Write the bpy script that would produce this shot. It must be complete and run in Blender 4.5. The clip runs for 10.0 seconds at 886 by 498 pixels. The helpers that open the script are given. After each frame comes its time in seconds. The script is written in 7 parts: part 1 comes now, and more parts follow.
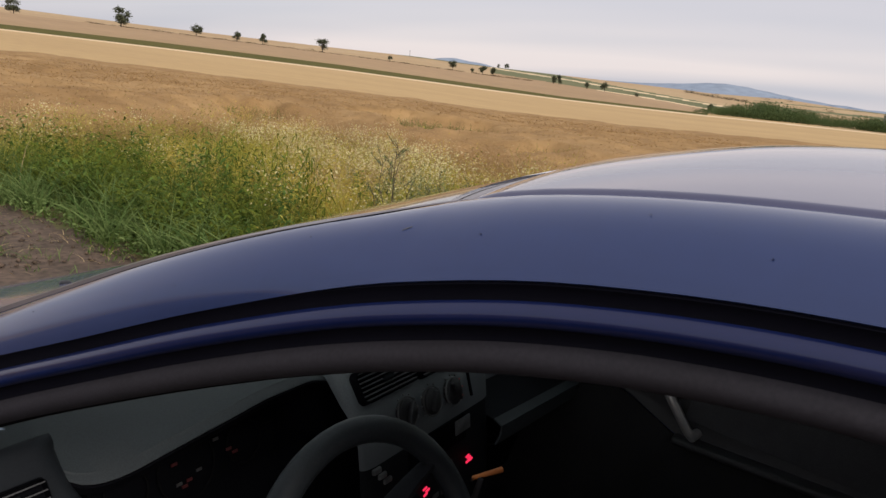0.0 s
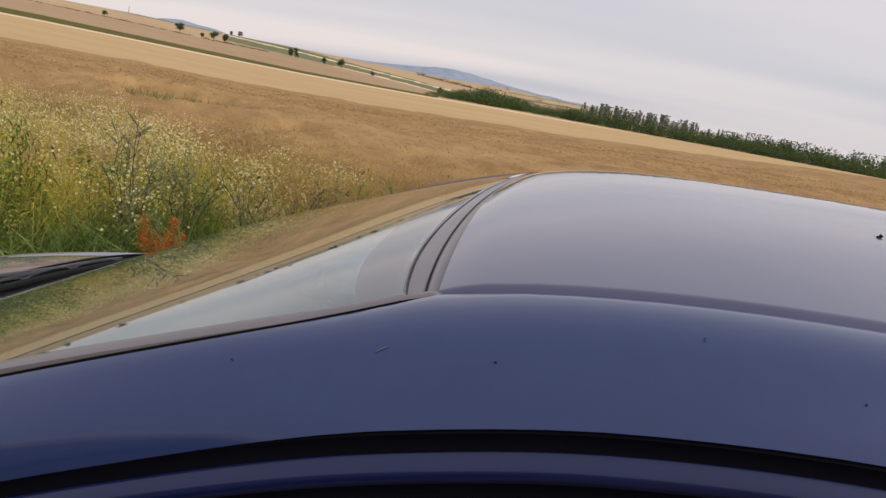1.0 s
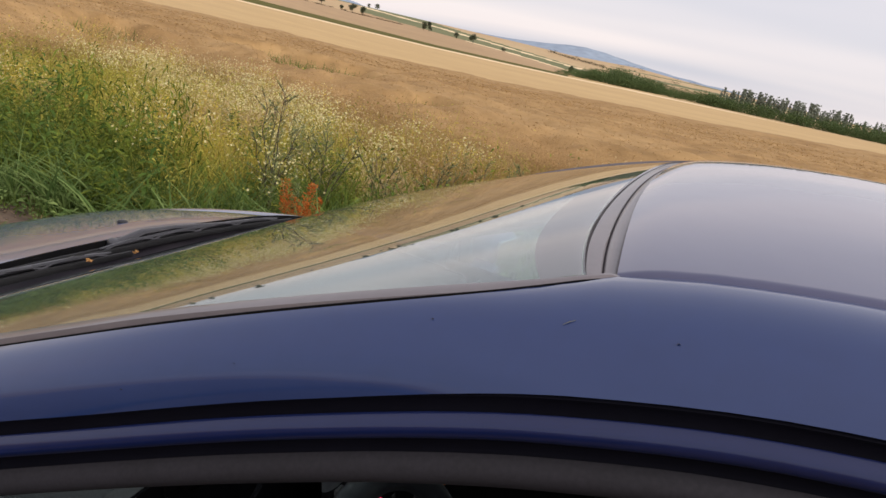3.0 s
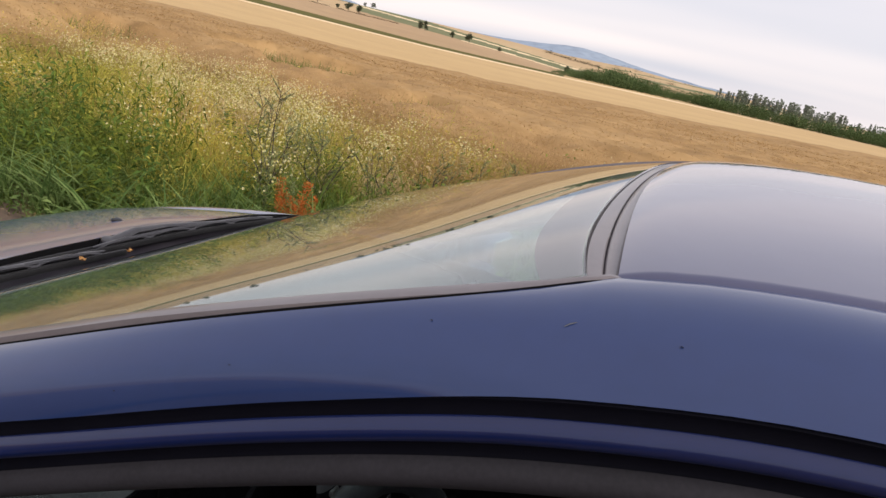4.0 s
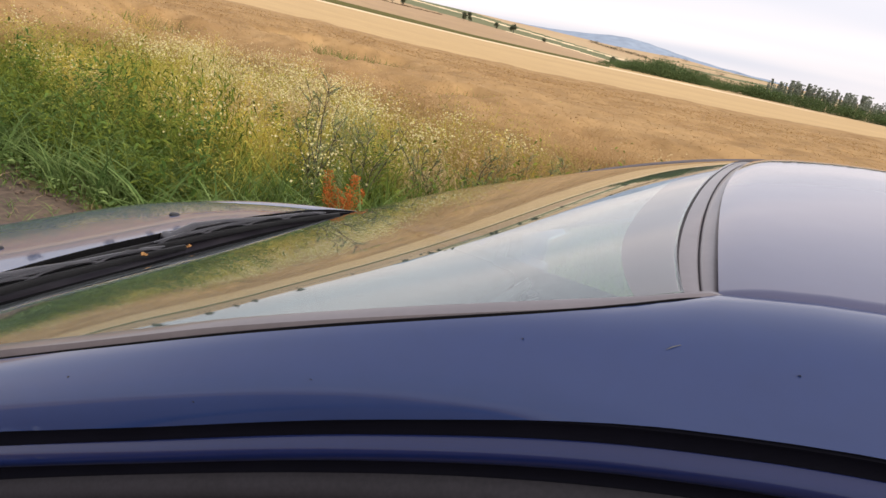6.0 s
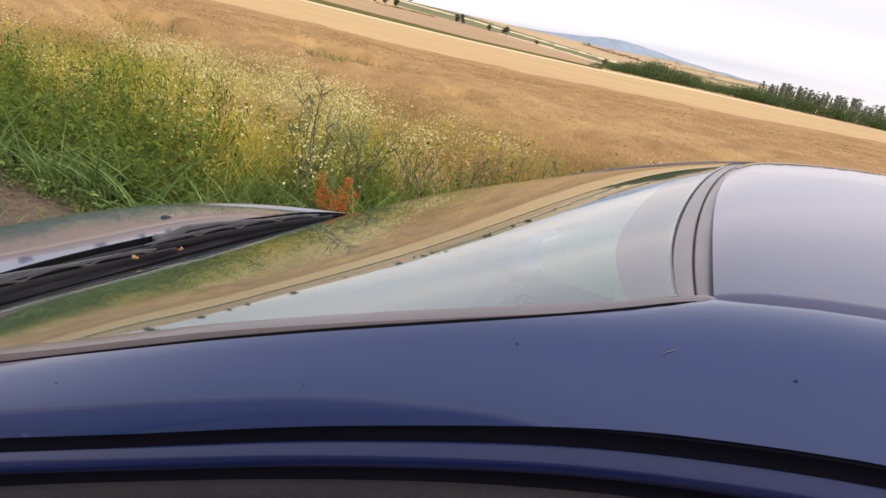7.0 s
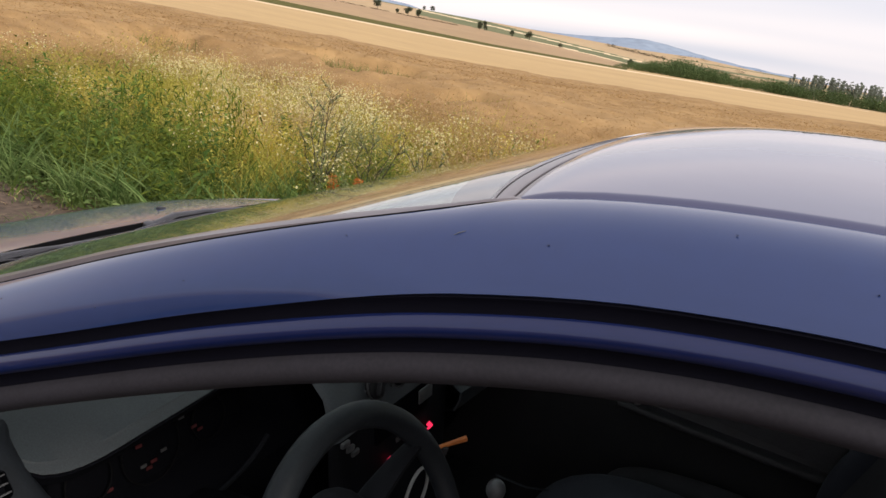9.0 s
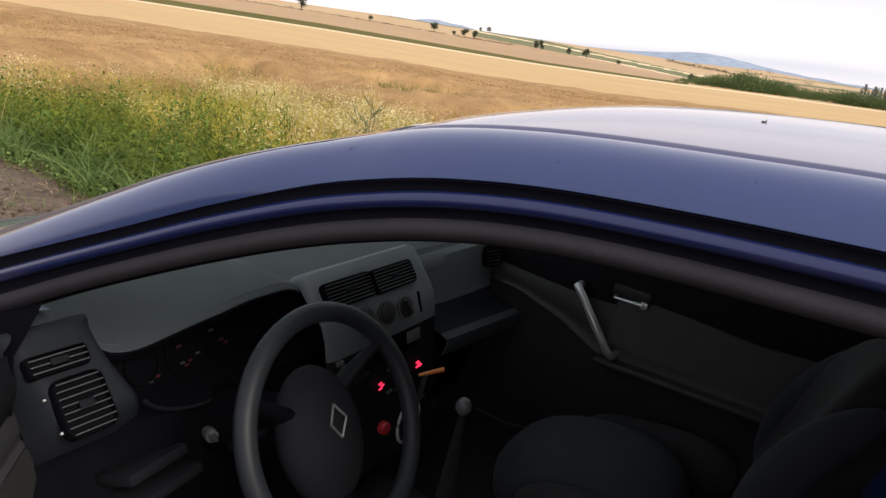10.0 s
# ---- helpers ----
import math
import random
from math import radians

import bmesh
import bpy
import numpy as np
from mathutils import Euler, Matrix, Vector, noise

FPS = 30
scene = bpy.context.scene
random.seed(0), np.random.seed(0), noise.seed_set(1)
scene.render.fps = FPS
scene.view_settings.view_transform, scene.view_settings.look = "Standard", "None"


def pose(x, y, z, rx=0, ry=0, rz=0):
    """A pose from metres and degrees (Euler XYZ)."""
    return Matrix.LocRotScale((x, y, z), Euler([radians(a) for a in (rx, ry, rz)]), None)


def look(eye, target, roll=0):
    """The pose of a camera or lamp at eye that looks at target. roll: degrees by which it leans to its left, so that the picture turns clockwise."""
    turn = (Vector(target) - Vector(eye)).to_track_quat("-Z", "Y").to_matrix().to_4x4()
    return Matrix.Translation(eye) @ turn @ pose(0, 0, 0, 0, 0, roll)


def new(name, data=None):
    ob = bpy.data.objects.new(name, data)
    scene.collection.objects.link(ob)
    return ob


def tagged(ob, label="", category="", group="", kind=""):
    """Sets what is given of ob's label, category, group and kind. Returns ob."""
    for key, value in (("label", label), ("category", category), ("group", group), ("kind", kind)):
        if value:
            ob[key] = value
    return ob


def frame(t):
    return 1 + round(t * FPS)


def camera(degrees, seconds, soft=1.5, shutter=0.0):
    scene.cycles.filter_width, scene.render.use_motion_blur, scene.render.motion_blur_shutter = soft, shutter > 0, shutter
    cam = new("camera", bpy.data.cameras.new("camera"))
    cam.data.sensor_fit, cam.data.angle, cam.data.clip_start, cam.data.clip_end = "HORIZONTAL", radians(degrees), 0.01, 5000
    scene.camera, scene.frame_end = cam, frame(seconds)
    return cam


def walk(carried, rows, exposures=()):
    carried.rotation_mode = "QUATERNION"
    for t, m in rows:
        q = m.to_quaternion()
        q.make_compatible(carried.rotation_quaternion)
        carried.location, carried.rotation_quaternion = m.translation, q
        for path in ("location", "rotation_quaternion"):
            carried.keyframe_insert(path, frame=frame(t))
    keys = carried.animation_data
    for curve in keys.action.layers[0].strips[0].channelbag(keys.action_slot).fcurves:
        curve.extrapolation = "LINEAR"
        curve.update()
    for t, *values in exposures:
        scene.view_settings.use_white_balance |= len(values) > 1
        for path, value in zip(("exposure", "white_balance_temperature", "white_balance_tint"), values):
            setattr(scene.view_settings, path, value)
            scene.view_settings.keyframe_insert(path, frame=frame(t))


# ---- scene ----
cam = camera(64.98, 10.0)
PATH = [
    (0, (0.2888, -1.0614, 1.4834), (-0.7470, 0.5839, 1.0142), 6.20),
    (0.1, (0.2421, -1.0429, 1.4897), (-0.6948, 0.8020, 1.0284), 6.81),
    (0.2, (0.1950, -1.0250, 1.4990), (-0.5474, 0.9158, 1.0788), 6.64),
    (0.3, (0.1585, -1.0059, 1.5040), (-0.4180, 0.9921, 1.0913), 7.17),
    (0.5, (0.1050, -0.9930, 1.5188), (-0.2992, 0.9261, 1.1271), 8.97),
    (1, (0.0767, -1.0026, 1.5189), (-0.2744, 0.9186, 1.0876), 10.34),
    (1.5, (0.0670, -1.0360, 1.5240), (-0.4042, 0.8543, 1.0715), 11.11),
    (2, (0.0543, -1.0531, 1.5194), (-0.5922, 0.7655, 0.9952), 12.21),
    (3.5, (0.0382, -1.0519, 1.5192), (-0.6039, 0.7575, 0.9591), 12.47),
    (4, (0.0361, -1.0472, 1.5172), (-0.5981, 0.7666, 0.9626), 12.72),
    (4.5, (0.0337, -1.0494, 1.5184), (-0.6104, 0.7607, 0.9630), 12.82),
    (5, (0.0153, -1.0516, 1.5217), (-0.7176, 0.7118, 0.9274), 12.17),
    (5.5, (0.0023, -1.0448, 1.5183), (-0.7343, 0.7142, 0.9157), 12.35),
    (7, (-0.0050, -1.0347, 1.5180), (-0.7226, 0.7358, 0.9259), 12.45),
    (7.5, (-0.0012, -1.0338, 1.5187), (-0.7127, 0.7411, 0.9324), 12.60),
    (8, (0.0082, -1.0339, 1.5192), (-0.6979, 0.7432, 0.9333), 12.08),
    (8.3, (0.0608, -1.0249, 1.5159), (-0.7101, 0.8360, 0.8549), 9.08),
    (8.5, (0.0865, -1.0257, 1.5125), (-0.6900, 0.7061, 0.8817), 10.59),
    (8.7, (0.1160, -1.0362, 1.5135), (-0.7476, 0.7928, 0.8784), 9.55),
    (9, (0.1754, -1.0712, 1.5027), (-0.6251, 0.6649, 0.9151), 9.74),
    (9.3, (0.2575, -1.1438, 1.5001), (-0.5724, 0.7025, 0.8700), 7.45),
    (9.5, (0.3130, -1.1888, 1.5085), (-0.4688, 0.5516, 0.9088), 7.74),
    (9.7, (0.3744, -1.2237, 1.5100), (-0.4708, 0.6215, 0.8974), 7.99),
    (9.8, (0.4086, -1.2446, 1.5098), (-0.5034, 0.5772, 0.9236), 7.67),
    (10, (0.4977, -1.2780, 1.4995), (-0.4610, 0.3858, 0.9404), 7.86),
]
EXPOSURES = [(0.0, 0.15), (1.0, 0.1), (1.6, 0.08), (2.0, 0.1), (2.8, 0.3), (3.5, 0.45), (4.5, 0.5), (5.5, 0.6), (7.5, 0.7), (8.5, 0.65), (9.0, 0.55), (10.0, 0.72)]
walk(cam, [(t, look(e, a, r)) for t, e, a, r in PATH], EXPOSURES)

# ---- light ----
SUN_AZ, SUN_EL = 105.0, 36.0
world = bpy.data.worlds.new("sky")
scene.world = world
world.use_nodes = True


def build_sky():
    nt = world.node_tree
    nt.nodes.clear()
    N, L = nt.nodes.new, nt.links.new
    out, bg = N("ShaderNodeOutputWorld"), N("ShaderNodeBackground")
    sky = N("ShaderNodeTexSky")
    sky.sky_type, sky.sun_disc = "NISHITA", False
    sky.sun_elevation, sky.sun_rotation = radians(SUN_EL), radians(SUN_AZ)
    sky.air_density, sky.dust_density = 1.0, 2.5
    gain = N("ShaderNodeVectorMath")
    gain.operation = "SCALE"
    gain.inputs["Scale"].default_value = 0.10
    L(sky.outputs[0], gain.inputs[0])
    co, sep = N("ShaderNodeTexCoord"), N("ShaderNodeSeparateXYZ")
    L(co.outputs["Generated"], sep.inputs[0])
    up = N("ShaderNodeMath")
    up.operation = "MAXIMUM"
    up.inputs[1].default_value = 0.0
    L(sep.outputs["Z"], up.inputs[0])
    lift = N("ShaderNodeMath")
    lift.operation = "ADD"
    lift.inputs[1].default_value = 0.10
    L(up.outputs[0], lift.inputs[0])
    plane = N("ShaderNodeVectorMath")
    plane.operation = "DIVIDE"
    L(co.outputs["Generated"], plane.inputs[0])
    trio = N("ShaderNodeCombineXYZ")
    for i in range(3):
        L(lift.outputs[0], trio.inputs[i])
    L(trio.outputs[0], plane.inputs[1])
    mp = N("ShaderNodeMapping")
    mp.inputs["Rotation"].default_value = (0, 0, radians(-65))
    mp.inputs["Scale"].default_value = (0.17, 0.52, 0.0)
    L(plane.outputs[0], mp.inputs[0])
    no = N("ShaderNodeTexNoise")
    no.inputs["Scale"].default_value, no.inputs["Detail"].default_value, no.inputs["Roughness"].default_value = 0.8, 2.6, 0.42
    L(mp.outputs[0], no.inputs[0])
    ramp = N("ShaderNodeValToRGB")
    e = ramp.color_ramp.elements
    e[0].position, e[0].color = 0.30, (0.575, 0.575, 0.645, 1)
    e[1].position, e[1].color = 0.64, (0.86, 0.770, 0.765, 1)
    L(no.outputs[0], ramp.inputs[0])
    mix = N("ShaderNodeMix")
    mix.data_type = "RGBA"
    mix.inputs[0].default_value = 0.82
    L(gain.outputs[0], mix.inputs[6])
    L(ramp.outputs[0], mix.inputs[7])
    L(mix.outputs[2], bg.inputs[0])
    bg.inputs[1].default_value = 1.0
    L(bg.outputs[0], out.inputs[0])


build_sky()
sun = new("sun", bpy.data.lights.new("sun", "SUN"))
sun.data.energy, sun.data.angle, sun.data.color = 2.0, radians(30), (1.0, 0.93, 0.84)
sun.matrix_world = look((0, 0, 0), (-math.sin(radians(SUN_AZ)) * math.cos(radians(SUN_EL)), -math.cos(radians(SUN_AZ)) * math.cos(radians(SUN_EL)), -math.sin(radians(SUN_EL))))


# ---- materials ----
def material(name, colour, rough=0.5, metal=0.0, second=None, scale=8.0, fine=90.0, fine_amount=0.25, bump=0.0, bump_scale=200.0,
             coat=0.0, island=0.0, spec=0.5, through_light=0.0, stretch=(1, 1, 1), rough_vary=0.0):
    """A node material: two-scale colour variation between colour and second, grain, bump, optional coat."""
    m = bpy.data.materials.new(name)
    m.use_nodes = True
    nt = m.node_tree
    N, L = nt.nodes.new, nt.links.new
    b = nt.nodes["Principled BSDF"]
    b.inputs["Roughness"].default_value, b.inputs["Metallic"].default_value = rough, metal
    b.inputs["Specular IOR Level"].default_value = spec
    b.inputs["Coat Weight"].default_value, b.inputs["Coat Roughness"].default_value = coat, 0.04
    co, mp = N("ShaderNodeTexCoord"), N("ShaderNodeMapping")
    mp.inputs["Scale"].default_value = stretch
    L(co.outputs["Object"], mp.inputs[0])
    big, small = N("ShaderNodeTexNoise"), N("ShaderNodeTexNoise")
    for n, s, d in ((big, scale, 4), (small, fine, 3)):
        n.inputs["Scale"].default_value, n.inputs["Detail"].default_value = s, d
        L(mp.outputs[0], n.inputs[0])
    rng = N("ShaderNodeMapRange")
    rng.inputs[1].default_value, rng.inputs[2].default_value = 0.3, 0.7
    L(big.outputs[0], rng.inputs[0])
    mix = N("ShaderNodeMix")
    mix.data_type = "RGBA"
    mix.inputs[6].default_value = (*colour, 1)
    mix.inputs[7].default_value = (*(second or [c * 0.75 for c in colour]), 1)
    factor = rng.outputs[0]
    if island:
        geo, am = N("ShaderNodeNewGeometry"), N("ShaderNodeMix")
        am.data_type = "FLOAT"
        am.inputs[0].default_value = island
        L(rng.outputs[0], am.inputs[2])
        L(geo.outputs["Random Per Island"], am.inputs[3])
        factor = am.outputs[0]
    L(factor, mix.inputs[0])
    mul = N("ShaderNodeMix")
    mul.data_type, mul.blend_type = "RGBA", "MULTIPLY"
    mul.inputs[0].default_value = fine_amount
    L(mix.outputs[2], mul.inputs[6])
    gr = N("ShaderNodeMapRange")
    gr.inputs[1].default_value, gr.inputs[2].default_value, gr.inputs[3].default_value, gr.inputs[4].default_value = 0.3, 0.7, 0.35, 1.3
    L(small.outputs[0], gr.inputs[0])
    L(gr.outputs[0], mul.inputs[7])
    L(mul.outputs[2], b.inputs["Base Color"])
    if rough_vary:
        rv = N("ShaderNodeMapRange")
        rv.inputs[1].default_value, rv.inputs[2].default_value = 0.3, 0.7
        rv.inputs[3].default_value, rv.inputs[4].default_value = max(rough - rough_vary, 0.02), rough + rough_vary
        L(big.outputs[0], rv.inputs[0])
        L(rv.outputs[0], b.inputs["Roughness"])
    if bump:
        bn, bt = N("ShaderNodeBump"), N("ShaderNodeTexNoise")
        bt.inputs["Scale"].default_value, bt.inputs["Detail"].default_value = bump_scale, 4
        L(mp.outputs[0], bt.inputs[0])
        L(bt.outputs[0], bn.inputs["Height"])
        bn.inputs["Strength"].default_value = bump
        L(bn.outputs[0], b.inputs["Normal"])
    if through_light:
        out = nt.nodes["Material Output"]
        tr, ms = N("ShaderNodeBsdfTranslucent"), N("ShaderNodeMixShader")
        L(mul.outputs[2], tr.inputs[0])
        ms.inputs[0].default_value = through_light
        L(b.outputs[0], ms.inputs[1])
        L(tr.outputs[0], ms.inputs[2])
        L(ms.outputs[0], out.inputs[0])
    return m


PAINT = material("dark_blue_car_paint", (0.006, 0.018, 0.090), 0.36, 0.2, (0.009, 0.023, 0.100), 3.0, 60, 0.08, coat=1.0, rough_vary=0.04, spec=0.3)
PAINT.node_tree.nodes["Principled BSDF"].inputs["Coat IOR"].default_value = 1.46
COWL = material("dusty_cowl_plastic", (0.020, 0.018, 0.026), 0.42, 0, (0.046, 0.042, 0.052), 14, 160, 0.4, bump=0.15, bump_scale=300, spec=0.4)
BLACK_RUBBER = material("black_rubber", (0.0028, 0.0028, 0.0036), 0.85, 0, (0.0045, 0.0045, 0.005), 20, 200, 0.2, bump=0.1, spec=0.06)
# rubber of the weatherstrip, and the painted shade above the jamb
SEAL_AND_SHADE = material("navy_black_seal_and_shade", (0.0024, 0.0025, 0.0062), 0.7, 0, (0.0034, 0.0035, 0.0078), 20, 200, 0.2, bump=0.1, spec=0.1)
GREY_TRIM = material("dark_grey_trim", (0.0260, 0.0245, 0.0310), 0.72, 0, (0.0210, 0.0198, 0.0245), 12, 300, 0.3, bump=0.08, bump_scale=500, spec=0.25)
# dark rubber coloured grey for the sky it mirrors
MOULDING = material("sky_grey_moulding", (0.150, 0.132, 0.142), 0.42, 0, (0.120, 0.106, 0.114), 9, 160, 0.10, coat=0.4)
BLACK_PLASTIC = material("black_plastic", (0.011, 0.011, 0.013), 0.5, 0, (0.020, 0.020, 0.022), 9, 160, 0.3, bump=0.12, bump_scale=300, spec=0.3)
DASH = material("dark_grey_dashboard_plastic", (0.034, 0.040, 0.045), 0.62, 0, (0.040, 0.047, 0.052), 6, 500, 0.3, bump=0.15, bump_scale=700, spec=0.2)
# black parts, taken darker to hold the cabin shade as well
DASH_DARK = material("black_and_shade_dash_plastic", (0.0028, 0.0029, 0.0042), 0.8, 0, (0.0038, 0.0040, 0.0055), 8, 400, 0.3, bump=0.1, bump_scale=600, spec=0.03)
LINING = material("black_door_lining_plastic", (0.018, 0.018, 0.020), 0.6, 0, (0.022, 0.022, 0.024), 8, 400, 0.3, bump=0.1, bump_scale=600)
# dash plastic in a lighter tone, window light put into the colour
CONSOLE = material("lit_console_plastic", (0.090, 0.103, 0.114), 0.58, 0, (0.080, 0.091, 0.101), 9, 500, 0.3, bump=0.15, bump_scale=700)
# charcoal parts, and dash plastic darkened where shade falls
DASH_LOW = material("charcoal_and_shade_dash_plastic", (0.0075, 0.0083, 0.0105), 0.75, 0, (0.010, 0.011, 0.0135), 8, 400, 0.3, bump=0.1, bump_scale=600, spec=0.08)
# dash plastic again, darkened for the shade on the vent pod
POD = material("shade_dark_vent_housing", (0.0105, 0.0126, 0.0162), 0.7, 0, (0.0135, 0.0158, 0.0198), 8, 400, 0.3, bump=0.1, bump_scale=600, spec=0.12)
KNOB = material("worn_grey_knob", (0.10, 0.104, 0.108), 0.4, 0, (0.07, 0.073, 0.076), 60, 300, 0.2)
SLAT = material("vent_slat_grey", (0.042, 0.043, 0.048), 0.5, 0, (0.034, 0.035, 0.039), 20, 300, 0.2)
LEATHER = material("steering_wheel_leather", (0.0155, 0.0187, 0.0225), 0.48, 0, (0.0128, 0.0154, 0.0185), 20, 400, 0.3, bump=0.15, bump_scale=900, spec=0.2)
SILVER = material("satin_silver", (0.55, 0.55, 0.55), 0.35, 0.7, (0.45, 0.45, 0.45), 20, 300, 0.1)
CLOTH = material("dark_blue_grey_seat_cloth", (0.016, 0.019, 0.028), 0.9, 0, (0.012, 0.0145, 0.022), 14, 600, 0.4, bump=0.3, bump_scale=1200)
CLOTH_BLACK = material("black_cloth", (0.010, 0.010, 0.012), 0.9, 0, (0.016, 0.016, 0.018), 14, 600, 0.4, bump=0.3, bump_scale=1200)
DOOR_CLOTH = material("grey_door_cloth", (0.058, 0.058, 0.062), 0.9, 0, (0.046, 0.046, 0.050), 14, 600, 0.4, bump=0.3, bump_scale=900)
# black carpet, also used to paint the footwell's dark
FOOTWELL_BLACK = material("carpet_and_footwell_black", (0.005, 0.005, 0.006), 0.95, 0, (0.009, 0.009, 0.010), 12, 400, 0.4, bump=0.4, bump_scale=600)
HEADLINER = material("grey_headliner", (0.12, 0.12, 0.115), 0.95, 0, (0.10, 0.10, 0.095), 10, 500, 0.3)
TYRE = material("tyre_rubber", (0.015, 0.015, 0.015), 0.8, 0, (0.04, 0.036, 0.03), 12, 100, 0.3, bump=0.2)
ORANGE = material("orange_plastic", (0.55, 0.17, 0.03), 0.4, 0, (0.45, 0.13, 0.03), 20, 200, 0.1)
RED = material("red_plastic", (0.45, 0.03, 0.04), 0.35, 0, (0.35, 0.02, 0.03), 20, 200, 0.1)
CHROME = material("chrome", (0.75, 0.75, 0.75), 0.12, 1.0, (0.7, 0.7, 0.7), 20, 200, 0.05)
WHITE_PLASTIC = material("pale_grey_plastic", (0.45, 0.46, 0.46), 0.4, 0, (0.38, 0.39, 0.39), 20, 200, 0.1)
LEAF_BROWN = material("dry_leaf", (0.62, 0.36, 0.13), 0.7, 0, (0.45, 0.23, 0.08), 200, 900, 0.3)
DIRT_DARK = material("dark_dirt", (0.02, 0.018, 0.016), 0.9)


def glow(name, colour, power):
    m = bpy.data.materials.new(name)
    m.use_nodes = True
    b = m.node_tree.nodes["Principled BSDF"]
    b.inputs["Base Color"].default_value = (*[c * 0.3 for c in colour], 1)
    b.inputs["Emission Color"].default_value, b.inputs["Emission Strength"].default_value = (*colour, 1), power
    return m


RED_LIGHT = glow("red_display_light", (1.0, 0.03, 0.10), 0.9)


def glass(name, tint, rough=0.0):
    m = bpy.data.materials.new(name)
    m.use_nodes = True
    b = m.node_tree.nodes["Principled BSDF"]
    b.inputs["Base Color"].default_value = (*tint, 1)
    b.inputs["Transmission Weight"].default_value, b.inputs["Roughness"].default_value, b.inputs["IOR"].default_value = 1.0, rough, 1.5
    return m


GLASS = glass("windscreen_glass", (0.74, 0.88, 0.86))
GLASS.node_tree.nodes["Principled BSDF"].inputs["IOR"].default_value = 1.70
JOINT = material("dusty_black_joint", (0.040, 0.036, 0.040), 0.7, 0, (0.055, 0.049, 0.054), 12, 120, 0.2, spec=0.2)
WIPER = material("worn_black_wiper_metal", (0.026, 0.026, 0.032), 0.30, 0.1, (0.042, 0.041, 0.047), 25, 200, 0.3, spec=0.6)
# black print paled to mauve, the mirrored sky put into its colour
FRIT = material("sky_paled_glass_print", (0.185, 0.158, 0.178), 0.10, 0, (0.195, 0.168, 0.188), 20, 200, 0.1, coat=0.6)
DIM_RED = material("dim_red_print", (0.06, 0.006, 0.008), 0.6, 0, (0.05, 0.005, 0.006), 20, 200, 0.1)
DIM_GREY = material("dim_grey_print", (0.045, 0.045, 0.048), 0.6, 0, (0.04, 0.04, 0.042), 20, 200, 0.1)


def dust_film(m, colour, amount):
    """A thin even film of dust on glass."""
    nt = m.node_tree
    N, L = nt.nodes.new, nt.links.new
    out, b = nt.nodes["Material Output"], nt.nodes["Principled BSDF"]
    d, mx, no = N("ShaderNodeBsdfDiffuse"), N("ShaderNodeMixShader"), N("ShaderNodeTexNoise")
    d.inputs[0].default_value = (*colour, 1)
    no.inputs["Scale"].default_value = 6.0
    rg = N("ShaderNodeMapRange")
    rg.inputs[3].default_value, rg.inputs[4].default_value = amount * 0.5, amount * 1.5
    L(no.outputs[0], rg.inputs[0])
    L(rg.outputs[0], mx.inputs[0])
    L(b.outputs[0], mx.inputs[1])
    L(d.outputs[0], mx.inputs[2])
    L(mx.outputs[0], out.inputs[0])


dust_film(GLASS, (0.58, 0.73, 0.73), 0.020)
dust_film(PAINT, (0.20, 0.32, 0.62), 0.045)
# body paint darkened for the shade in jamb and roof ditch
SHADED_PAINT = material("shaded_navy_body_paint", (0.0048, 0.0115, 0.066), 0.32, 0.2, (0.0065, 0.014, 0.072), 3.0, 60, 0.08, coat=0.75, spec=0.25)
ROOF_PAINT = material("dusty_dark_blue_roof_paint", (0.008, 0.019, 0.085), 0.36, 0.2, (0.011, 0.024, 0.094), 3.0, 60, 0.08, coat=1.0, rough_vary=0.05, spec=0.3)
dust_film(ROOF_PAINT, (0.50, 0.44, 0.48), 0.10)
LAMP_GLASS = glass("lamp_glass", (0.95, 0.95, 0.95), 0.05)
RED_GLASS = material("red_lamp_plastic", (0.35, 0.01, 0.01), 0.1, 0, (0.3, 0.01, 0.01), 20, 200, 0.1, coat=1.0)

SOIL = material("dirt_track_soil", (0.138, 0.095, 0.067), 0.95, 0, (0.085, 0.060, 0.042), 2.6, 18, 0.75, bump=1.0, bump_scale=26)
VERGE = material("green_brown_verge_ground", (0.10, 0.10, 0.035), 0.95, 0, (0.16, 0.12, 0.05), 0.8, 9, 0.6, bump=0.8, bump_scale=20)
STUBBLE = material("pale_wheat_field", (0.515, 0.350, 0.152), 0.95, 0, (0.455, 0.302, 0.128), 0.02, 0.5, 0.18, stretch=(0.5, 2, 1))
STRAW = material("straw_strip", (0.78, 0.62, 0.39), 0.95, 0, (0.72, 0.55, 0.33), 0.03, 0.6, 0.15)
GREEN_STRIP = material("green_field_strip", (0.095, 0.092, 0.020), 0.95, 0, (0.125, 0.110, 0.030), 0.02, 0.3, 0.35, spec=0.1)
TAN_FIELD = material("tan_hill_field", (0.405, 0.268, 0.138), 0.95, 0, (0.35, 0.228, 0.112), 0.008, 0.12, 0.22)
HILL_FIELD = material("pale_hill_field", (0.48, 0.35, 0.19), 0.95, 0, (0.42, 0.28, 0.14), 0.006, 0.10, 0.2)
HILL_GREEN = material("green_hill_field", (0.150, 0.165, 0.085), 0.95, 0, (0.19, 0.19, 0.10), 0.01, 0.2, 0.25, spec=0.1)
LANE = material("dusty_farm_lane", (0.34, 0.26, 0.20), 0.95, 0, (0.28, 0.21, 0.165), 0.05, 0.8, 0.2)
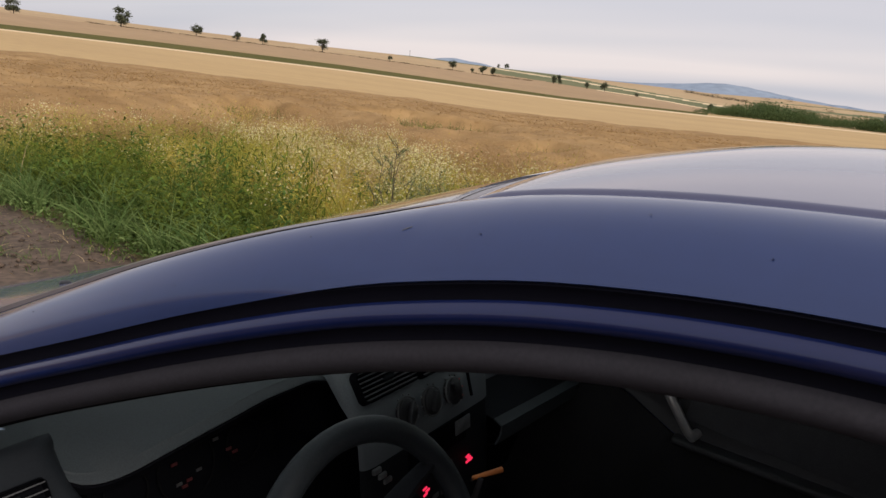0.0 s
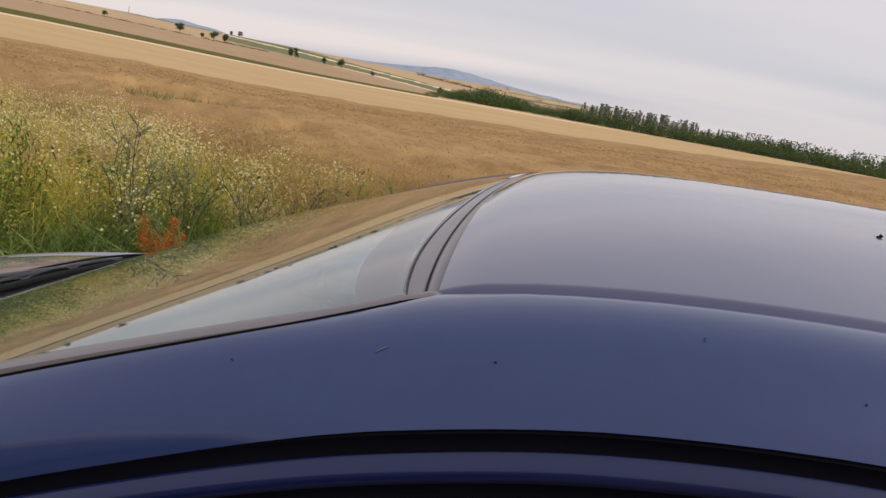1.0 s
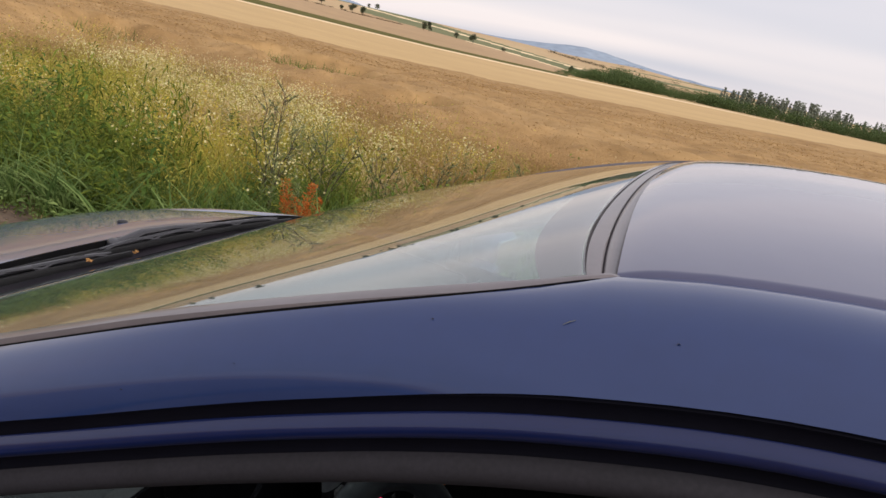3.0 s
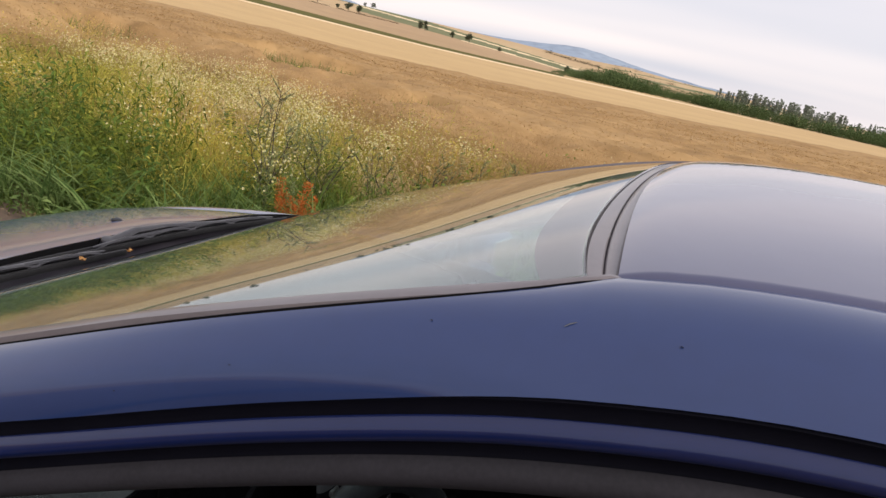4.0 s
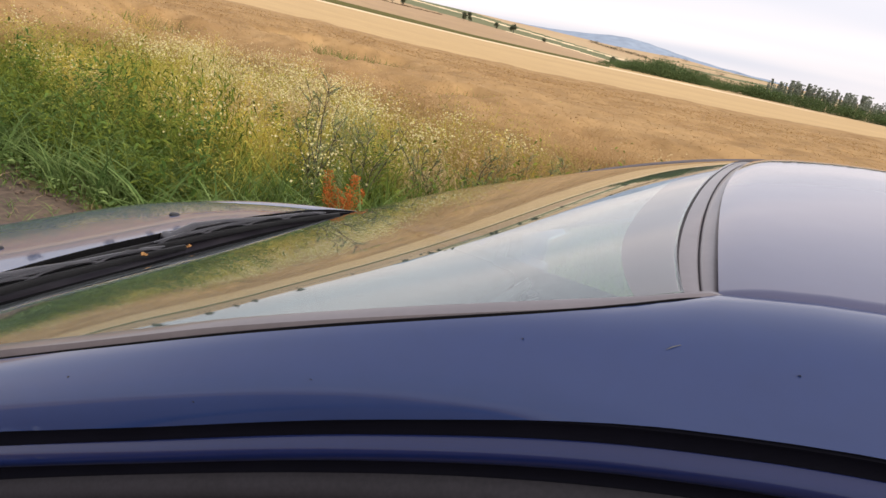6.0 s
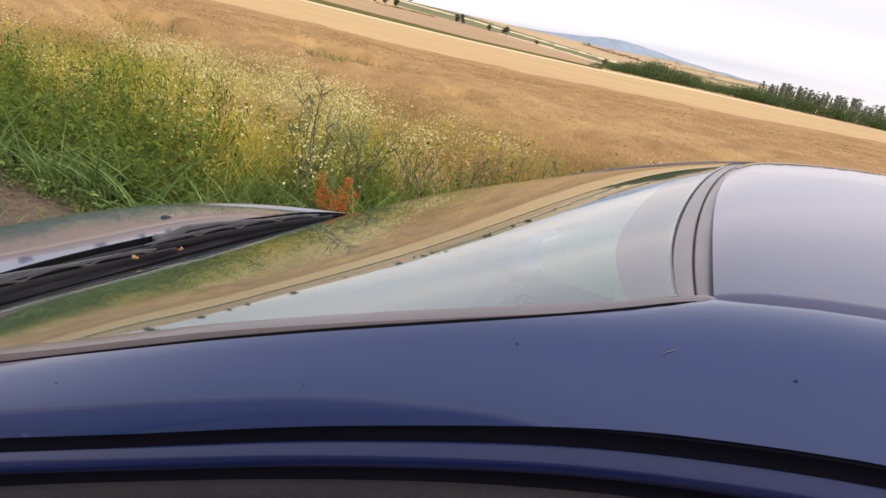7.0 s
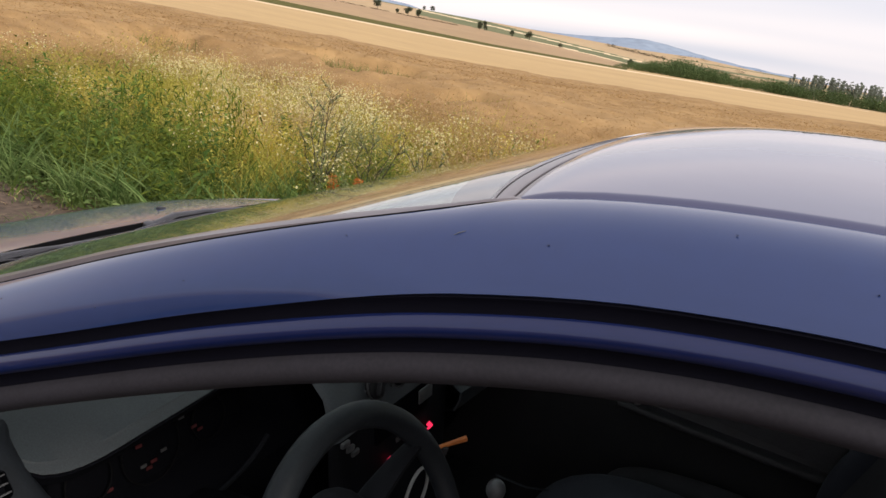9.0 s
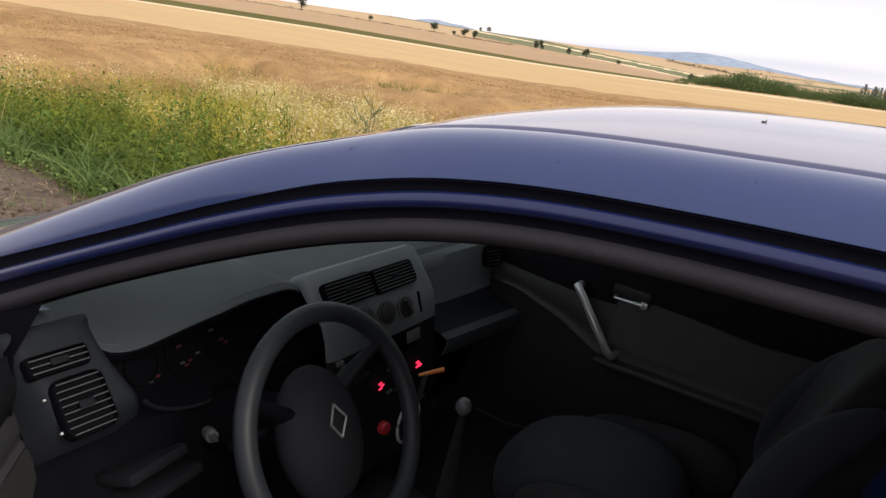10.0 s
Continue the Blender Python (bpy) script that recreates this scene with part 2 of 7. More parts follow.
FAR_LAND = material("far_land", (0.20, 0.20, 0.13), 0.95, 0, (0.28, 0.24, 0.14), 0.003, 0.05, 0.3)
# distance haze is mixed into this blue, there is no air volume
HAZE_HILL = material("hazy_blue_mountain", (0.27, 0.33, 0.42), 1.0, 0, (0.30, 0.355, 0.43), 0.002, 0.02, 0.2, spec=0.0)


# ---- mesh helpers ----
def link_mesh(name, verts, faces, mats, parent=None, label="", smooth=True, face_mats=None, sharp=False):
    me = bpy.data.meshes.new(name)
    me.from_pydata([tuple(map(float, p)) for p in verts], [], [tuple(map(int, f)) for f in faces])
    for m in (mats if isinstance(mats, (list, tuple)) else [mats]):
        me.materials.append(m)
    if face_mats is not None:
        me.polygons.foreach_set("material_index", np.asarray(face_mats, dtype=np.int32))
    if smooth:
        me.polygons.foreach_set("use_smooth", np.ones(len(me.polygons), dtype=bool))
        if sharp:
            me.set_sharp_from_angle(angle=radians(35))
    me.update()
    ob = new(name, me)
    ob.parent = parent
    if label:
        tagged(ob, label)
    return ob


def part(name, bm, mat, parent, label="", smooth=True):
    """Links a bmesh as one mesh object under a thing or a part."""
    bmesh.ops.recalc_face_normals(bm, faces=bm.faces)
    me = bpy.data.meshes.new(name)
    bm.to_mesh(me)
    bm.free()
    for m in (mat if isinstance(mat, (list, tuple)) else [mat]):
        me.materials.append(m)
    if smooth:
        me.polygons.foreach_set("use_smooth", np.ones(len(me.polygons), dtype=bool))
        me.set_sharp_from_angle(angle=radians(38))
    ob = new(name, me)
    ob.parent = parent
    if label:
        tagged(ob, label)
    return ob


def empty(name, label, category, group="", kind=""):
    return tagged(new(name), label, category, group, kind)


def sheet(name, grid, mat, parent, label="", thick=0.0, flip=False):
    """A smooth panel from an (n, m, 3) grid of points; thick gives it a back and rims."""
    g = np.asarray(grid, float)
    n, m = g.shape[:2]
    verts = g.reshape(-1, 3)
    idx = np.arange(n * m).reshape(n, m)
    q = np.stack([idx[:-1, :-1], idx[1:, :-1], idx[1:, 1:], idx[:-1, 1:]], -1).reshape(-1, 4)
    if flip:
        q = q[:, ::-1]
    if thick:
        du = np.gradient(g, axis=0)
        dv = np.gradient(g, axis=1)
        nn = np.cross(du, dv)
        nn /= np.linalg.norm(nn, axis=-1, keepdims=True) + 1e-12
        if flip:
            nn = -nn
        back = (g - nn * thick).reshape(-1, 3)
        k = n * m
        rim = list(idx[0, :]) + list(idx[1:, -1]) + list(idx[-1, -2::-1]) + list(idx[-2:0:-1, 0])
        rq = [(a, b, b + k, a + k) for a, b in zip(rim, rim[1:] + rim[:1])]
        if flip:
            rq = [r[::-1] for r in rq]
        q = np.concatenate([q, q[:, ::-1] + k, np.array(rq)[:, ::-1]])
        verts = np.concatenate([verts, back])
    return link_mesh(name, verts, q, mat, parent, label, True, sharp=True)


def box(bm, centre, size, rot=(0, 0, 0), bevel=0.0, seg=2):
    r = bmesh.ops.create_cube(bm, size=1.0)
    vs = r["verts"]
    bmesh.ops.scale(bm, vec=size, verts=vs)
    if bevel:
        es = list({e for v in vs for e in v.link_edges})
        rr = bmesh.ops.bevel(bm, geom=es, offset=bevel, segments=seg, profile=0.5, affect="EDGES")
        vs = list({v for f in rr["faces"] for v in f.verts} | {v for v in vs if v.is_valid})
    bmesh.ops.transform(bm, matrix=pose(*centre, *rot), verts=vs)
    return vs


def tube(bm, pts, radius, sides=8, flat=1.0):
    """A swept round bar along points; radius a number or one per point."""
    pts = [Vector(p) for p in pts]
    rs = radius if isinstance(radius, (list, tuple)) else [radius] * len(pts)
    rings = []
    for i, p in enumerate(pts):
        d = (pts[min(i + 1, len(pts) - 1)] - pts[max(i - 1, 0)]).normalized()
        a = d.cross(Vector((0, 0, 1)))
        a = a.normalized() if a.length > 1e-4 else Vector((1, 0, 0))
        b = d.cross(a).normalized()
        rings.append([bm.verts.new(p + (a * math.cos(t) + b * math.sin(t) * flat) * rs[i]) for t in [2 * math.pi * k / sides for k in range(sides)]])
    for r0, r1 in zip(rings, rings[1:]):
        for k in range(sides):
            bm.faces.new((r0[k], r0[(k + 1) % sides], r1[(k + 1) % sides], r1[k]))
    bm.faces.new(rings[0][::-1])
    bm.faces.new(rings[-1])


def disc(bm, centre, radius, depth, normal, sides=24, bevel=0.0):
    r = bmesh.ops.create_cone(bm, cap_ends=True, segments=sides, radius1=radius, radius2=radius, depth=depth)
    vs = r["verts"]
    if bevel:
        es = [e for v in vs for e in v.link_edges if len(e.link_faces) == 2 and any(len(f.verts) > 4 for f in e.link_faces)]
        rr = bmesh.ops.bevel(bm, geom=list(set(es)), offset=bevel, segments=2, profile=0.5, affect="EDGES")
        vs = list({v for f in rr["faces"] for v in f.verts} | {v for v in vs if v.is_valid})
    q = Vector(normal).to_track_quat("Z", "Y").to_matrix().to_4x4()
    bmesh.ops.transform(bm, matrix=Matrix.Translation(centre) @ q, verts=vs)
    return vs


def curve_at(x, xs, ys):
    """A smooth curve through points (monotone cubic)."""
    xs, ys, x = np.asarray(xs, float), np.asarray(ys, float), np.asarray(x, float)
    h, d = np.diff(xs), np.diff(ys) / np.diff(xs)
    m = np.concatenate([[d[0]], np.where(d[1:] * d[:-1] > 0, 2 * d[1:] * d[:-1] / (d[1:] + d[:-1] + 1e-12), 0), [d[-1]]])
    i = np.clip(np.searchsorted(xs, x) - 1, 0, len(xs) - 2)
    t = np.clip((x - xs[i]) / h[i], -3, 4)
    tt = np.clip(t, 0, 1)
    v = (2 * tt**3 - 3 * tt**2 + 1) * ys[i] + (tt**3 - 2 * tt**2 + tt) * h[i] * m[i] + (-2 * tt**3 + 3 * tt**2) * ys[i + 1] + (tt**3 - tt**2) * h[i] * m[i + 1]
    return v + np.where(t < 0, t * h[i] * m[i], 0) + np.where(t > 1, (t - 1) * h[i] * m[i + 1], 0)


# ---- the land ----
EYE_Z = 1.52
AZ = [-180, -110, -65, -55, -42, -36, -30, -24, -18, -13, -8, -4, 0, 10, 20, 60, 180]
E60 = [-1.2, -1.1, -1.15, -1.4, -1.66, -1.75, -1.97, -1.97, -1.97, -1.82, -1.68, -1.62, -1.46, -0.95, -0.4, -0.5, -1.2]
E350 = [0, 0.2, 0.22, 0.14, -0.03, -0.18, -0.34, -0.46, -0.49, -0.48, -0.42, -0.38, -0.36, -0.35, -0.4, -0.4, 0]
E390 = [0.2, 0.4, 0.52, 0.50, 0.31, 0.12, -0.07, -0.27, -0.33, -0.34, -0.32, -0.30, -0.30, -0.3, -0.35, -0.3, 0.2]
E700 = [0.8, 1.2, 1.3, 1.25, 1.07, 0.92, 0.72, 0.60, 0.31, 0.10, 0.10, 0.20, 0.20, 0, -0.1, 0, 0.8]
E1100 = [1.2, 1.6, 1.64, 1.58, 1.56, 1.58, 1.42, 1.35, 1.27, 1.15, 1.26, 1.02, 0.9, 0.5, 0.2, 0.3, 1.2]
CROP = 0.8


def land_z(x, y):
    x, y = np.asarray(x, float), np.asarray(y, float)
    r, az = np.hypot(x, y) + 1e-9, np.degrees(np.arctan2(x, y))
    t = lambda e: np.tan(np.radians(np.interp(az, AZ, e)))
    z60 = EYE_Z + 60 * t(E60) - CROP
    z350, z390 = EYE_Z + 350 * t(E350), EYE_Z + 390 * t(E390)
    z700, z1100 = EYE_Z + 700 * t(E700), EYE_Z + 1100 * t(E1100)
    s = np.clip((r - 6) / 54, 0, 1)
    z = z60 * s * (0.6 + 0.4 * s)
    z = np.where(r > 60, z60 + (z350 - z60) * np.clip((r - 60) / 290, 0, 1), z)
    z = np.where(r > 350, z350 + (z390 - z350) * np.clip((r - 350) / 40, 0, 1), z)
    z = np.where(r > 390, z390 + (z700 - z390) * np.clip((r - 390) / 310, 0, 1), z)
    z = np.where(r > 700, z700 + (z1100 - z700) * np.clip((r - 700) / 400, 0, 1), z)
    return np.where(r > 1100, z1100 - (r - 1100) * 0.012, z)


def field_strip(a, r):
    """The flat field below the hill: wheat (2), cut straw strip (3) that runs out to a point, farm lane (9)."""
    if a > -6 and r > 338:
        return 9
    near, far = np.interp(a, [-8, 6], [285, 275]), np.interp(a, [-8, -3, 6], [340, 318, 275])
    return 3 if near < r < far and a < 6 else 2


def hill_field(a, r, el):
    """Fields of the hillside: tan (5), pale (6), green (7), with two straw-pale lanes (3) across the green."""
    lane = np.interp(a, [-31, -29.4, -24.2, -19.1, -13.7, -10], [1.46, 1.31, 1.07, 0.74, 0.38, 0.1])
    low = np.interp(a, [-31, -24, -20.4, -16.5, -13.7, -11], [1.0, 0.66, 0.47, 0.25, 0.02, -0.2])
    if -30.5 < a < -10:
        if abs(el - lane) < 0.035 or (a > -22 and abs(el - low) < 0.03):
            return 3
        if low < el < lane or lane < el < lane + np.interp(a, [-30, -25, -19, -13], [0.1, 0.25, 0.14, 0.08]):
            return 7
        return 5 if el < low else 6
    if a >= -10:
        return 7 if 0.55 < el < 0.68 or 0.92 < el < 0.98 else 6
    if -38 < a and el > np.interp(a, [-38, -31], [1.56, 1.40]):
        return 7
    return 5 if r < 700 else 6


def build_ground():
    rs = [0.0, 0.8, 1.5] + list(np.linspace(2, 12, 21)) + list(np.linspace(13, 60, 25)) + [75, 100, 140, 180] + list(np.arange(210, 350, 10)) + [350, 370, 390] + list(np.arange(405, 1100, 15)) + [1100, 1300, 1700, 2400, 3400, 4600]
    az = np.radians(np.concatenate([np.arange(-180, -75, 5), np.arange(-75, -48, 1.5), np.arange(-48, 10, 0.5), np.arange(10, 30, 1.0), np.arange(30, 180, 5)]))
    R, A = np.meshgrid(rs, az, indexing="ij")
    X, Y = R * np.sin(A), R * np.cos(A)
    Z = land_z(X, Y)
    near = R < 14
    wob = np.array([noise.noise((a * 1.3, b * 1.3, 0)) for a, b in zip(X.ravel(), Y.ravel())]).reshape(X.shape)
    Z = Z + np.where(near, wob * 0.035 * np.clip(R - 1.5, 0, 1), 0)
    n, m = R.shape
    verts = np.stack([X, Y, Z], -1).reshape(-1, 3)
    faces, mats = [], []
    for i in range(n - 1):
        for j in range(m):
            k = (j + 1) % m
            f = (i * m + j, i * m + k, (i + 1) * m + k, (i + 1) * m + j) if i else (j, m + k, m + j)
            if i == 0:
                f = (0, m + k, m + j)
            faces.append(f[::-1])
            r = (rs[i] + rs[i + 1]) / 2
            a = math.degrees(az[j])
            y = r * math.cos(az[j])
            if r < 60:
                c = 0 if y < 1.9 and r < 30 else 1
            elif r < 350:
                c = field_strip(a, r)
            elif r < 390:
                c = 4 if -200 < a < -13 else 2
            elif r < 1100:
                x, y = r * math.sin(az[j]), r * math.cos(az[j])
                c = hill_field(a, r, math.degrees(math.atan2(float(land_z(x, y)) - EYE_Z, r)))
            else:
                c = 8
            mats.append(c)
    g = link_mesh("ground", verts, faces, [SOIL, VERGE, STUBBLE, STRAW, GREEN_STRIP, TAN_FIELD, HILL_FIELD, HILL_GREEN, FAR_LAND, LANE], smooth=True, face_mats=mats)
    tagged(g, "rolling farmland with dirt track, verge and dry fields", "ground", kind="structure")


build_ground()


def build_mountains():
    for name, a0, a1, prof in (("backdrop", -37, -28, [0.9, 1.4, 1.76, 1.68, 1.45, 0.9]), ("backdrop", -24, 8, [1.1, 1.3, 1.42, 1.65, 1.95, 1.70, 1.36, 1.16, 1.02, 0.85, 0.7, 0.5])):
        az = np.linspace(a0, a1, 120)
        el = curve_at(az, np.linspace(a0, a1, len(prof)), prof) + np.array([0.05 * noise.noise((a * 0.9, 3, 0)) for a in az])
        rows = []
        for k, (r, f) in enumerate(((3600, 0.0), (3750, 0.5), (3900, 0.8), (4050, 1.0), (4300, 0.7))):
            z = EYE_Z + r * np.tan(np.radians(el)) * f - (40 if f == 0 else 0)
            rows.append(np.stack([r * np.sin(np.radians(az)), r * np.cos(np.radians(az)), z], -1))
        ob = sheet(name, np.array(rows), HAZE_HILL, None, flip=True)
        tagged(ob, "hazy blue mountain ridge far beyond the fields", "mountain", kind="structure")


build_mountains()

# ---- the car: body lines (front is -x, left side is -y) ----
car = empty("car", "dark blue three-door hatchback parked on a dirt track", "car")

MX = [-0.94, -0.7, -0.5, -0.4, -0.3, -0.2, -0.12, -0.06, -0.02, 0.0]
MY = [0.738, 0.712, 0.690, 0.678, 0.665, 0.648, 0.627, 0.600, 0.574, 0.560]
MZ = [0.965, 1.084, 1.181, 1.228, 1.274, 1.316, 1.346, 1.366, 1.379, 1.385]
DX = [0.0, 0.05, 0.10, 0.15, 0.22, 0.30, 0.40, 0.52, 0.8, 1.2, 1.5, 1.75]
DZ = [1.387, 1.400, 1.409, 1.416, 1.423, 1.428, 1.432, 1.436, 1.438, 1.422, 1.395, 1.360]
CX = [-0.05, 0.0, 0.15, 0.3, 0.5, 0.8, 1.2, 1.5, 1.75]
CZ = [1.396, 1.410, 1.439, 1.452, 1.460, 1.465, 1.452, 1.428, 1.392]
GX = [-0.584, -0.357, -0.17, -0.008, 0.134, 0.258, 0.368, 0.46, 0.6, 0.9, 1.3, 1.6]
GZ = [1.098, 1.195, 1.2745, 1.3315, 1.364, 1.3785, 1.384, 1.387, 1.389, 1.382, 1.355, 1.32]
SX = [-0.60, -0.45, -0.30, -0.20, -0.10, 0.0, 0.10, 0.20, 0.30, 0.40, 0.62]
SZ = [1.000, 1.076, 1.145, 1.188, 1.228, 1.262, 1.289, 1.307, 1.316, 1.319, 1.320]


def top_line(x):
    """Upper edge of the side rail: the windscreen edge in front, the roof ditch behind."""
    x = np.asarray(x, float)
    y = np.where(x < 0, curve_at(x, MX, MY), np.interp(x, [0, 0.1, 1.2, 1.75], [0.560, 0.557, 0.545, 0.52]))
    z = np.where(x < 0, curve_at(x, MX, MZ), curve_at(x, DX, DZ) - 0.003)
    return y, z


def gap_line(x):
    z = curve_at(x, GX, GZ)
    return 0.66 + 0.4 * (1.33 - z), z


def build_body_top():
    ys = np.concatenate([[-1, -0.998, -0.996, -0.994, -0.992, -0.990, -0.987, -0.975], np.linspace(-0.95, 0.95, 39), [0.975, 0.987, 0.990, 0.992, 0.994, 0.996, 0.998, 1]])
    xs = np.concatenate([[0, 0.003, 0.007, 0.012, 0.02], np.linspace(0.03, 0.5, 16), np.linspace(0.56, 1.75, 16)])

    def roof(x, u):
        half = float(np.interp(x, [0, 0.1, 1.2, 1.75], [0.5575, 0.5545, 0.5425, 0.5175]))
        xx = x + (-0.034 * (1 - u * u) * max(0, 1 - x / 0.4))
        zc, ze = float(curve_at(xx, CX, CZ)), float(curve_at(x, DX, DZ))
        z = zc + (ze - zc) * (abs(u) ** 2.1)
        if x < 0.03:
            z -= 0.0032 * (1 - x / 0.03) ** 2
        z -= 0.0026 * max(0.0, (abs(u) - 0.993) / 0.007) ** 1.2
        return (xx, u * half, z)
    sheet("roof_panel", [[roof(x, u) for u in ys] for x in xs], ROOF_PAINT, car, "smooth curved dark blue roof skin under fine dust", thick=0.006, flip=True)
    # header: black glass joint, grey strip, dark groove and the rolled front lip of the roof
    up = np.array([0, 0, 0.001])
    sections = (("windscreen_top_joint", JOINT, "", ((-0.012, -1.5), (-0.004, 0.6), (0.012, 1.0), (0.030, 0.8), (0.042, -1.0))),
                ("windscreen_header_moulding", MOULDING, "rubber strip along the windscreen top, sky sheen in its grey", ((0.030, -1.0), (0.045, 0.6), (0.15, 1.3), (0.35, 1.4), (0.46, 1.0), (0.50, 0.0), (0.515, -2.0))),
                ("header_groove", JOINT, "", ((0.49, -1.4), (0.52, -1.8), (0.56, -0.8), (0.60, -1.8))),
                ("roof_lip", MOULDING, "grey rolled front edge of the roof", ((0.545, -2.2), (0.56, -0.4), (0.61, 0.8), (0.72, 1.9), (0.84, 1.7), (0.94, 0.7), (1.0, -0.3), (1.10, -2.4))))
    for name, mat, label, profile in sections:
        bars = []
        for u in ys:
            r = np.array(roof(0, u))
            g = np.array(windscreen_point(1.0, u * 0.985))
            g[1] = r[1]
            bars.append([g + (r - g) * f + up * w for f, w in profile])
        sheet(name, bars, mat, car, label, thick=0.002, flip=True)
    for side in (-1, 1):
        # side rail from windscreen edge or ditch to the door gap
        xs2 = np.concatenate([np.linspace(-0.90, -0.01, 40), np.linspace(0.0, 0.6, 22), np.linspace(0.66, 1.7, 18)])

        def rail(x, t):
            (ya, za), (yb, zb) = top_line(x), gap_line(x)
            if x < 0:
                ya, za = ya + 0.004 * min(1, -x / 0.05), za - 0.001
            d = np.array([yb - ya, zb - za])
            nrm = np.array([-d[1], d[0]])
            nrm = nrm / (np.linalg.norm(nrm) + 1e-9)
            b = (0.16 * np.linalg.norm(d)) * math.sin(math.pi * t) ** 0.8 if 0 < t < 1 else 0
            p = np.array([ya, za]) + d * t + nrm * b
            return (x, side * p[0], p[1])
        sheet("roof_rail", [[rail(x, t) for t in np.linspace(0, 1, 15)] for x in xs2], PAINT, car, "dark blue roof side rail and windscreen pillar", thick=0.005, flip=side > 0)
        # ditch groove
        xd = np.linspace(0.0, 1.74, 60)
        gr = []
        for x in xd:
            ya, za = top_line(x)
            gr.append([(x, side * (ya + 0.001), za + 0.0005), (x, side * (ya - 0.0008), za - 0.0014), (x, side * (ya - 0.0022), za - 0.0014), (x, side * (ya - 0.005), za + 0.001)])
        sheet("roof_ditch", gr, SHADED_PAINT, car, flip=side < 0)
        # windscreen side moulding
        xm = np.linspace(-0.93, 0.012, 50)
        mo = []
        for x in xm:
            ya, za = top_line(min(x, 0.0))
            w = 0.017 * min(1, (0.014 - x) / 0.12 + 0.12)
            za = za + 0.006 * min(1, max(0, (-0.04 - x) / 0.3)) + 0.006 * min(1, max(0, (-0.45 - x) / 0.3))
            za = za + (0.004 if side > 0 else 0.0)
            mo.append([(x, side * (ya - 0.0022), za - 0.003), (x, side * (ya - 0.003), za + 0.0025), (x, side * (ya - 0.003 - w * 0.35), za + 0.004), (x, side * (ya - 0.003 - w * 0.8), za + 0.0045), (x, side * (ya - 0.003 - w), za + 0.001)])
        sheet("windscreen_side_moulding", mo, MOULDING, car, "rubber windscreen strip, sky sheen in its grey", thick=0.002, flip=side < 0)
        # black joint under the moulding
        jo = [[(x, side * (top_line(min(x, 0))[0] + 0.0052), top_line(min(x, 0))[1] - 0.0015), (x, side * (top_line(min(x, 0))[0] + 0.002), top_line(min(x, 0))[1] + 0.0022), (x, side * (top_line(min(x, 0))[0] - 0.004), top_line(min(x, 0))[1] + 0.001)] for x in np.linspace(-0.93, 0.0, 40)]
        sheet("windscreen_joint", jo, BLACK_RUBBER, car, thick=0.003, flip=side < 0)


def windscreen_point(s, u):
    """s from 0 at the base to 1 at the header, u from -1 to 1 across."""
    x = -0.93 + 0.908 * s
    ye, ze = top_line(x)
    ye, ze = float(ye) - 0.012, float(ze) + 0.002
    xc = -0.985 + 0.921 * s
    zc = 0.956 + 0.433 * s + 0.026 * math.sin(math.pi * s) * (1 - s) ** 2 + 0.0230 * math.sin(math.pi * s)
    a = max(0.0, 1.12 * s - 0.46)
    k = 1 - a * u * u - (1 - a) * abs(u) ** 7
    return (x + (xc - x) * k, u * ye, ze + (zc - ze) * k)


def build_windscreen():
    us = np.sin(np.linspace(-1, 1, 61) * math.pi / 2)
    g = [[windscreen_point(s, u) for u in us] for s in np.linspace(0.0, 1, 48)]
    gl = sheet("windscreen", g, GLASS, car, "clear windscreen reflecting sky and field", thick=0.004, flip=True)
    gl.visible_shadow = False
    for name, s0, s1 in (("top_frit", 0.950, 0.998), ("bottom_frit", 0.0, 0.07)):
        b = []
        for k in np.linspace(0, 1, 5):
            b.append([np.array(windscreen_point((s0 + 0.02 * abs(u) ** 4 if s0 > 0.5 else s0) + (s1 - s0) * k * (1 - (0.02 * abs(u) ** 4 / (s1 - s0) if s0 > 0.5 else 0)), u * 0.995)) - np.array([-0.0004, 0, 0.0007]) * (-1 if s0 > 0.5 else 2.2) for u in us])
        sheet(name, b, FRIT, car, "printed band in the windscreen edge, sky sheen in its colour", flip=True)


def hood_z(x, y):
    zc = curve_at(x, [-1.95, -1.75, -1.57, -1.26, -1.07, -0.95], [0.635, 0.763, 0.842, 0.928, 0.970, 0.993])
    return zc - 0.045 * (np.abs(y) / 0.66) ** 5


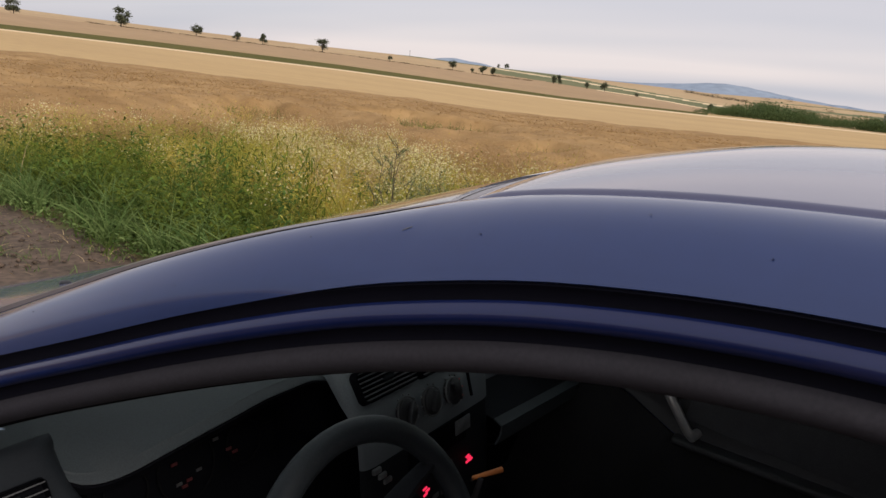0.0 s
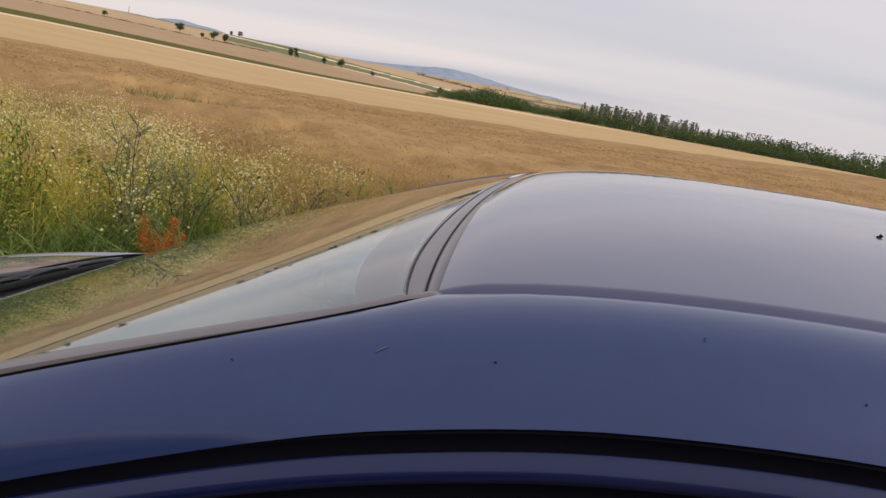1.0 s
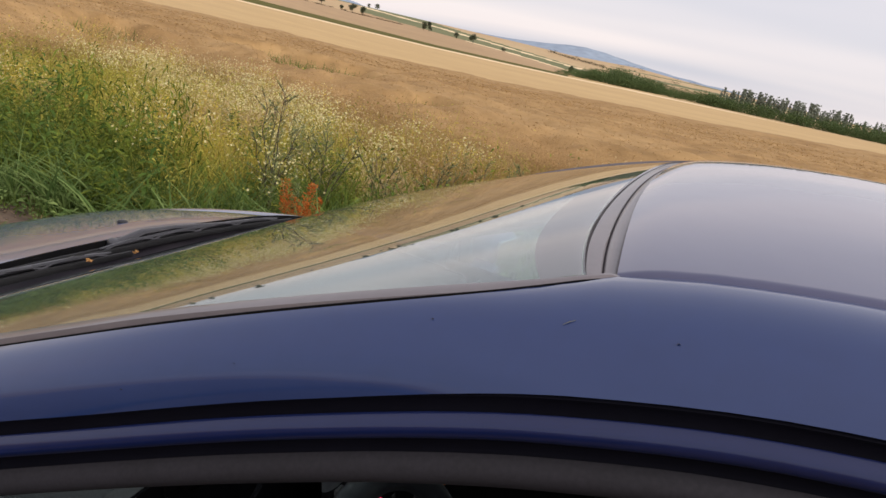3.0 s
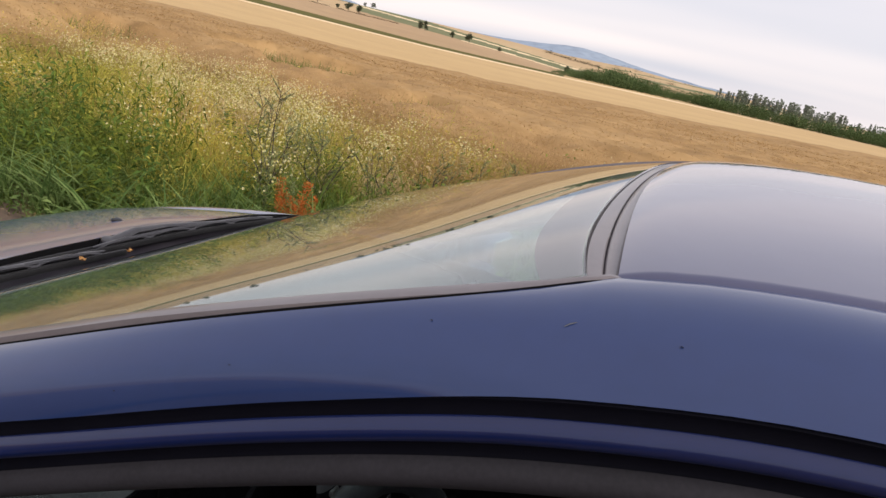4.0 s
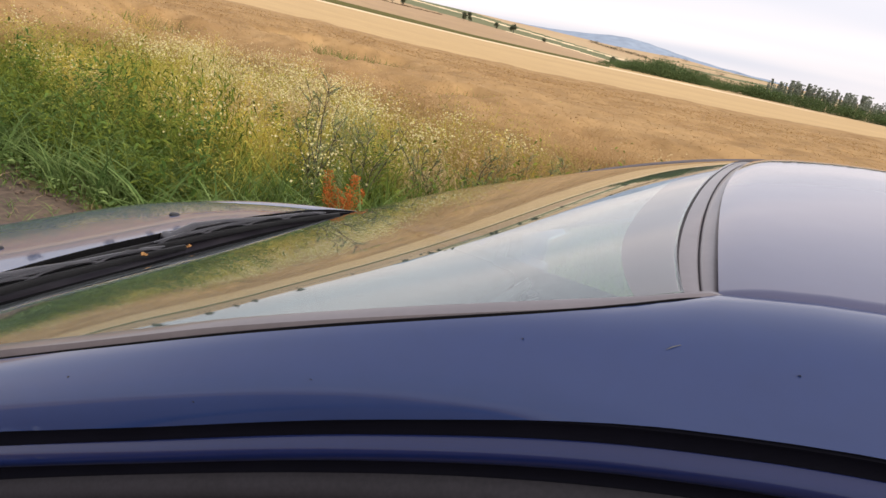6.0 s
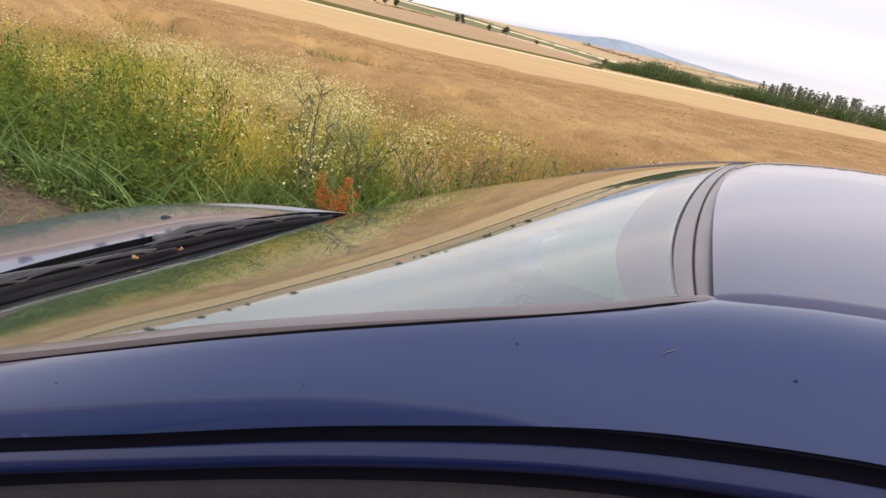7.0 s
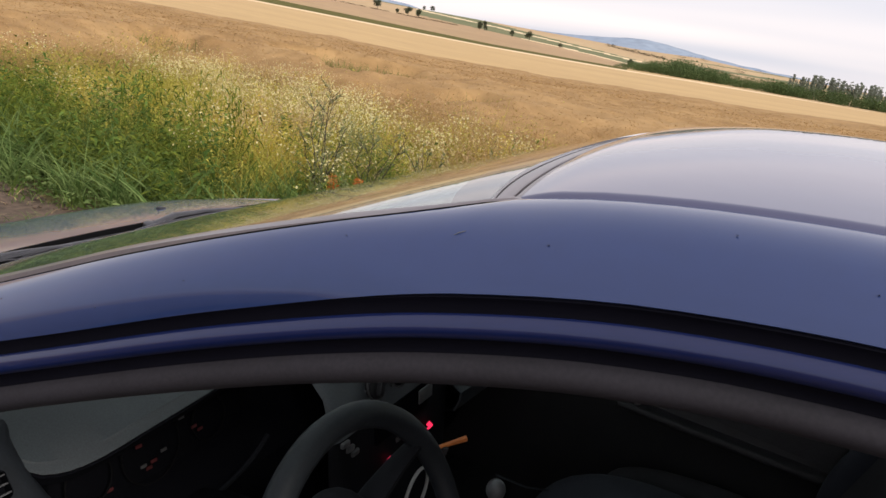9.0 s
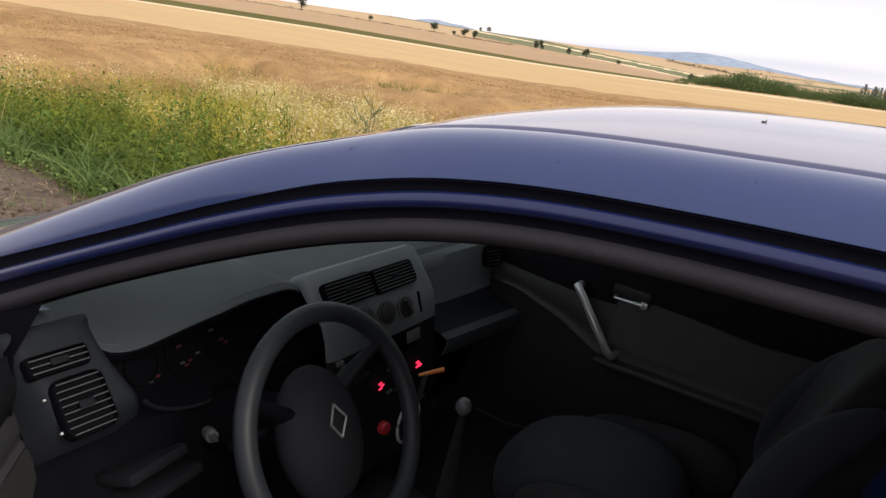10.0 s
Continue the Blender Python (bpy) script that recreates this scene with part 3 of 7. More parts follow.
def build_front():
    us = np.linspace(-1, 1, 31)
    g = []
    for s in np.linspace(0, 1, 26):
        row = []
        for u in us:
            y = u * (0.66 - 0.10 * s)
            xr = -1.112 + 0.12 * u * u * (1 - s)
            xf = -1.93 + 0.22 * u * u
            x = xr + (xf - xr) * s
            row.append((x, y, float(hood_z(x, y)) - (0.012 if s == 1 else 0)))
        g.append(row)
    sheet("hood", g, PAINT, car, "dark blue bonnet with a slight crown", thick=0.006)
    # cowl grille
    cw = []
    for s in np.linspace(0, 1, 7):
        row = []
        for u in us:
            y = u * 0.70
            p = np.array(windscreen_point(0.012, u * 0.99)) + np.array([0, 0, 0.003])
            q = np.array((-1.120 + 0.12 * u * u, y, float(hood_z(-1.12 + 0.12 * u * u, y * 0.94)) - 0.014))
            r = p + (q - p) * s
            r[2] -= 0.016 * math.sin(math.pi * s) ** 0.7
            row.append(r)
        cw.append(row)
    sheet("cowl_panel", cw, COWL, car, "black plastic cowl below the windscreen", thick=0.004)
    # fenders, bumper
    for side in (-1, 1):
        fg = []
        for x in np.linspace(-1.86, -0.60, 40):
            y0 = 0.664 - 0.10 * max(0, (-1.0 - x) / 0.93) if x < -1.0 else 0.664
            row = []
            for t in np.linspace(0, 1, 22):
                zt = float(hood_z(max(x, -1.93), y0)) - 0.004 if x < -0.95 else float(np.interp(x, [-0.95, -0.6], [hood_z(-0.95, 0.664) - 0.004, 0.985]))
                yo = y0 + (0.84 - 0.10 * max(0, (-1.3 - x) / 0.6) ** 1.5 - y0) * math.sin(min(1, t * 2.2) * math.pi / 2) ** 0.9
                z = zt - 0.09 * (1 - math.cos(min(1, t * 2.2) * math.pi / 2)) - max(0, t - 0.2) / 0.8 * (zt - 0.09 - 0.28)
                row.append([x, side * yo, z + 0.016 * math.sin(math.pi * min(1, t / 0.28)) ** 1.2])
            fg.append(row)
        fg = np.array(fg)
        cut_arch("fender", fg, -1.16, 0.31, 0.33, side, side > 0)


def cut_arch(name, g, cx, cz, r, side, flip):
    n, m = g.shape[:2]
    d = np.hypot(g[..., 0] - cx, g[..., 2] - cz)
    inside = d < r
    step = 0.05
    snap = (d < r + step * 0.5) & (d > r - step)
    sx, sz = cx + (g[..., 0] - cx) / d * r, cz + (g[..., 2] - cz) / d * r
    g = g.copy()
    g[..., 0], g[..., 2] = np.where(snap, sx, g[..., 0]), np.where(snap, sz, g[..., 2])
    idx = np.arange(n * m).reshape(n, m)
    keep = []
    gone = inside & ~snap
    for i in range(n - 1):
        for j in range(m - 1):
            if not (gone[i, j] or gone[i + 1, j] or gone[i, j + 1] or gone[i + 1, j + 1]) and not (snap[i, j] and snap[i + 1, j] and snap[i, j + 1] and snap[i + 1, j + 1]):
                f = (idx[i, j], idx[i + 1, j], idx[i + 1, j + 1], idx[i, j + 1])
                keep.append(f[::-1] if flip else f)
    return link_mesh(name, g.reshape(-1, 3), keep, PAINT, car, "dark blue painted body panel", sharp=True)


build_body_top()
build_windscreen()
build_front()


# ---- doors ----
def seal_line(x):
    z = curve_at(x, SX, SZ)
    return 0.65 + 0.35 * (1.25 - z), z


def build_aperture(side):
    """The body's door opening under the roof rail: dark step shade, painted jamb, weatherstrip and pillar trim."""
    xs = np.linspace(-0.60, 0.66, 64)

    def band(f0, f1, lift, n=7, crest=1.0, full=0.6):
        g = []
        for x in xs:
            (ya, za), (yb, zb) = gap_line(x), seal_line(x)
            d = np.array([yb - ya, zb - za])
            nr = np.array([-d[1], d[0]]) / np.linalg.norm(d)
            row = []
            for t in np.linspace(0, 1, n):
                f = f0 + (f1 - f0) * t
                e = lift * (math.sin(math.pi * t ** crest) ** full if 0 < t < 1 else 0)
                p = np.array([ya, za]) + d * f + nr * e
                row.append((x, side * p[0], p[1]))
            g.append(row)
        return g
    fl = side > 0
    # dark sheet in place of the shadow below the rail's step
    sheet("rail_step_shade", band(-0.03, 0.270, -0.003), SEAL_AND_SHADE, car, "dark strip for the shade of the step under the roof rail", thick=0.004, flip=fl)
    sheet("door_jamb", band(0.255, 0.385, 0.0055, 17, 1.25, 0.7), SHADED_PAINT, car, "door opening flange, body paint darkened for shade", thick=0.006, flip=fl)
    sheet("weatherstrip", band(0.380, 0.735, -0.005), SEAL_AND_SHADE, car, "black rubber weatherstrip", thick=0.005, flip=fl)
    sheet("pillar_trim", band(0.715, 0.940, 0.0065, 15, 0.9, 0.9), GREY_TRIM, car, "dark grey inner pillar trim", thick=0.006, flip=fl)
    ret = []
    for x in xs:
        yb, zb = seal_line(x)
        ret.append([(x, side * (yb + 0.0008), zb + 0.009), (x, side * (yb + 0.001), zb + 0.003), (x, side * (yb - 0.012), zb - 0.002), (x, side * (yb - 0.045), zb + 0.012), (x, side * (yb - 0.06), zb + 0.05)])
    sheet("inner_flange", ret, BLACK_RUBBER, car, thick=0.004, flip=fl)
    g = []
    for z in np.linspace(1.335, 0.30, 20):
        y = 0.69 + 0.35 * (1.25 - z) if z > 1.0 else min(0.7775 + 0.25 * (1.0 - z), 0.80)
        g.append([(x, side * (y + 0.006 * math.sin(math.pi * k)), z) for x, k in ((0.66, 0), (0.68, 0.3), (0.70, 0.7), (0.72, 1))])
    sheet("door_pillar", g, BLACK_PLASTIC, car, "black pillar behind the door", thick=0.01, flip=fl)


def build_pillar_foot(side):
    """Inner trim closing the corner between the windscreen foot, the dash and the door."""
    g = []
    for x in np.linspace(-0.95, -0.52, 16):
        ya, za = top_line(x)
        ya, za = float(ya), float(za)
        g.append([(x, side * (ya - 0.030), za - 0.012), (x, side * (ya - 0.012), za - 0.040), (x, side * max(ya + 0.012, 0.735), min(za - 0.06, 1.02)), (x, side * 0.772, 0.96), (x, side * 0.778, 0.86)])
    sheet("pillar_foot_trim", g, DASH_DARK, car, "black inner trim at the pillar foot", thick=0.004, flip=side < 0)


def build_door(side, swing):
    door = empty_part("door", car, "dark blue driver door standing wide open" if side < 0 else "dark blue passenger door, closed")
    fl = side > 0
    top = 0.90
    g = []
    for x in np.linspace(-0.60, 0.715, 30):
        row = []
        for t in np.linspace(0, 1, 16):
            z = top - 0.65 * t
            y = 0.795 + 0.045 * math.sin(math.pi * (0.15 + 0.75 * t)) - 0.02 * t
            row.append((x, side * y, z))
        g.append(row)
    sheet("outer_skin", g, PAINT, door, "dark blue door skin", thick=0.006, flip=fl)
    bm = bmesh.new()
    box(bm, (0.055, side * 0.775, 0.895), (1.31, 0.05, 0.03), bevel=0.012)
    part("belt_moulding", bm, BLACK_PLASTIC, door, "black beltline moulding")
    fields = {"upper_lining": [], "inner_panel": [], "lower_lining": []}
    for x in np.linspace(-0.58, 0.70, 40):
        seam = float(np.interp(x, [-0.58, -0.34, -0.19, -0.06, 0.0, 0.70], [0.80, 0.772, 0.722, 0.655, 0.638, 0.625]))
        waist = max(float(np.interp(x, [-0.58, -0.12, 0.5, 0.70], [0.86, 0.815, 0.828, 0.82])), seam + 0.03)
        fields["upper_lining"].append([(x, side * (0.735 - 0.012 * math.sin(math.pi * t)), 0.955 + (waist - 0.955) * t) for t in np.linspace(0, 1, 8)])
        fields["inner_panel"].append([(x, side * (0.731 - 0.010 * math.sin(math.pi * t) - 0.020 * max(0.0, t - 0.8) / 0.2), waist - 0.001 + (seam - waist) * t) for t in np.linspace(0, 1, 8)])
        fields["lower_lining"].append([(x, side * (0.709 - 0.030 * math.sin(math.pi * min(1.0, t * 1.4) * 0.5)), seam - 0.002 + (0.285 - seam) * t) for t in np.linspace(0, 1, 10)])
    sheet("upper_lining", fields["upper_lining"], DASH_LOW, door, "black upper door lining", thick=0.006, flip=not fl)
    sheet("inner_panel", fields["inner_panel"], LINING, door, "dark grey door lining", thick=0.006, flip=not fl)
    # lining below the seam coloured near-black for the unlit footwell
    sheet("lower_lining", fields["lower_lining"], FOOTWELL_BLACK, door, "lower door lining, footwell dark in its colour", thick=0.006, flip=not fl)
    # window frame as a bent bar from the mirror corner over the top to the rear
    bm = bmesh.new()
    path = []
    for x in np.linspace(-0.56, 0.62, 26):
        yb, zb = seal_line(x)
        path.append((x, side * (float(yb) + 0.018), float(zb) + 0.012))
    path = [(-0.585, side * 0.775, 0.90)] + path + [(0.665, side * 0.70, 1.25), (0.685, side * 0.772, 0.90)]
    tube(bm, path, 0.016, 8)
    part("window_frame", bm, PAINT if side < 0 else BLACK_PLASTIC, door)
    if side > 0:
        g = []
        for x in np.linspace(-0.55, 0.66, 20):
            yb, zb = seal_line(min(x, 0.62))
            g.append([(x, (float(yb) + 0.01) + (0.768 - float(yb) - 0.01) * t, float(zb) + (0.90 - float(zb)) * t) for t in np.linspace(0, 1, 8)])
        sheet("window_pane", g, GLASS, door, "closed clear side window", thick=0.004, flip=True)
        bm = bmesh.new()
        box(bm, (0.25, 0.722, 0.755), (0.56, 0.016, 0.17), (0, 5, 0), 0.008)
        part("cloth_insert", bm, DOOR_CLOTH, door, "dark grey cloth door insert")
        bm = bmesh.new()
        tube(bm, [(-0.145, 0.725, 0.852), (-0.140, 0.672, 0.858), (-0.115, 0.660, 0.835), (-0.062, 0.656, 0.762), (-0.012, 0.662, 0.690), (0.0, 0.675, 0.672), (0.004, 0.722, 0.668)], 0.0125, 10)
        part("pull_handle", bm, SILVER, door, "satin silver pull handle")
        bm = bmesh.new()
        tube(bm, [(-0.03, 0.71, 0.852), (-0.028, 0.690, 0.852), (0.02, 0.684, 0.853), (0.058, 0.682, 0.854)], [0.006, 0.006, 0.007, 0.009], 8, 0.7)
        box(bm, (0.062, 0.682, 0.854), (0.022, 0.012, 0.022), (0, 0, 0), 0.004)
        part("inner_handle", bm, SILVER, door, "silver inner door lever")
        bm = bmesh.new()
        box(bm, (0.012, 0.716, 0.863), (0.12, 0.012, 0.05), (0, 3, 0), 0.01)
        part("handle_recess", bm, BLACK_PLASTIC, door)
        bm = bmesh.new()
        box(bm, (0.30, 0.698, 0.640), (0.70, 0.060, 0.020), (0, 1, 0), 0.008, 3)
        part("armrest", bm, LINING, door, "dark grey armrest ledge")
    bm = bmesh.new()
    disc(bm, (0.52, side * 0.838, 0.80), 0.012, 0.01, (0, side, 0))
    box(bm, (0.56, side * 0.852, 0.80), (0.17, 0.022, 0.028), bevel=0.009)
    part("outer_handle", bm, PAINT, door)
    bm = bmesh.new()
    box(bm, (-0.50, side * 0.80, 0.93), (0.10, 0.09, 0.05), (0, 0, 0), 0.018)
    box(bm, (-0.515, side * 0.925, 0.965), (0.10, 0.19, 0.125), (0, 0, side * -8), 0.04, 4)
    m = part("door_mirror", bm, PAINT, door, "dark blue door mirror shell")
    bm = bmesh.new()
    box(bm, (-0.462, side * 0.922, 0.965), (0.008, 0.165, 0.10), (0, 0, side * -8), 0.003)
    part("mirror_glass", bm, CHROME, m)
    door.matrix_local = pose(-0.60, side * 0.80, 0) @ pose(0, 0, 0, 0, 0, side * swing) @ pose(0.60, -side * 0.80, 0)


def empty_part(name, parent, label=""):
    o = new(name)
    o.parent = parent
    if label:
        tagged(o, label)
    return o


for side in (-1, 1):
    build_aperture(side)
    build_pillar_foot(side)
build_door(-1, 50)
build_door(1, 0)


# ---- rest of the body ----
def build_rear():
    for side in (-1, 1):
        g = []
        for x in np.linspace(0.72, 2.02, 44):
            row = []
            for t in np.linspace(0, 1, 24):
                z = 0.93 - 0.66 * t
                y = 0.795 + 0.045 * math.sin(math.pi * (0.15 + 0.75 * t)) - 0.02 * t - 0.16 * max(0, (x - 1.55) / 0.5) ** 2.2
                row.append((x, side * y, z))
            g.append(row)
        cut_arch("quarter_panel", np.array(g), 1.41, 0.31, 0.33, side, side > 0)
        g = []
        for x in np.linspace(0.715, 1.62, 24):
            yg, zg = gap_line(x)
            zg = float(zg) - 0.012
            row = []
            for t in np.linspace(0, 1, 10):
                y = float(yg) + (0.79 - 0.12 * max(0, (x - 1.2) / 0.5) ** 2 - float(yg)) * t
                row.append((x, side * y, zg + (0.935 - zg) * t))
            g.append(row)
        sheet("quarter_window", g[:15], GLASS_DARK, car, "dark rear side window", thick=0.005, flip=side > 0)
        sheet("rear_pillar", g[14:], PAINT, car, "dark blue rear pillar", thick=0.006, flip=side > 0)
        sheet("sill", [[(x, side * (0.80 + 0.01 * math.sin(k * 3)), 0.27 - 0.09 * k) for k in np.linspace(0, 1, 5)] for x in np.linspace(-0.83, 1.08, 10)], PAINT, car, thick=0.01, flip=side > 0)
    us = np.linspace(-1, 1, 21)
    g = [[(1.74 + 0.32 * s - 0.10 * u * u, u * (0.50 + 0.14 * s), 1.385 - 0.43 * s - 0.025 * u * u) for u in us] for s in np.linspace(0, 1, 12)]
    sheet("rear_window", g, GLASS_DARK, car, "dark tailgate window", thick=0.005, flip=True)
    g = [[(2.06 + 0.05 * math.sin(math.pi * s) - 0.12 * u * u, u * 0.66, 0.96 - 0.36 * s) for u in us] for s in np.linspace(0, 1, 10)]
    sheet("tailgate", g, PAINT, car, "dark blue tailgate", thick=0.01, flip=True)
    for name, x0, sgn in (("rear_bumper", 2.08, 1), ("front_bumper", -1.94, -1)):
        zt, zb = (0.60, 0.22) if sgn > 0 else (0.62, 0.20)
        g = [[(x0 + sgn * (0.09 * math.sin(math.pi * (0.1 + 0.8 * s)) - 0.34 * abs(u) ** 2.6), u * 0.80, zt + (zb - zt) * s) for u in np.linspace(-1, 1, 31)] for s in np.linspace(0, 1, 14)]
        sheet(name, g, PAINT, car, "dark blue bumper", thick=0.01, flip=sgn > 0)
    for side in (-1, 1):
        bm = bmesh.new()
        box(bm, (-1.82, side * 0.56, 0.585), (0.16, 0.26, 0.12), (0, -18, side * 22), 0.04, 4)
        part("headlamp", bm, LAMP_GLASS, car, "clear headlamp lens")
        bm = bmesh.new()
        box(bm, (1.99, side * 0.66, 0.78), (0.10, 0.13, 0.26), (0, 0, side * -18), 0.03, 3)
        part("tail_lamp", bm, RED_GLASS, car, "red tail lamp")
    bm = bmesh.new()
    box(bm, (0.1, 0, 0.23), (3.6, 1.5, 0.05), bevel=0.02)
    part("underbody", bm, BLACK_PLASTIC, car)
    for x in (-1.16, 1.41):
        for side in (-1, 1):
            build_wheel(x, side)


def build_wheel(x, side):
    w = empty_part("wheel", car, "black tyre on a silver steel wheel")
    prof = [(0.19, 0.075), (0.235, 0.09), (0.285, 0.095), (0.303, 0.085), (0.310, 0.05), (0.312, 0.0), (0.310, -0.05), (0.303, -0.085), (0.285, -0.095), (0.235, -0.09), (0.19, -0.075)]
    n = 40
    g = [[(x + r * math.cos(2 * math.pi * i / n), side * 0.745 + o * side, 0.31 + r * math.sin(2 * math.pi * i / n)) for r, o in prof] for i in range(n + 1)]
    sheet("tyre", g, TYRE, w, flip=side < 0)
    bm = bmesh.new()
    disc(bm, (x, side * 0.775, 0.31), 0.192, 0.05, (0, side, 0), 36, 0.012)
    disc(bm, (x, side * 0.805, 0.31), 0.045, 0.03, (0, side, 0), 20, 0.006)
    for k in range(5):
        a = 2 * math.pi * k / 5
        box(bm, (x + 0.11 * math.cos(a), side * 0.802, 0.31 + 0.11 * math.sin(a)), (0.15, 0.02, 0.05), (0, -math.degrees(a), 0), 0.008)
    part("rim", bm, SILVER, w)


GLASS_DARK = material("dark_tinted_glass", (0.01, 0.012, 0.012), 0.03, 0, (0.012, 0.014, 0.014), 5, 50, 0.05, coat=1.0)
build_rear()


# ---- wipers and small things on the outside ----
def cowl_at(y, f, up=0.0):
    """A point over the cowl: f from 0 at the glass to 1 at the bonnet edge."""
    u = y / 0.70
    a = Vector(windscreen_point(0.012, u * 0.99))
    b = Vector((-1.12 + 0.12 * u * u, y, float(hood_z(-1.12 + 0.12 * u * u, y * 0.94))))
    p = a.lerp(b, f)
    return Vector((p.x, y, p.z - 0.004 + up))


def build_wiper(y0, y1, f0, f1):
    """Blade with its yoke frame and a sprung arm, lying low along the cowl."""
    w = empty_part("wiper", car, "black windscreen wiper at rest")
    ks = np.linspace(0, 1, 16)
    blade = [cowl_at(y0 + (y1 - y0) * t, f0 + (f1 - f0) * t + 0.05 * math.sin(math.pi * t), 0.004) for t in ks]
    bm = bmesh.new()
    tube(bm, blade, 0.0045, 6, 1.7)
    part("blade", bm, BLACK_PLASTIC, w)
    bm = bmesh.new()
    tube(bm, [p + Vector((-0.008, 0, 0.008 + 0.006 * math.sin(math.pi * k / 13))) for k, p in enumerate(blade[1:-1])], [0.002] + [0.0045] * 12 + [0.002], 6)
    for k in (3, 6, 9, 12):
        tube(bm, [blade[k - 2] + Vector((-0.002, 0, 0.003)), blade[k - 1] + Vector((-0.006, 0, 0.011)), blade[k] + Vector((-0.007, 0, 0.014)), blade[k + 1] + Vector((-0.006, 0, 0.011)), blade[k + 2] + Vector((-0.002, 0, 0.003))], [0.002, 0.003, 0.0036, 0.003, 0.002], 5)
    part("frame", bm, WIPER, w)
    bm = bmesh.new()
    base = cowl_at(y0 + 0.10, 0.80, 0.006)
    mid = blade[8] + Vector((-0.014, 0, 0.016))
    pts = [base, base.lerp(mid, 0.3) + Vector((-0.006, 0, 0.012)), base.lerp(mid, 0.65) + Vector((-0.006, 0, 0.008)), mid, blade[10] + Vector((-0.004, 0, 0.014))]
    tube(bm, pts, [0.013, 0.011, 0.008, 0.006, 0.005], 8, 0.7)
    disc(bm, base, 0.017, 0.02, (0.2, 0, 1), 16, 0.004)
    part("arm", bm, WIPER, w)


build_wiper(-0.64, 0.03, 0.52, 0.40)
build_wiper(-0.06, 0.56, 0.62, 0.42)
for f, r in ((0.93, 0.008), (0.80, 0.004), (0.66, 0.0045), (0.30, 0.0035), (0.16, 0.005)):
    bm = bmesh.new()
    tube(bm, [cowl_at(y, f + 0.025 * math.sin(7 * y + 20 * f), 0.001 if f > 0.5 else -0.006) for y in np.linspace(-0.66, 0.66, 40)], r, 6, 1.3)
    part("cowl_rib", bm, BLACK_PLASTIC if f in (0.80, 0.16) else BLACK_RUBBER, car)
# rubber seal along the rear edge of the bonnet
bm = bmesh.new()
tube(bm, [(-1.109 + 0.12 * u * u, 0.66 * u, float(hood_z(-1.109 + 0.12 * u * u, 0.66 * u)) + 0.002) for u in np.linspace(-1, 1, 25)], 0.005, 6)
part("hood_seal", bm, BLACK_RUBBER, car, "black rubber strip behind the bonnet")
for y in (-0.224, 0.224):
    bm = bmesh.new()
    disc(bm, (-1.262, y, float(hood_z(-1.262, y)) + 0.005), 0.013, 0.012, (0, 0, 1), 14, 0.004)
    part("washer_nozzle", bm, BLACK_PLASTIC, car, "small black washer jet")


def rail_at(x, t, up=0.0056):
    """A point on the left roof rail, t from the windscreen edge down to the door gap."""
    (ya, za), (yb, zb) = top_line(x), gap_line(x)
    if x < 0:
        ya, za = ya + 0.004 * min(1, -x / 0.05), za - 0.001
    d = np.array([float(yb - ya), float(zb - za)])
    nrm = np.array([-d[1], d[0]]) / np.linalg.norm(d)
    p = np.array([float(ya), float(za)]) + d * t + nrm * (0.16 * np.linalg.norm(d) * math.sin(math.pi * t) ** 0.8 + up)
    return Vector((x, -p[0], p[1]))


bm = bmesh.new()
tube(bm, [rail_at(-0.0160 - 0.0030, 0.560 + 0.014), rail_at(-0.0160, 0.560, 0.0057), rail_at(-0.0160 + 0.0035, 0.560 - 0.008)], [0.0002, 0.0004, 0.0002], 5)
part("paint_scratch", bm, KNOB, car, "short pale scratch in the paint")


def flake(name, at, size, mat, label, category, curl=0.4):
    rng = random.Random(str(at))
    bm = bmesh.new()
    n = 7
    ring = []
    mid = bm.verts.new((0, 0, 0.15 * size))
    for k in range(n):
        a = 2 * math.pi * k / n
        r = size * rng.uniform(0.55, 1.0)
        ring.append(bm.verts.new((r * math.cos(a), 0.7 * r * math.sin(a), size * curl * rng.random())))
    for k in range(n):
        bm.faces.new((mid, ring[k], ring[(k + 1) % n]))
    bmesh.ops.solidify(bm, geom=bm.faces[:], thickness=size * 0.12)
    o = part(name, bm, mat, None)
    o.location = at
    o.rotation_euler = (rng.uniform(-0.2, 0.2), rng.uniform(-0.1, 0.4), rng.uniform(0, 6))
    return tagged(o, label, category)


for leaf_y, leaf_f, leaf_size in ((-0.104, 0.19, 0.0120), (-0.002, 0.11, 0.0120)):
    flake("dry_leaf", cowl_at(leaf_y, leaf_f, 0.021), leaf_size, LEAF_BROWN, "small curled brown leaf on the wiper cowl", "leaf", 0.9)


def roof_z(x, y):
    zc, ze = float(curve_at(x, CX, CZ)), float(curve_at(x, DX, DZ))
    return zc + (ze - zc) * (abs(y) / 0.548) ** 2.1


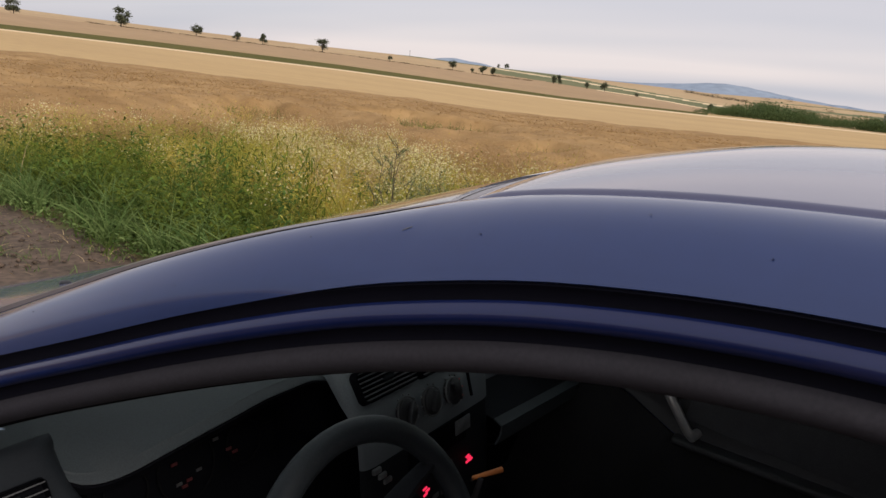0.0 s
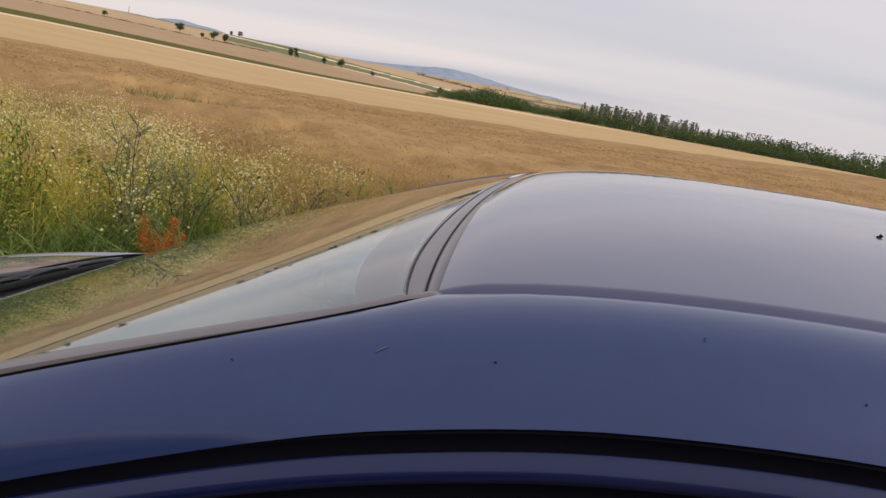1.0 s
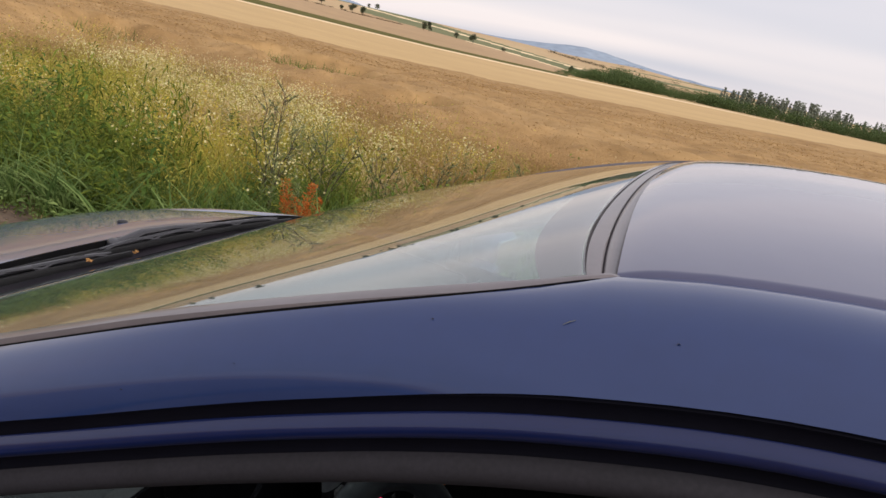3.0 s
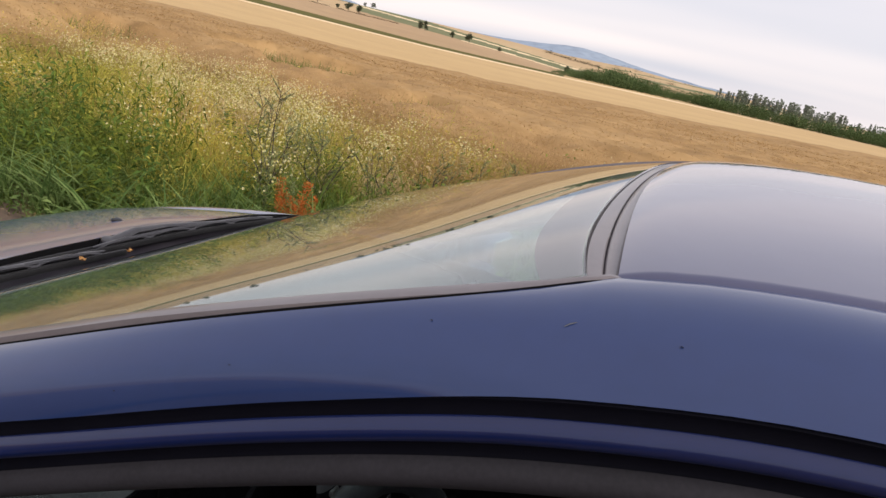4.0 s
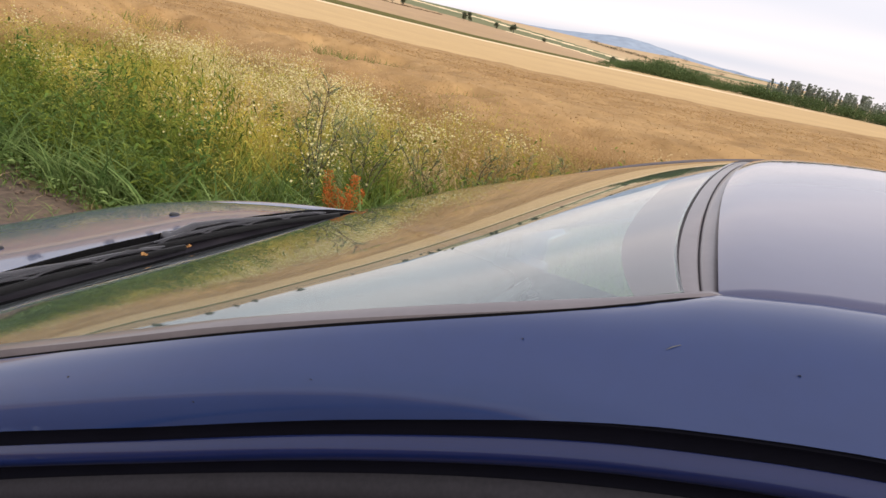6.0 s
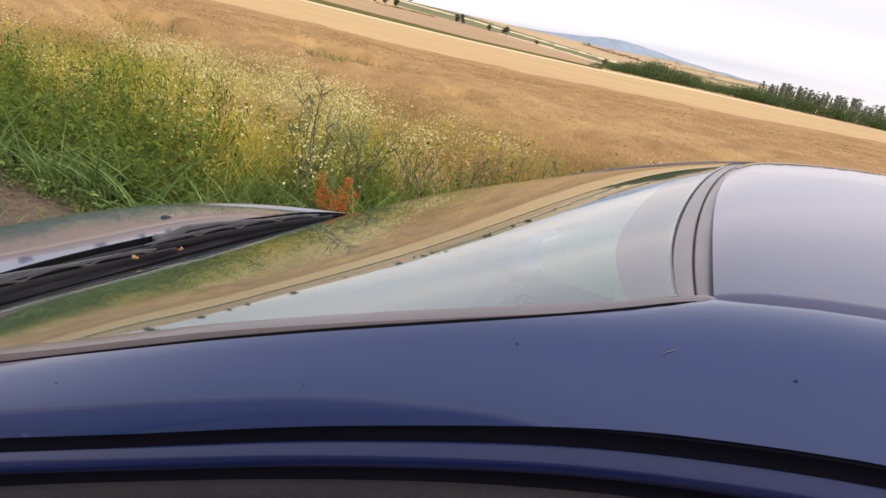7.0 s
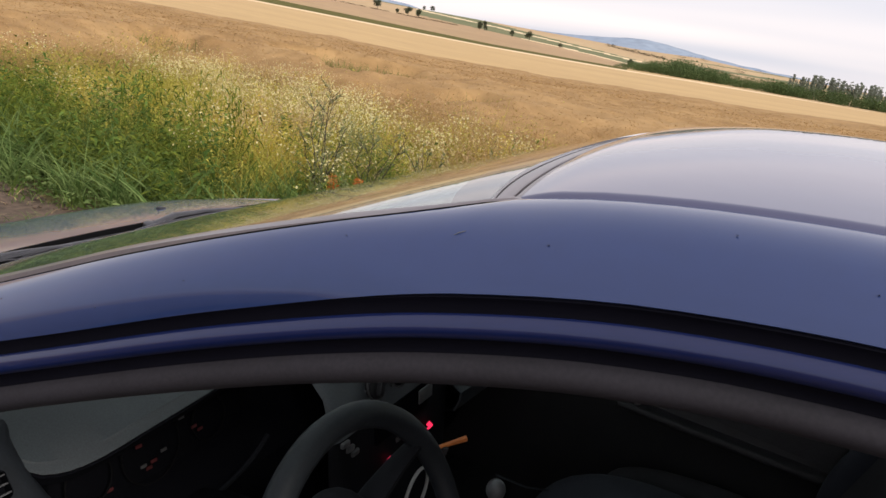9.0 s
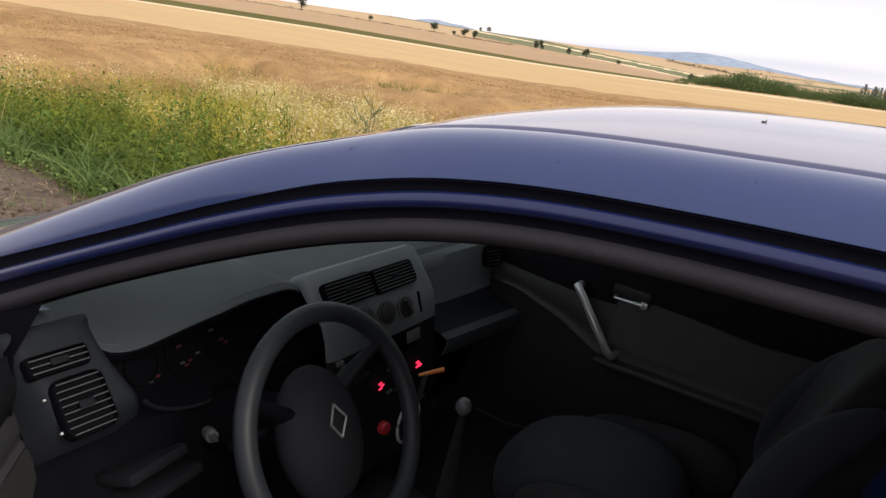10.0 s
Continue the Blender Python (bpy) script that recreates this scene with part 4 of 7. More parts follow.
flake("dirt_clump", (0.368, -0.245, roof_z(0.368, -0.245) + 0.003), 0.006, DIRT_DARK, "small dark clump of dirt on the roof", "dirt", 1.2)
for x, t in ((-0.42, 0.4), (-0.22, 0.62), (-0.10, 0.3), (0.05, 0.7), (0.16, 0.45), (0.24, 0.75), (0.31, 0.3), (0.42, 0.6), (-0.30, 0.8)):
    at = rail_at(x, t)
    flake("dirt_speck", at, 0.0012, DIRT_DARK, "tiny dark dirt speck on the painted roof rail", "dirt", 0.4)
for x, y, s in ((0.07, -0.36, 0.0016), (0.19, 0.06, 0.002), (0.30, -0.42, 0.002), (0.12, -0.1, 0.0014), (0.55, -0.3, 0.002), (0.48, 0.1, 0.002)):
    flake("dirt_speck", (x, y, roof_z(x, y) + 0.0008), s, DIRT_DARK, "tiny dark dirt speck on the dusty roof", "dirt", 0.5)


# ---- inside ----
def build_dashboard():
    dash = empty_part("dashboard", car, "dark grey moulded dashboard")
    ys = np.linspace(-0.785, 0.745, 120)

    def bump(y, a, b, w):
        return 1 / (1 + math.exp(-(y - a) / w)) * 1 / (1 + math.exp((y - b) / w))
    top, face = [], []
    brow_y = [-0.785, -0.72, -0.68, -0.645, -0.62, -0.60, -0.53, -0.40, -0.33, -0.25, -0.196, -0.175, -0.15, 0.25, 0.40, 0.60, 0.745]
    brow_x = [-0.57, -0.548, -0.545, -0.535, -0.508, -0.495, -0.47, -0.465, -0.465, -0.468, -0.472, -0.48, -0.485, -0.475, -0.475, -0.48, -0.52]
    brow_z = [0.970, 0.980, 0.972, 0.948, 0.930, 0.928, 0.946, 0.964, 0.971, 0.969, 0.954, 0.945, 0.945, 0.945, 0.937, 0.934, 0.92]
    for y in ys:
        pas = bump(y, 0.27, 0.66, 0.03)
        edge = max(0, (abs(y) - 0.60) / 0.14) ** 1.5
        zr, xr = float(curve_at(y, brow_y, brow_z)), float(curve_at(y, brow_y, brow_x))
        bin_ = bump(y, -0.63, -0.19, 0.008)
        row = []
        hump = 0.062 * bump(y, -0.68, -0.24, 0.05)
        for k in range(12):
            t = k / 11
            row.append((-0.96 + (xr - 0.014 + 0.96) * t, y, 0.935 - 0.015 * edge + (zr + 0.003 - 0.935 + 0.015 * edge) * t ** 1.4 + hump * math.sin(math.pi * t ** 0.8)))
        top.append(row + [(xr - 0.012, y, zr), (xr - 0.004, y, zr - 0.003), (xr, y, zr - 0.007)])
        back = -0.09 * bin_
        face.append([(xr, y, zr - 0.0075), (xr - 0.006, y, zr - 0.020), (xr - 0.02 + back, y, zr - 0.035), (xr - 0.015 + back, y, 0.88), (xr + back * 0.8, y, 0.83), (min(xr, -0.47) + 0.03, y, 0.80 - 0.03 * pas), (min(xr, -0.47) + 0.04, y, 0.74), (-0.43, y, 0.66), (-0.46, y, 0.56), (-0.5, y, 0.40)])
    sheet("dash_top", top, DASH, dash, "dark grey grained plastic dash top", thick=0.002)
    # the black also stands for shade under the brow and in the cavity
    sheet("dash_face", face, DASH_DARK, dash, "lower dashboard face, cavity shade in its black", thick=0.004)
    # passenger panel with its ledge
    g = []
    for y in np.linspace(0.235, 0.725, 26):
        k = (y - 0.235) / 0.465
        c = -0.02 * math.sin(math.pi * min(1, k * 1.1))
        g.append([(-0.474, y, 0.938 - 0.012 * k), (-0.462, y, 0.925 - 0.012 * k), (-0.455 - 0.01 * k, y, 0.89), (-0.465 - 0.3 * c, y, 0.84 - 0.02 * k), (-0.45 - 0.3 * c, y, 0.79 - 0.03 * k), (-0.40, y, 0.765 - 0.04 * k), (-0.345, y, 0.757 - 0.045 * k), (-0.325, y, 0.748 - 0.045 * k), (-0.325, y, 0.730 - 0.045 * k), (-0.36, y, 0.69 - 0.04 * k), (-0.42, y, 0.62)])
    # strip tones follow light and shade down one panel
    sheet("passenger_pad", [row[:5] for row in g], CONSOLE, dash, "upper pad in front of the passenger, lightened for its light", thick=0.004)
    sheet("glovebox_recess", [row[4:7] for row in g], DASH_LOW, dash, "recess over the ledge, darkened for shade", thick=0.003)
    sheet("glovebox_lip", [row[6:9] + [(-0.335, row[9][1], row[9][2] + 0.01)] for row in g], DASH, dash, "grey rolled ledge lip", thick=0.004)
    sheet("glovebox_panel", [[(-0.336, row[9][1], row[9][2] + 0.012)] + row[9:] for row in g], DASH_DARK, dash, "panel under the ledge, darkened for shade", thick=0.004)
    bm = bmesh.new()
    tube(bm, [(-0.446, 0.30, 0.897), (-0.450, 0.42, 0.893), (-0.455, 0.55, 0.887)], 0.0015, 5)
    part("panel_joint", bm, BLACK_PLASTIC, dash)
    # instrument cluster
    bm = bmesh.new()
    box(bm, (-0.530, -0.430, 0.860), (0.02, 0.34, 0.125), (0, -14, 0), 0.01)
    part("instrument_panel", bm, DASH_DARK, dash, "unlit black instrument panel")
    bm = bmesh.new()
    tube(bm, [(-0.43, -0.45 + 0.165 * math.cos(a), 0.885 - 0.085 * math.sin(a)) for a in np.linspace(0.35, math.pi - 0.35, 18)], 0.004, 6)
    part("cluster_rim", bm, DASH_LOW, dash)
    for y, r in ((-0.55, 0.034), (-0.45, 0.050), (-0.34, 0.034)):
        bm = bmesh.new()
        n = 28
        tube(bm, [(-0.512 - (r * math.sin(2 * math.pi * k / n)) * 0.25, y + r * math.cos(2 * math.pi * k / n), 0.872 + r * math.sin(2 * math.pi * k / n)) for k in range(n + 1)], 0.0015, 5)
        part("gauge_ring", bm, BLACK_RUBBER, dash)
    for k, (y, z) in enumerate(((-0.535, 0.835), (-0.52, 0.842), (-0.475, 0.888), (-0.465, 0.85), (-0.455, 0.842), (-0.447, 0.85), (-0.43, 0.86), (-0.373, 0.872), (-0.36, 0.862), (-0.40, 0.90))):
        bm = bmesh.new()
        box(bm, (-0.510, y, z), (0.002, 0.010, 0.0045), (0, -14, 0))
        part("gauge_mark", bm, DIM_RED if k % 3 else DIM_GREY, dash, "dim mark on the instrument panel")
    # vents
    vent(dash, (-0.4215, -0.090, 0.936), 0.164, 0.062, (0, -34, 0), 7)
    vent(dash, (-0.4195, 0.080, 0.934), 0.164, 0.062, (0, -34, 0), 7)
    vent(dash, (-0.440, 0.668, 0.872), 0.07, 0.07, (0, -14, -16), 6)
    # left pod: a soft housing leaning back, with two vents in its face
    g = []
    for d in [-0.06, -0.045, -0.03, -0.018, -0.008, 0.0, 0.005, 0.012, 0.02, 0.03, 0.05, 0.10, 0.15, 0.16, 0.172, 0.183, 0.192, 0.200, 0.206]:
        yl = float(np.interp(d, [-0.13, 0.0, 0.10, 0.20, 0.25], [-0.76, -0.785, -0.775, -0.755, -0.74]))
        yr = float(np.interp(d, [-0.13, -0.02, 0.02, 0.06, 0.12, 0.20, 0.25], [-0.60, -0.625, -0.625, -0.612, -0.590, -0.562, -0.545]))
        row = []
        for t in np.linspace(0, 1, 27):
            e = abs(2 * t - 1)
            sink = 0.075 * min(1, 0.2 + d * 8) * max(0, (e - 0.50) / 0.50) ** 2.6 + 0.07 * max(0, (d - 0.150) / 0.056) ** 2.2
            y = yl + (yr - yl) * t
            if d < 0.01:
                k = (0.01 - d) / 0.14
                c = Vector((-0.541 - 0.16 * k, y, 0.982 + 0.010 * math.sin(min(1, k * 4) * math.pi / 2) - 0.42 * k * k))
            else:
                c = Vector((-0.547 + 0.6 * d, y, 0.990 - 0.8 * d))
            row.append(c - Vector((0.8, 0, 0.6)) * sink)
        g.append(row)
    sheet("vent_pod", g, POD, dash, "vent housing, dash grey darkened for shade", thick=0.003)
    vent(dash, (-0.504, -0.712, 0.938), 0.098, 0.036, (0, -36.9, 0), 3)
    vent(dash, (-0.457, -0.697, 0.875), 0.084, 0.100, (0, -36.9, 0), 8)
    for y, z, x in ((-0.749, 0.895, -0.475), (-0.743, 0.849, -0.440)):
        bm = bmesh.new()
        disc(bm, (x, y, z), 0.0020, 0.004, (0.8, 0, 0.6), 10)
        part("screw_cap", bm, WHITE_PLASTIC, dash)
    bm = bmesh.new()
    box(bm, (-0.44, -0.60, 0.725), (0.09, 0.13, 0.022), (0, -20, 8), 0.006)
    box(bm, (-0.42, -0.59, 0.690), (0.09, 0.15, 0.020), (0, -12, 8), 0.006)
    part("coin_tray", bm, DASH_LOW, dash, "charcoal tray under the vents")
    # centre console, leaning back
    rows_ = []
    for y, k in ((-0.196, 0.030), (-0.194, 0.020), (-0.189, 0.011), (-0.180, 0.004), (-0.168, 0.0), (-0.10, 0.0), (0.0, 0.0), (0.11, 0.0), (0.206, 0.0), (0.222, 0.004), (0.234, 0.011), (0.240, 0.020), (0.242, 0.030)):
        e = 0.4 * k
        rows_.append([(-0.515, y, 0.960 - k), (-0.480 - e, y, 0.980 - k), (-0.462 - e, y, 0.984 - k), (-0.452 - e, y, 0.975 - k), (-0.420 - e, y, 0.930 - 0.6 * k), (-0.388 - e, y, 0.885), (-0.374 - e, y, 0.850), (-0.366 - e, y, 0.808), (-0.362 - e, y, 0.78), (-0.350 - e, y, 0.70), (-0.338 - e, y, 0.60), (-0.335 - e, y, 0.48), (-0.40, y, 0.42)])
    sheet("centre_console", [row[:8] for row in rows_], CONSOLE, dash, "centre console, dash grey lightened for the light on it")
    sheet("console_lower_panel", [row[7:] for row in rows_], DASH_LOW, dash, "charcoal lower console panel")
    for y, z in ((-0.082, 0.882), (0.004, 0.874), (0.088, 0.866)):
        bm = bmesh.new()
        nrm = Vector((0.93, 0, 0.37))
        c = Vector((-0.374 + 0.35 * (z - 0.865), y, z))
        disc(bm, c, 0.0265, 0.014, nrm, 28, 0.004)
        box(bm, c + nrm * 0.011, (0.012, 0.007, 0.040), (25 if y > 0.05 else -30, -20, 0), 0.002)
        dial = part("control_dial", bm, BLACK_PLASTIC, dash, "round heater control dial")
        bm = bmesh.new()
        tube(bm, [c + Vector((-0.37 * 0.029 * math.cos(q), 0.029 * math.sin(q), 0.93 * 0.029 * math.cos(q))) + nrm * 0.003 for q in np.linspace(0, 2 * math.pi, 25)], 0.0016, 5)
        part("dial_rim", bm, DIM_GREY if y < 0.05 else KNOB, dial, "pale rim" if y > 0.05 else "")
        for k in range(9):
            q = math.radians(-120 + 30 * k)
            bm = bmesh.new()
            box(bm, c + Vector((-0.37 * 0.034 * math.cos(q), 0.034 * math.sin(q), 0.93 * 0.034 * math.cos(q))) + nrm * 0.001, (0.003, 0.0030, 0.0030))
            part("dial_mark", bm, RED if y > 0.05 and k > 5 else KNOB, dash)
    bm = bmesh.new()
    box(bm, (-0.366, 0.140, 0.870), (0.006, 0.006, 0.055), (0, -20, 0), 0.002)
    part("console_slot", bm, DASH_DARK, dash)
    bm = bmesh.new()
    box(bm, (-0.362, 0.03, 0.778), (0.014, 0.20, 0.055), (0, -9, 0), 0.004)
    part("radio", bm, DASH_DARK, dash, "black car radio")
    bm = bmesh.new()
    box(bm, (-0.353, 0.11, 0.790), (0.004, 0.055, 0.030), (0, -9, 0), 0.001)
    part("radio_display", bm, KNOB, dash, "pale grey radio display")
    for y, z in ((0.130, 0.712), (0.138, 0.705), (0.146, 0.698), (0.133, 0.698), (-0.028, 0.708), (-0.018, 0.700), (-0.024, 0.693)):
        bm = bmesh.new()
        box(bm, (-0.343, y, z), (0.003, 0.013, 0.0045), (8, -8, 0), 0.001)
        part("display_bar", bm, RED_LIGHT, dash, "red glowing display bar")
    for y, z in ((0.02, 0.725), (0.045, 0.722), (0.07, 0.718), (0.02, 0.668), (0.05, 0.665), (-0.165, 0.800), (-0.150, 0.785), (-0.135, 0.77), (0.17, 0.64), (0.17, 0.60)):
        bm = bmesh.new()
        box(bm, (-0.352 + 0.12 * (z - 0.70) * -1, y, z), (0.010, 0.022, 0.011), (0, -8, 0), 0.003)
        part("button", bm, KNOB if z > 0.765 else DIM_GREY, dash)
    bm = bmesh.new()
    disc(bm, (-0.328, -0.012, 0.588), 0.017, 0.022, (1, 0, 0.1), 20, 0.006)
    part("hazard_button", bm, RED, dash, "round red push button")
    bm = bmesh.new()
    n = 30
    tube(bm, [(-0.332, 0.105 + 0.048 * math.cos(2 * math.pi * k / n), 0.555 + 0.060 * math.sin(2 * math.pi * k / n)) for k in range(n + 1)], 0.004, 6)
    # flat pale colour carries the gleam of the chrome
    part("chrome_ring", bm, WHITE_PLASTIC, dash)


def vent(parent, at, w, h, rot, n):
    """A framed air vent with slats and round corners; faces +x."""
    t, cr = 0.0024, 0.20 * min(w, h)

    def half_width(z):
        k = max(0.0, (abs(z) - (h / 2 - cr)) / cr)
        return w / 2 - cr * (1 - math.sqrt(max(0.0, 1 - min(1, k) ** 2)))
    loop = []
    for cy, cz, a0 in ((1, 1, 0), (-1, 1, 90), (-1, -1, 180), (1, -1, 270)):
        for i in range(7):
            a = math.radians(a0 + 15 * i)
            loop.append((cy * (w / 2 - cr) + cr * math.cos(a), cz * (h / 2 - cr) + cr * math.sin(a)))
    bm = bmesh.new()
    rings = []
    for x, inset in ((-0.010, 0.0), (0.006, 0.0), (0.0125, 0.0012), (0.0140, 0.0028), (0.0120, t), (0.001, t + 0.001)):
        rings.append([bm.verts.new((x, y * (1 - 2 * inset / w), z * (1 - 2 * inset / h))) for y, z in loop])
    for p, q in zip(rings, rings[1:]):
        for i in range(len(loop)):
            bm.faces.new((p[i], p[(i + 1) % len(loop)], q[(i + 1) % len(loop)], q[i]))
    bm.faces.new(rings[-1])
    v = part("air_vent", bm, DASH_DARK, parent, "black slatted air vent")
    v.matrix_local = pose(*at, *rot)
    for k in range(n):
        z = (k + 0.5) / n * (h - 2 * t) - (h / 2 - t)
        bm = bmesh.new()
        box(bm, (0.007, 0, z), (0.010, 2 * half_width(z) - 2 * t, 0.0019), (0, 3, 0))
        part("louvre", bm, SLAT, v)
    bm = bmesh.new()
    box(bm, (0.0125, 0, 0), (0.006, min(0.03, 0.3 * w), 1.1 * (h - 2 * t) / n), (0, 0, 0), 0.002)
    part("vent_tab", bm, DASH_LOW, v)


def build_wheel_and_column():
    sw = empty_part("steering_wheel", car, "black leather steering wheel with three spokes")
    sw.matrix_local = pose(-0.116, -0.470, 0.882, 0, -27, 0)  # local x faces the driver
    bm = bmesh.new()
    n = 56
    ring = []
    for i in range(n):
        a = 2 * math.pi * i / n
        ring.append([bm.verts.new(((0.0 + 0.0165 * math.sin(b)), (0.190 + 0.0175 * math.cos(b)) * math.cos(a), (0.190 + 0.0175 * math.cos(b)) * math.sin(a))) for b in [2 * math.pi * k / 10 for k in range(10)]])
    for i in range(n):
        for k in range(10):
            bm.faces.new((ring[i][k], ring[i][(k + 1) % 10], ring[(i + 1) % n][(k + 1) % 10], ring[(i + 1) % n][k]))
    part("rim", bm, LEATHER, sw, "worn black leather rim")
    bm = bmesh.new()
    r = bmesh.ops.create_uvsphere(bm, u_segments=28, v_segments=16, radius=1.0)
    bmesh.ops.scale(bm, vec=(0.048, 0.088, 0.120), verts=r["verts"])
    bmesh.ops.translate(bm, vec=(-0.048, 0, -0.012), verts=r["verts"])
    part("hub", bm, DASH_LOW, sw, "rounded black centre pad")
    for a in (32, 148, 270):
        bm = bmesh.new()
        c, s = math.cos(math.radians(a)), math.sin(math.radians(a))
        pts = [(-0.062 + 0.060 * (d / 0.19) ** 2, c * d, s * d + 0.008 * (1 - d / 0.19)) for d in (0.03, 0.07, 0.11, 0.15, 0.19)]
        tube(bm, pts, [0.032, 0.030, 0.026, 0.022, 0.017], 10, 0.5)
        # the 32 degree spoke is toned lighter as lit, the others as shaded
        part("spoke", bm, DASH_LOW if a == 32 else DASH_DARK, sw)
    bm = bmesh.new()
    d = [(0.0005, 0, 0.038), (0.0025, 0.019, 0.010), (0.0005, 0, -0.018), (0.0025, -0.019, 0.010), (0.0005, 0, 0.038)]
    for a, b in zip(d, d[1:]):
        tube(bm, [a, b], 0.0022, 6)
    part("emblem", bm, KNOB, sw, "plain chrome diamond emblem")
    bm = bmesh.new()
    tube(bm, [(-0.16, -0.445, 0.855), (-0.30, -0.43, 0.79), (-0.48, -0.42, 0.73)], [0.045, 0.06, 0.07], 14)
    part("steering_column", bm, DASH_DARK, car, "black column shroud")
    for sgn in (-1, 1):
        bm = bmesh.new()
        tube(bm, [(-0.22, -0.445, 0.845), (-0.215, -0.445 + sgn * 0.09, 0.86), (-0.205, -0.445 + sgn * 0.17, 0.872)], [0.007, 0.006, 0.009], 8)
        part("column_stalk", bm, DASH_DARK, car)
    bm = bmesh.new()
    tube(bm, [(-0.150, 0.015, 0.40), (-0.142, 0.012, 0.55), (-0.133, 0.009, 0.705)], [0.030, 0.018, 0.007], 10)
    lever = part("gear_lever", bm, FOOTWELL_BLACK, car, "black gear lever in its boot")
    bm = bmesh.new()
    r = bmesh.ops.create_uvsphere(bm, u_segments=20, v_segments=12, radius=0.0185)
    bmesh.ops.scale(bm, vec=(1, 1, 1.15), verts=r["verts"])
    bmesh.ops.translate(bm, vec=(-0.133, 0.009, 0.718), verts=r["verts"])
    part("knob", bm, KNOB, lever, "pale round gear knob")


def soft_block(name, parent, at, size, rot, mat, label="", power=3.0, shape=None):
    """A padded block: a sphere pushed towards a box, more so with a higher power; shape may bend it further."""
    bm = bmesh.new()
    bmesh.ops.create_uvsphere(bm, u_segments=36, v_segments=22, radius=1.0)
    for v in bm.verts:
        n = (abs(v.co.x) ** power + abs(v.co.y) ** power + abs(v.co.z) ** power) ** (1 / power)
        v.co = Vector((v.co.x / n * size[0] / 2, v.co.y / n * size[1] / 2, v.co.z / n * size[2] / 2))
        if shape:
            v.co = Vector(shape(*v.co))
    o = part(name, bm, mat, parent, label)
    o.matrix_local = pose(*at, *rot)
    return o


def build_seat(y, shift, drop=0.0):
    st = empty_part("front_seat", car, "dark blue-grey cloth bucket seat")
    st.location.z = -drop

    def dome(px, py, pz):
        return px, py, pz + (0.05 * (1 - (px / 0.26) ** 2) * (1 - (py / 0.22) ** 2) if pz > 0 else 0)

    def hollow(px, py, pz):
        """Backrest: narrower at the shoulders, curled forward at its sides."""
        k = (pz + 0.29) / 0.58
        return px - 0.10 * (abs(py) / 0.24) ** 2.5 * (1 - 0.5 * k), py * (1.04 - 0.22 * k * k), pz
    soft_block("cushion", st, (0.10 + shift, y - 0.015, 0.430), (0.50, 0.40, 0.24), (0, -8, 0), CLOTH, "padded cloth cushion", 2.7, dome)
    for s in (-1, 1):
        soft_block("bolster", st, (0.20 + shift, y + s * 0.225, 0.47), (0.44, 0.10, 0.17), (0, -6, 0), CLOTH_BLACK, "", 2.6)
        soft_block("side_wing", st, (0.515 + shift, y + s * 0.205, 0.765), (0.105, 0.075, 0.46), (0, 17, 0), CLOTH, "", 2.4, lambda px, py, pz: (px + 0.9 * (pz + 0.05) ** 2, py, pz))
    soft_block("backrest", st, (0.595 + shift, y, 0.745), (0.15, 0.46, 0.58), (0, 17, 0), CLOTH_BLACK, "", 3.2, hollow)
    soft_block("headrest", st, (0.715 + shift, y, 1.11), (0.10, 0.27, 0.17), (0, 14, 0), CLOTH_BLACK, "", 3.0)
    for s in (-1, 1):
        bm = bmesh.new()
        tube(bm, [(0.67 + shift, y + s * 0.05, 0.98), (0.70 + shift, y + s * 0.05, 1.07)], 0.006, 8)
        part("headrest_post", bm, CHROME, st)
    return st


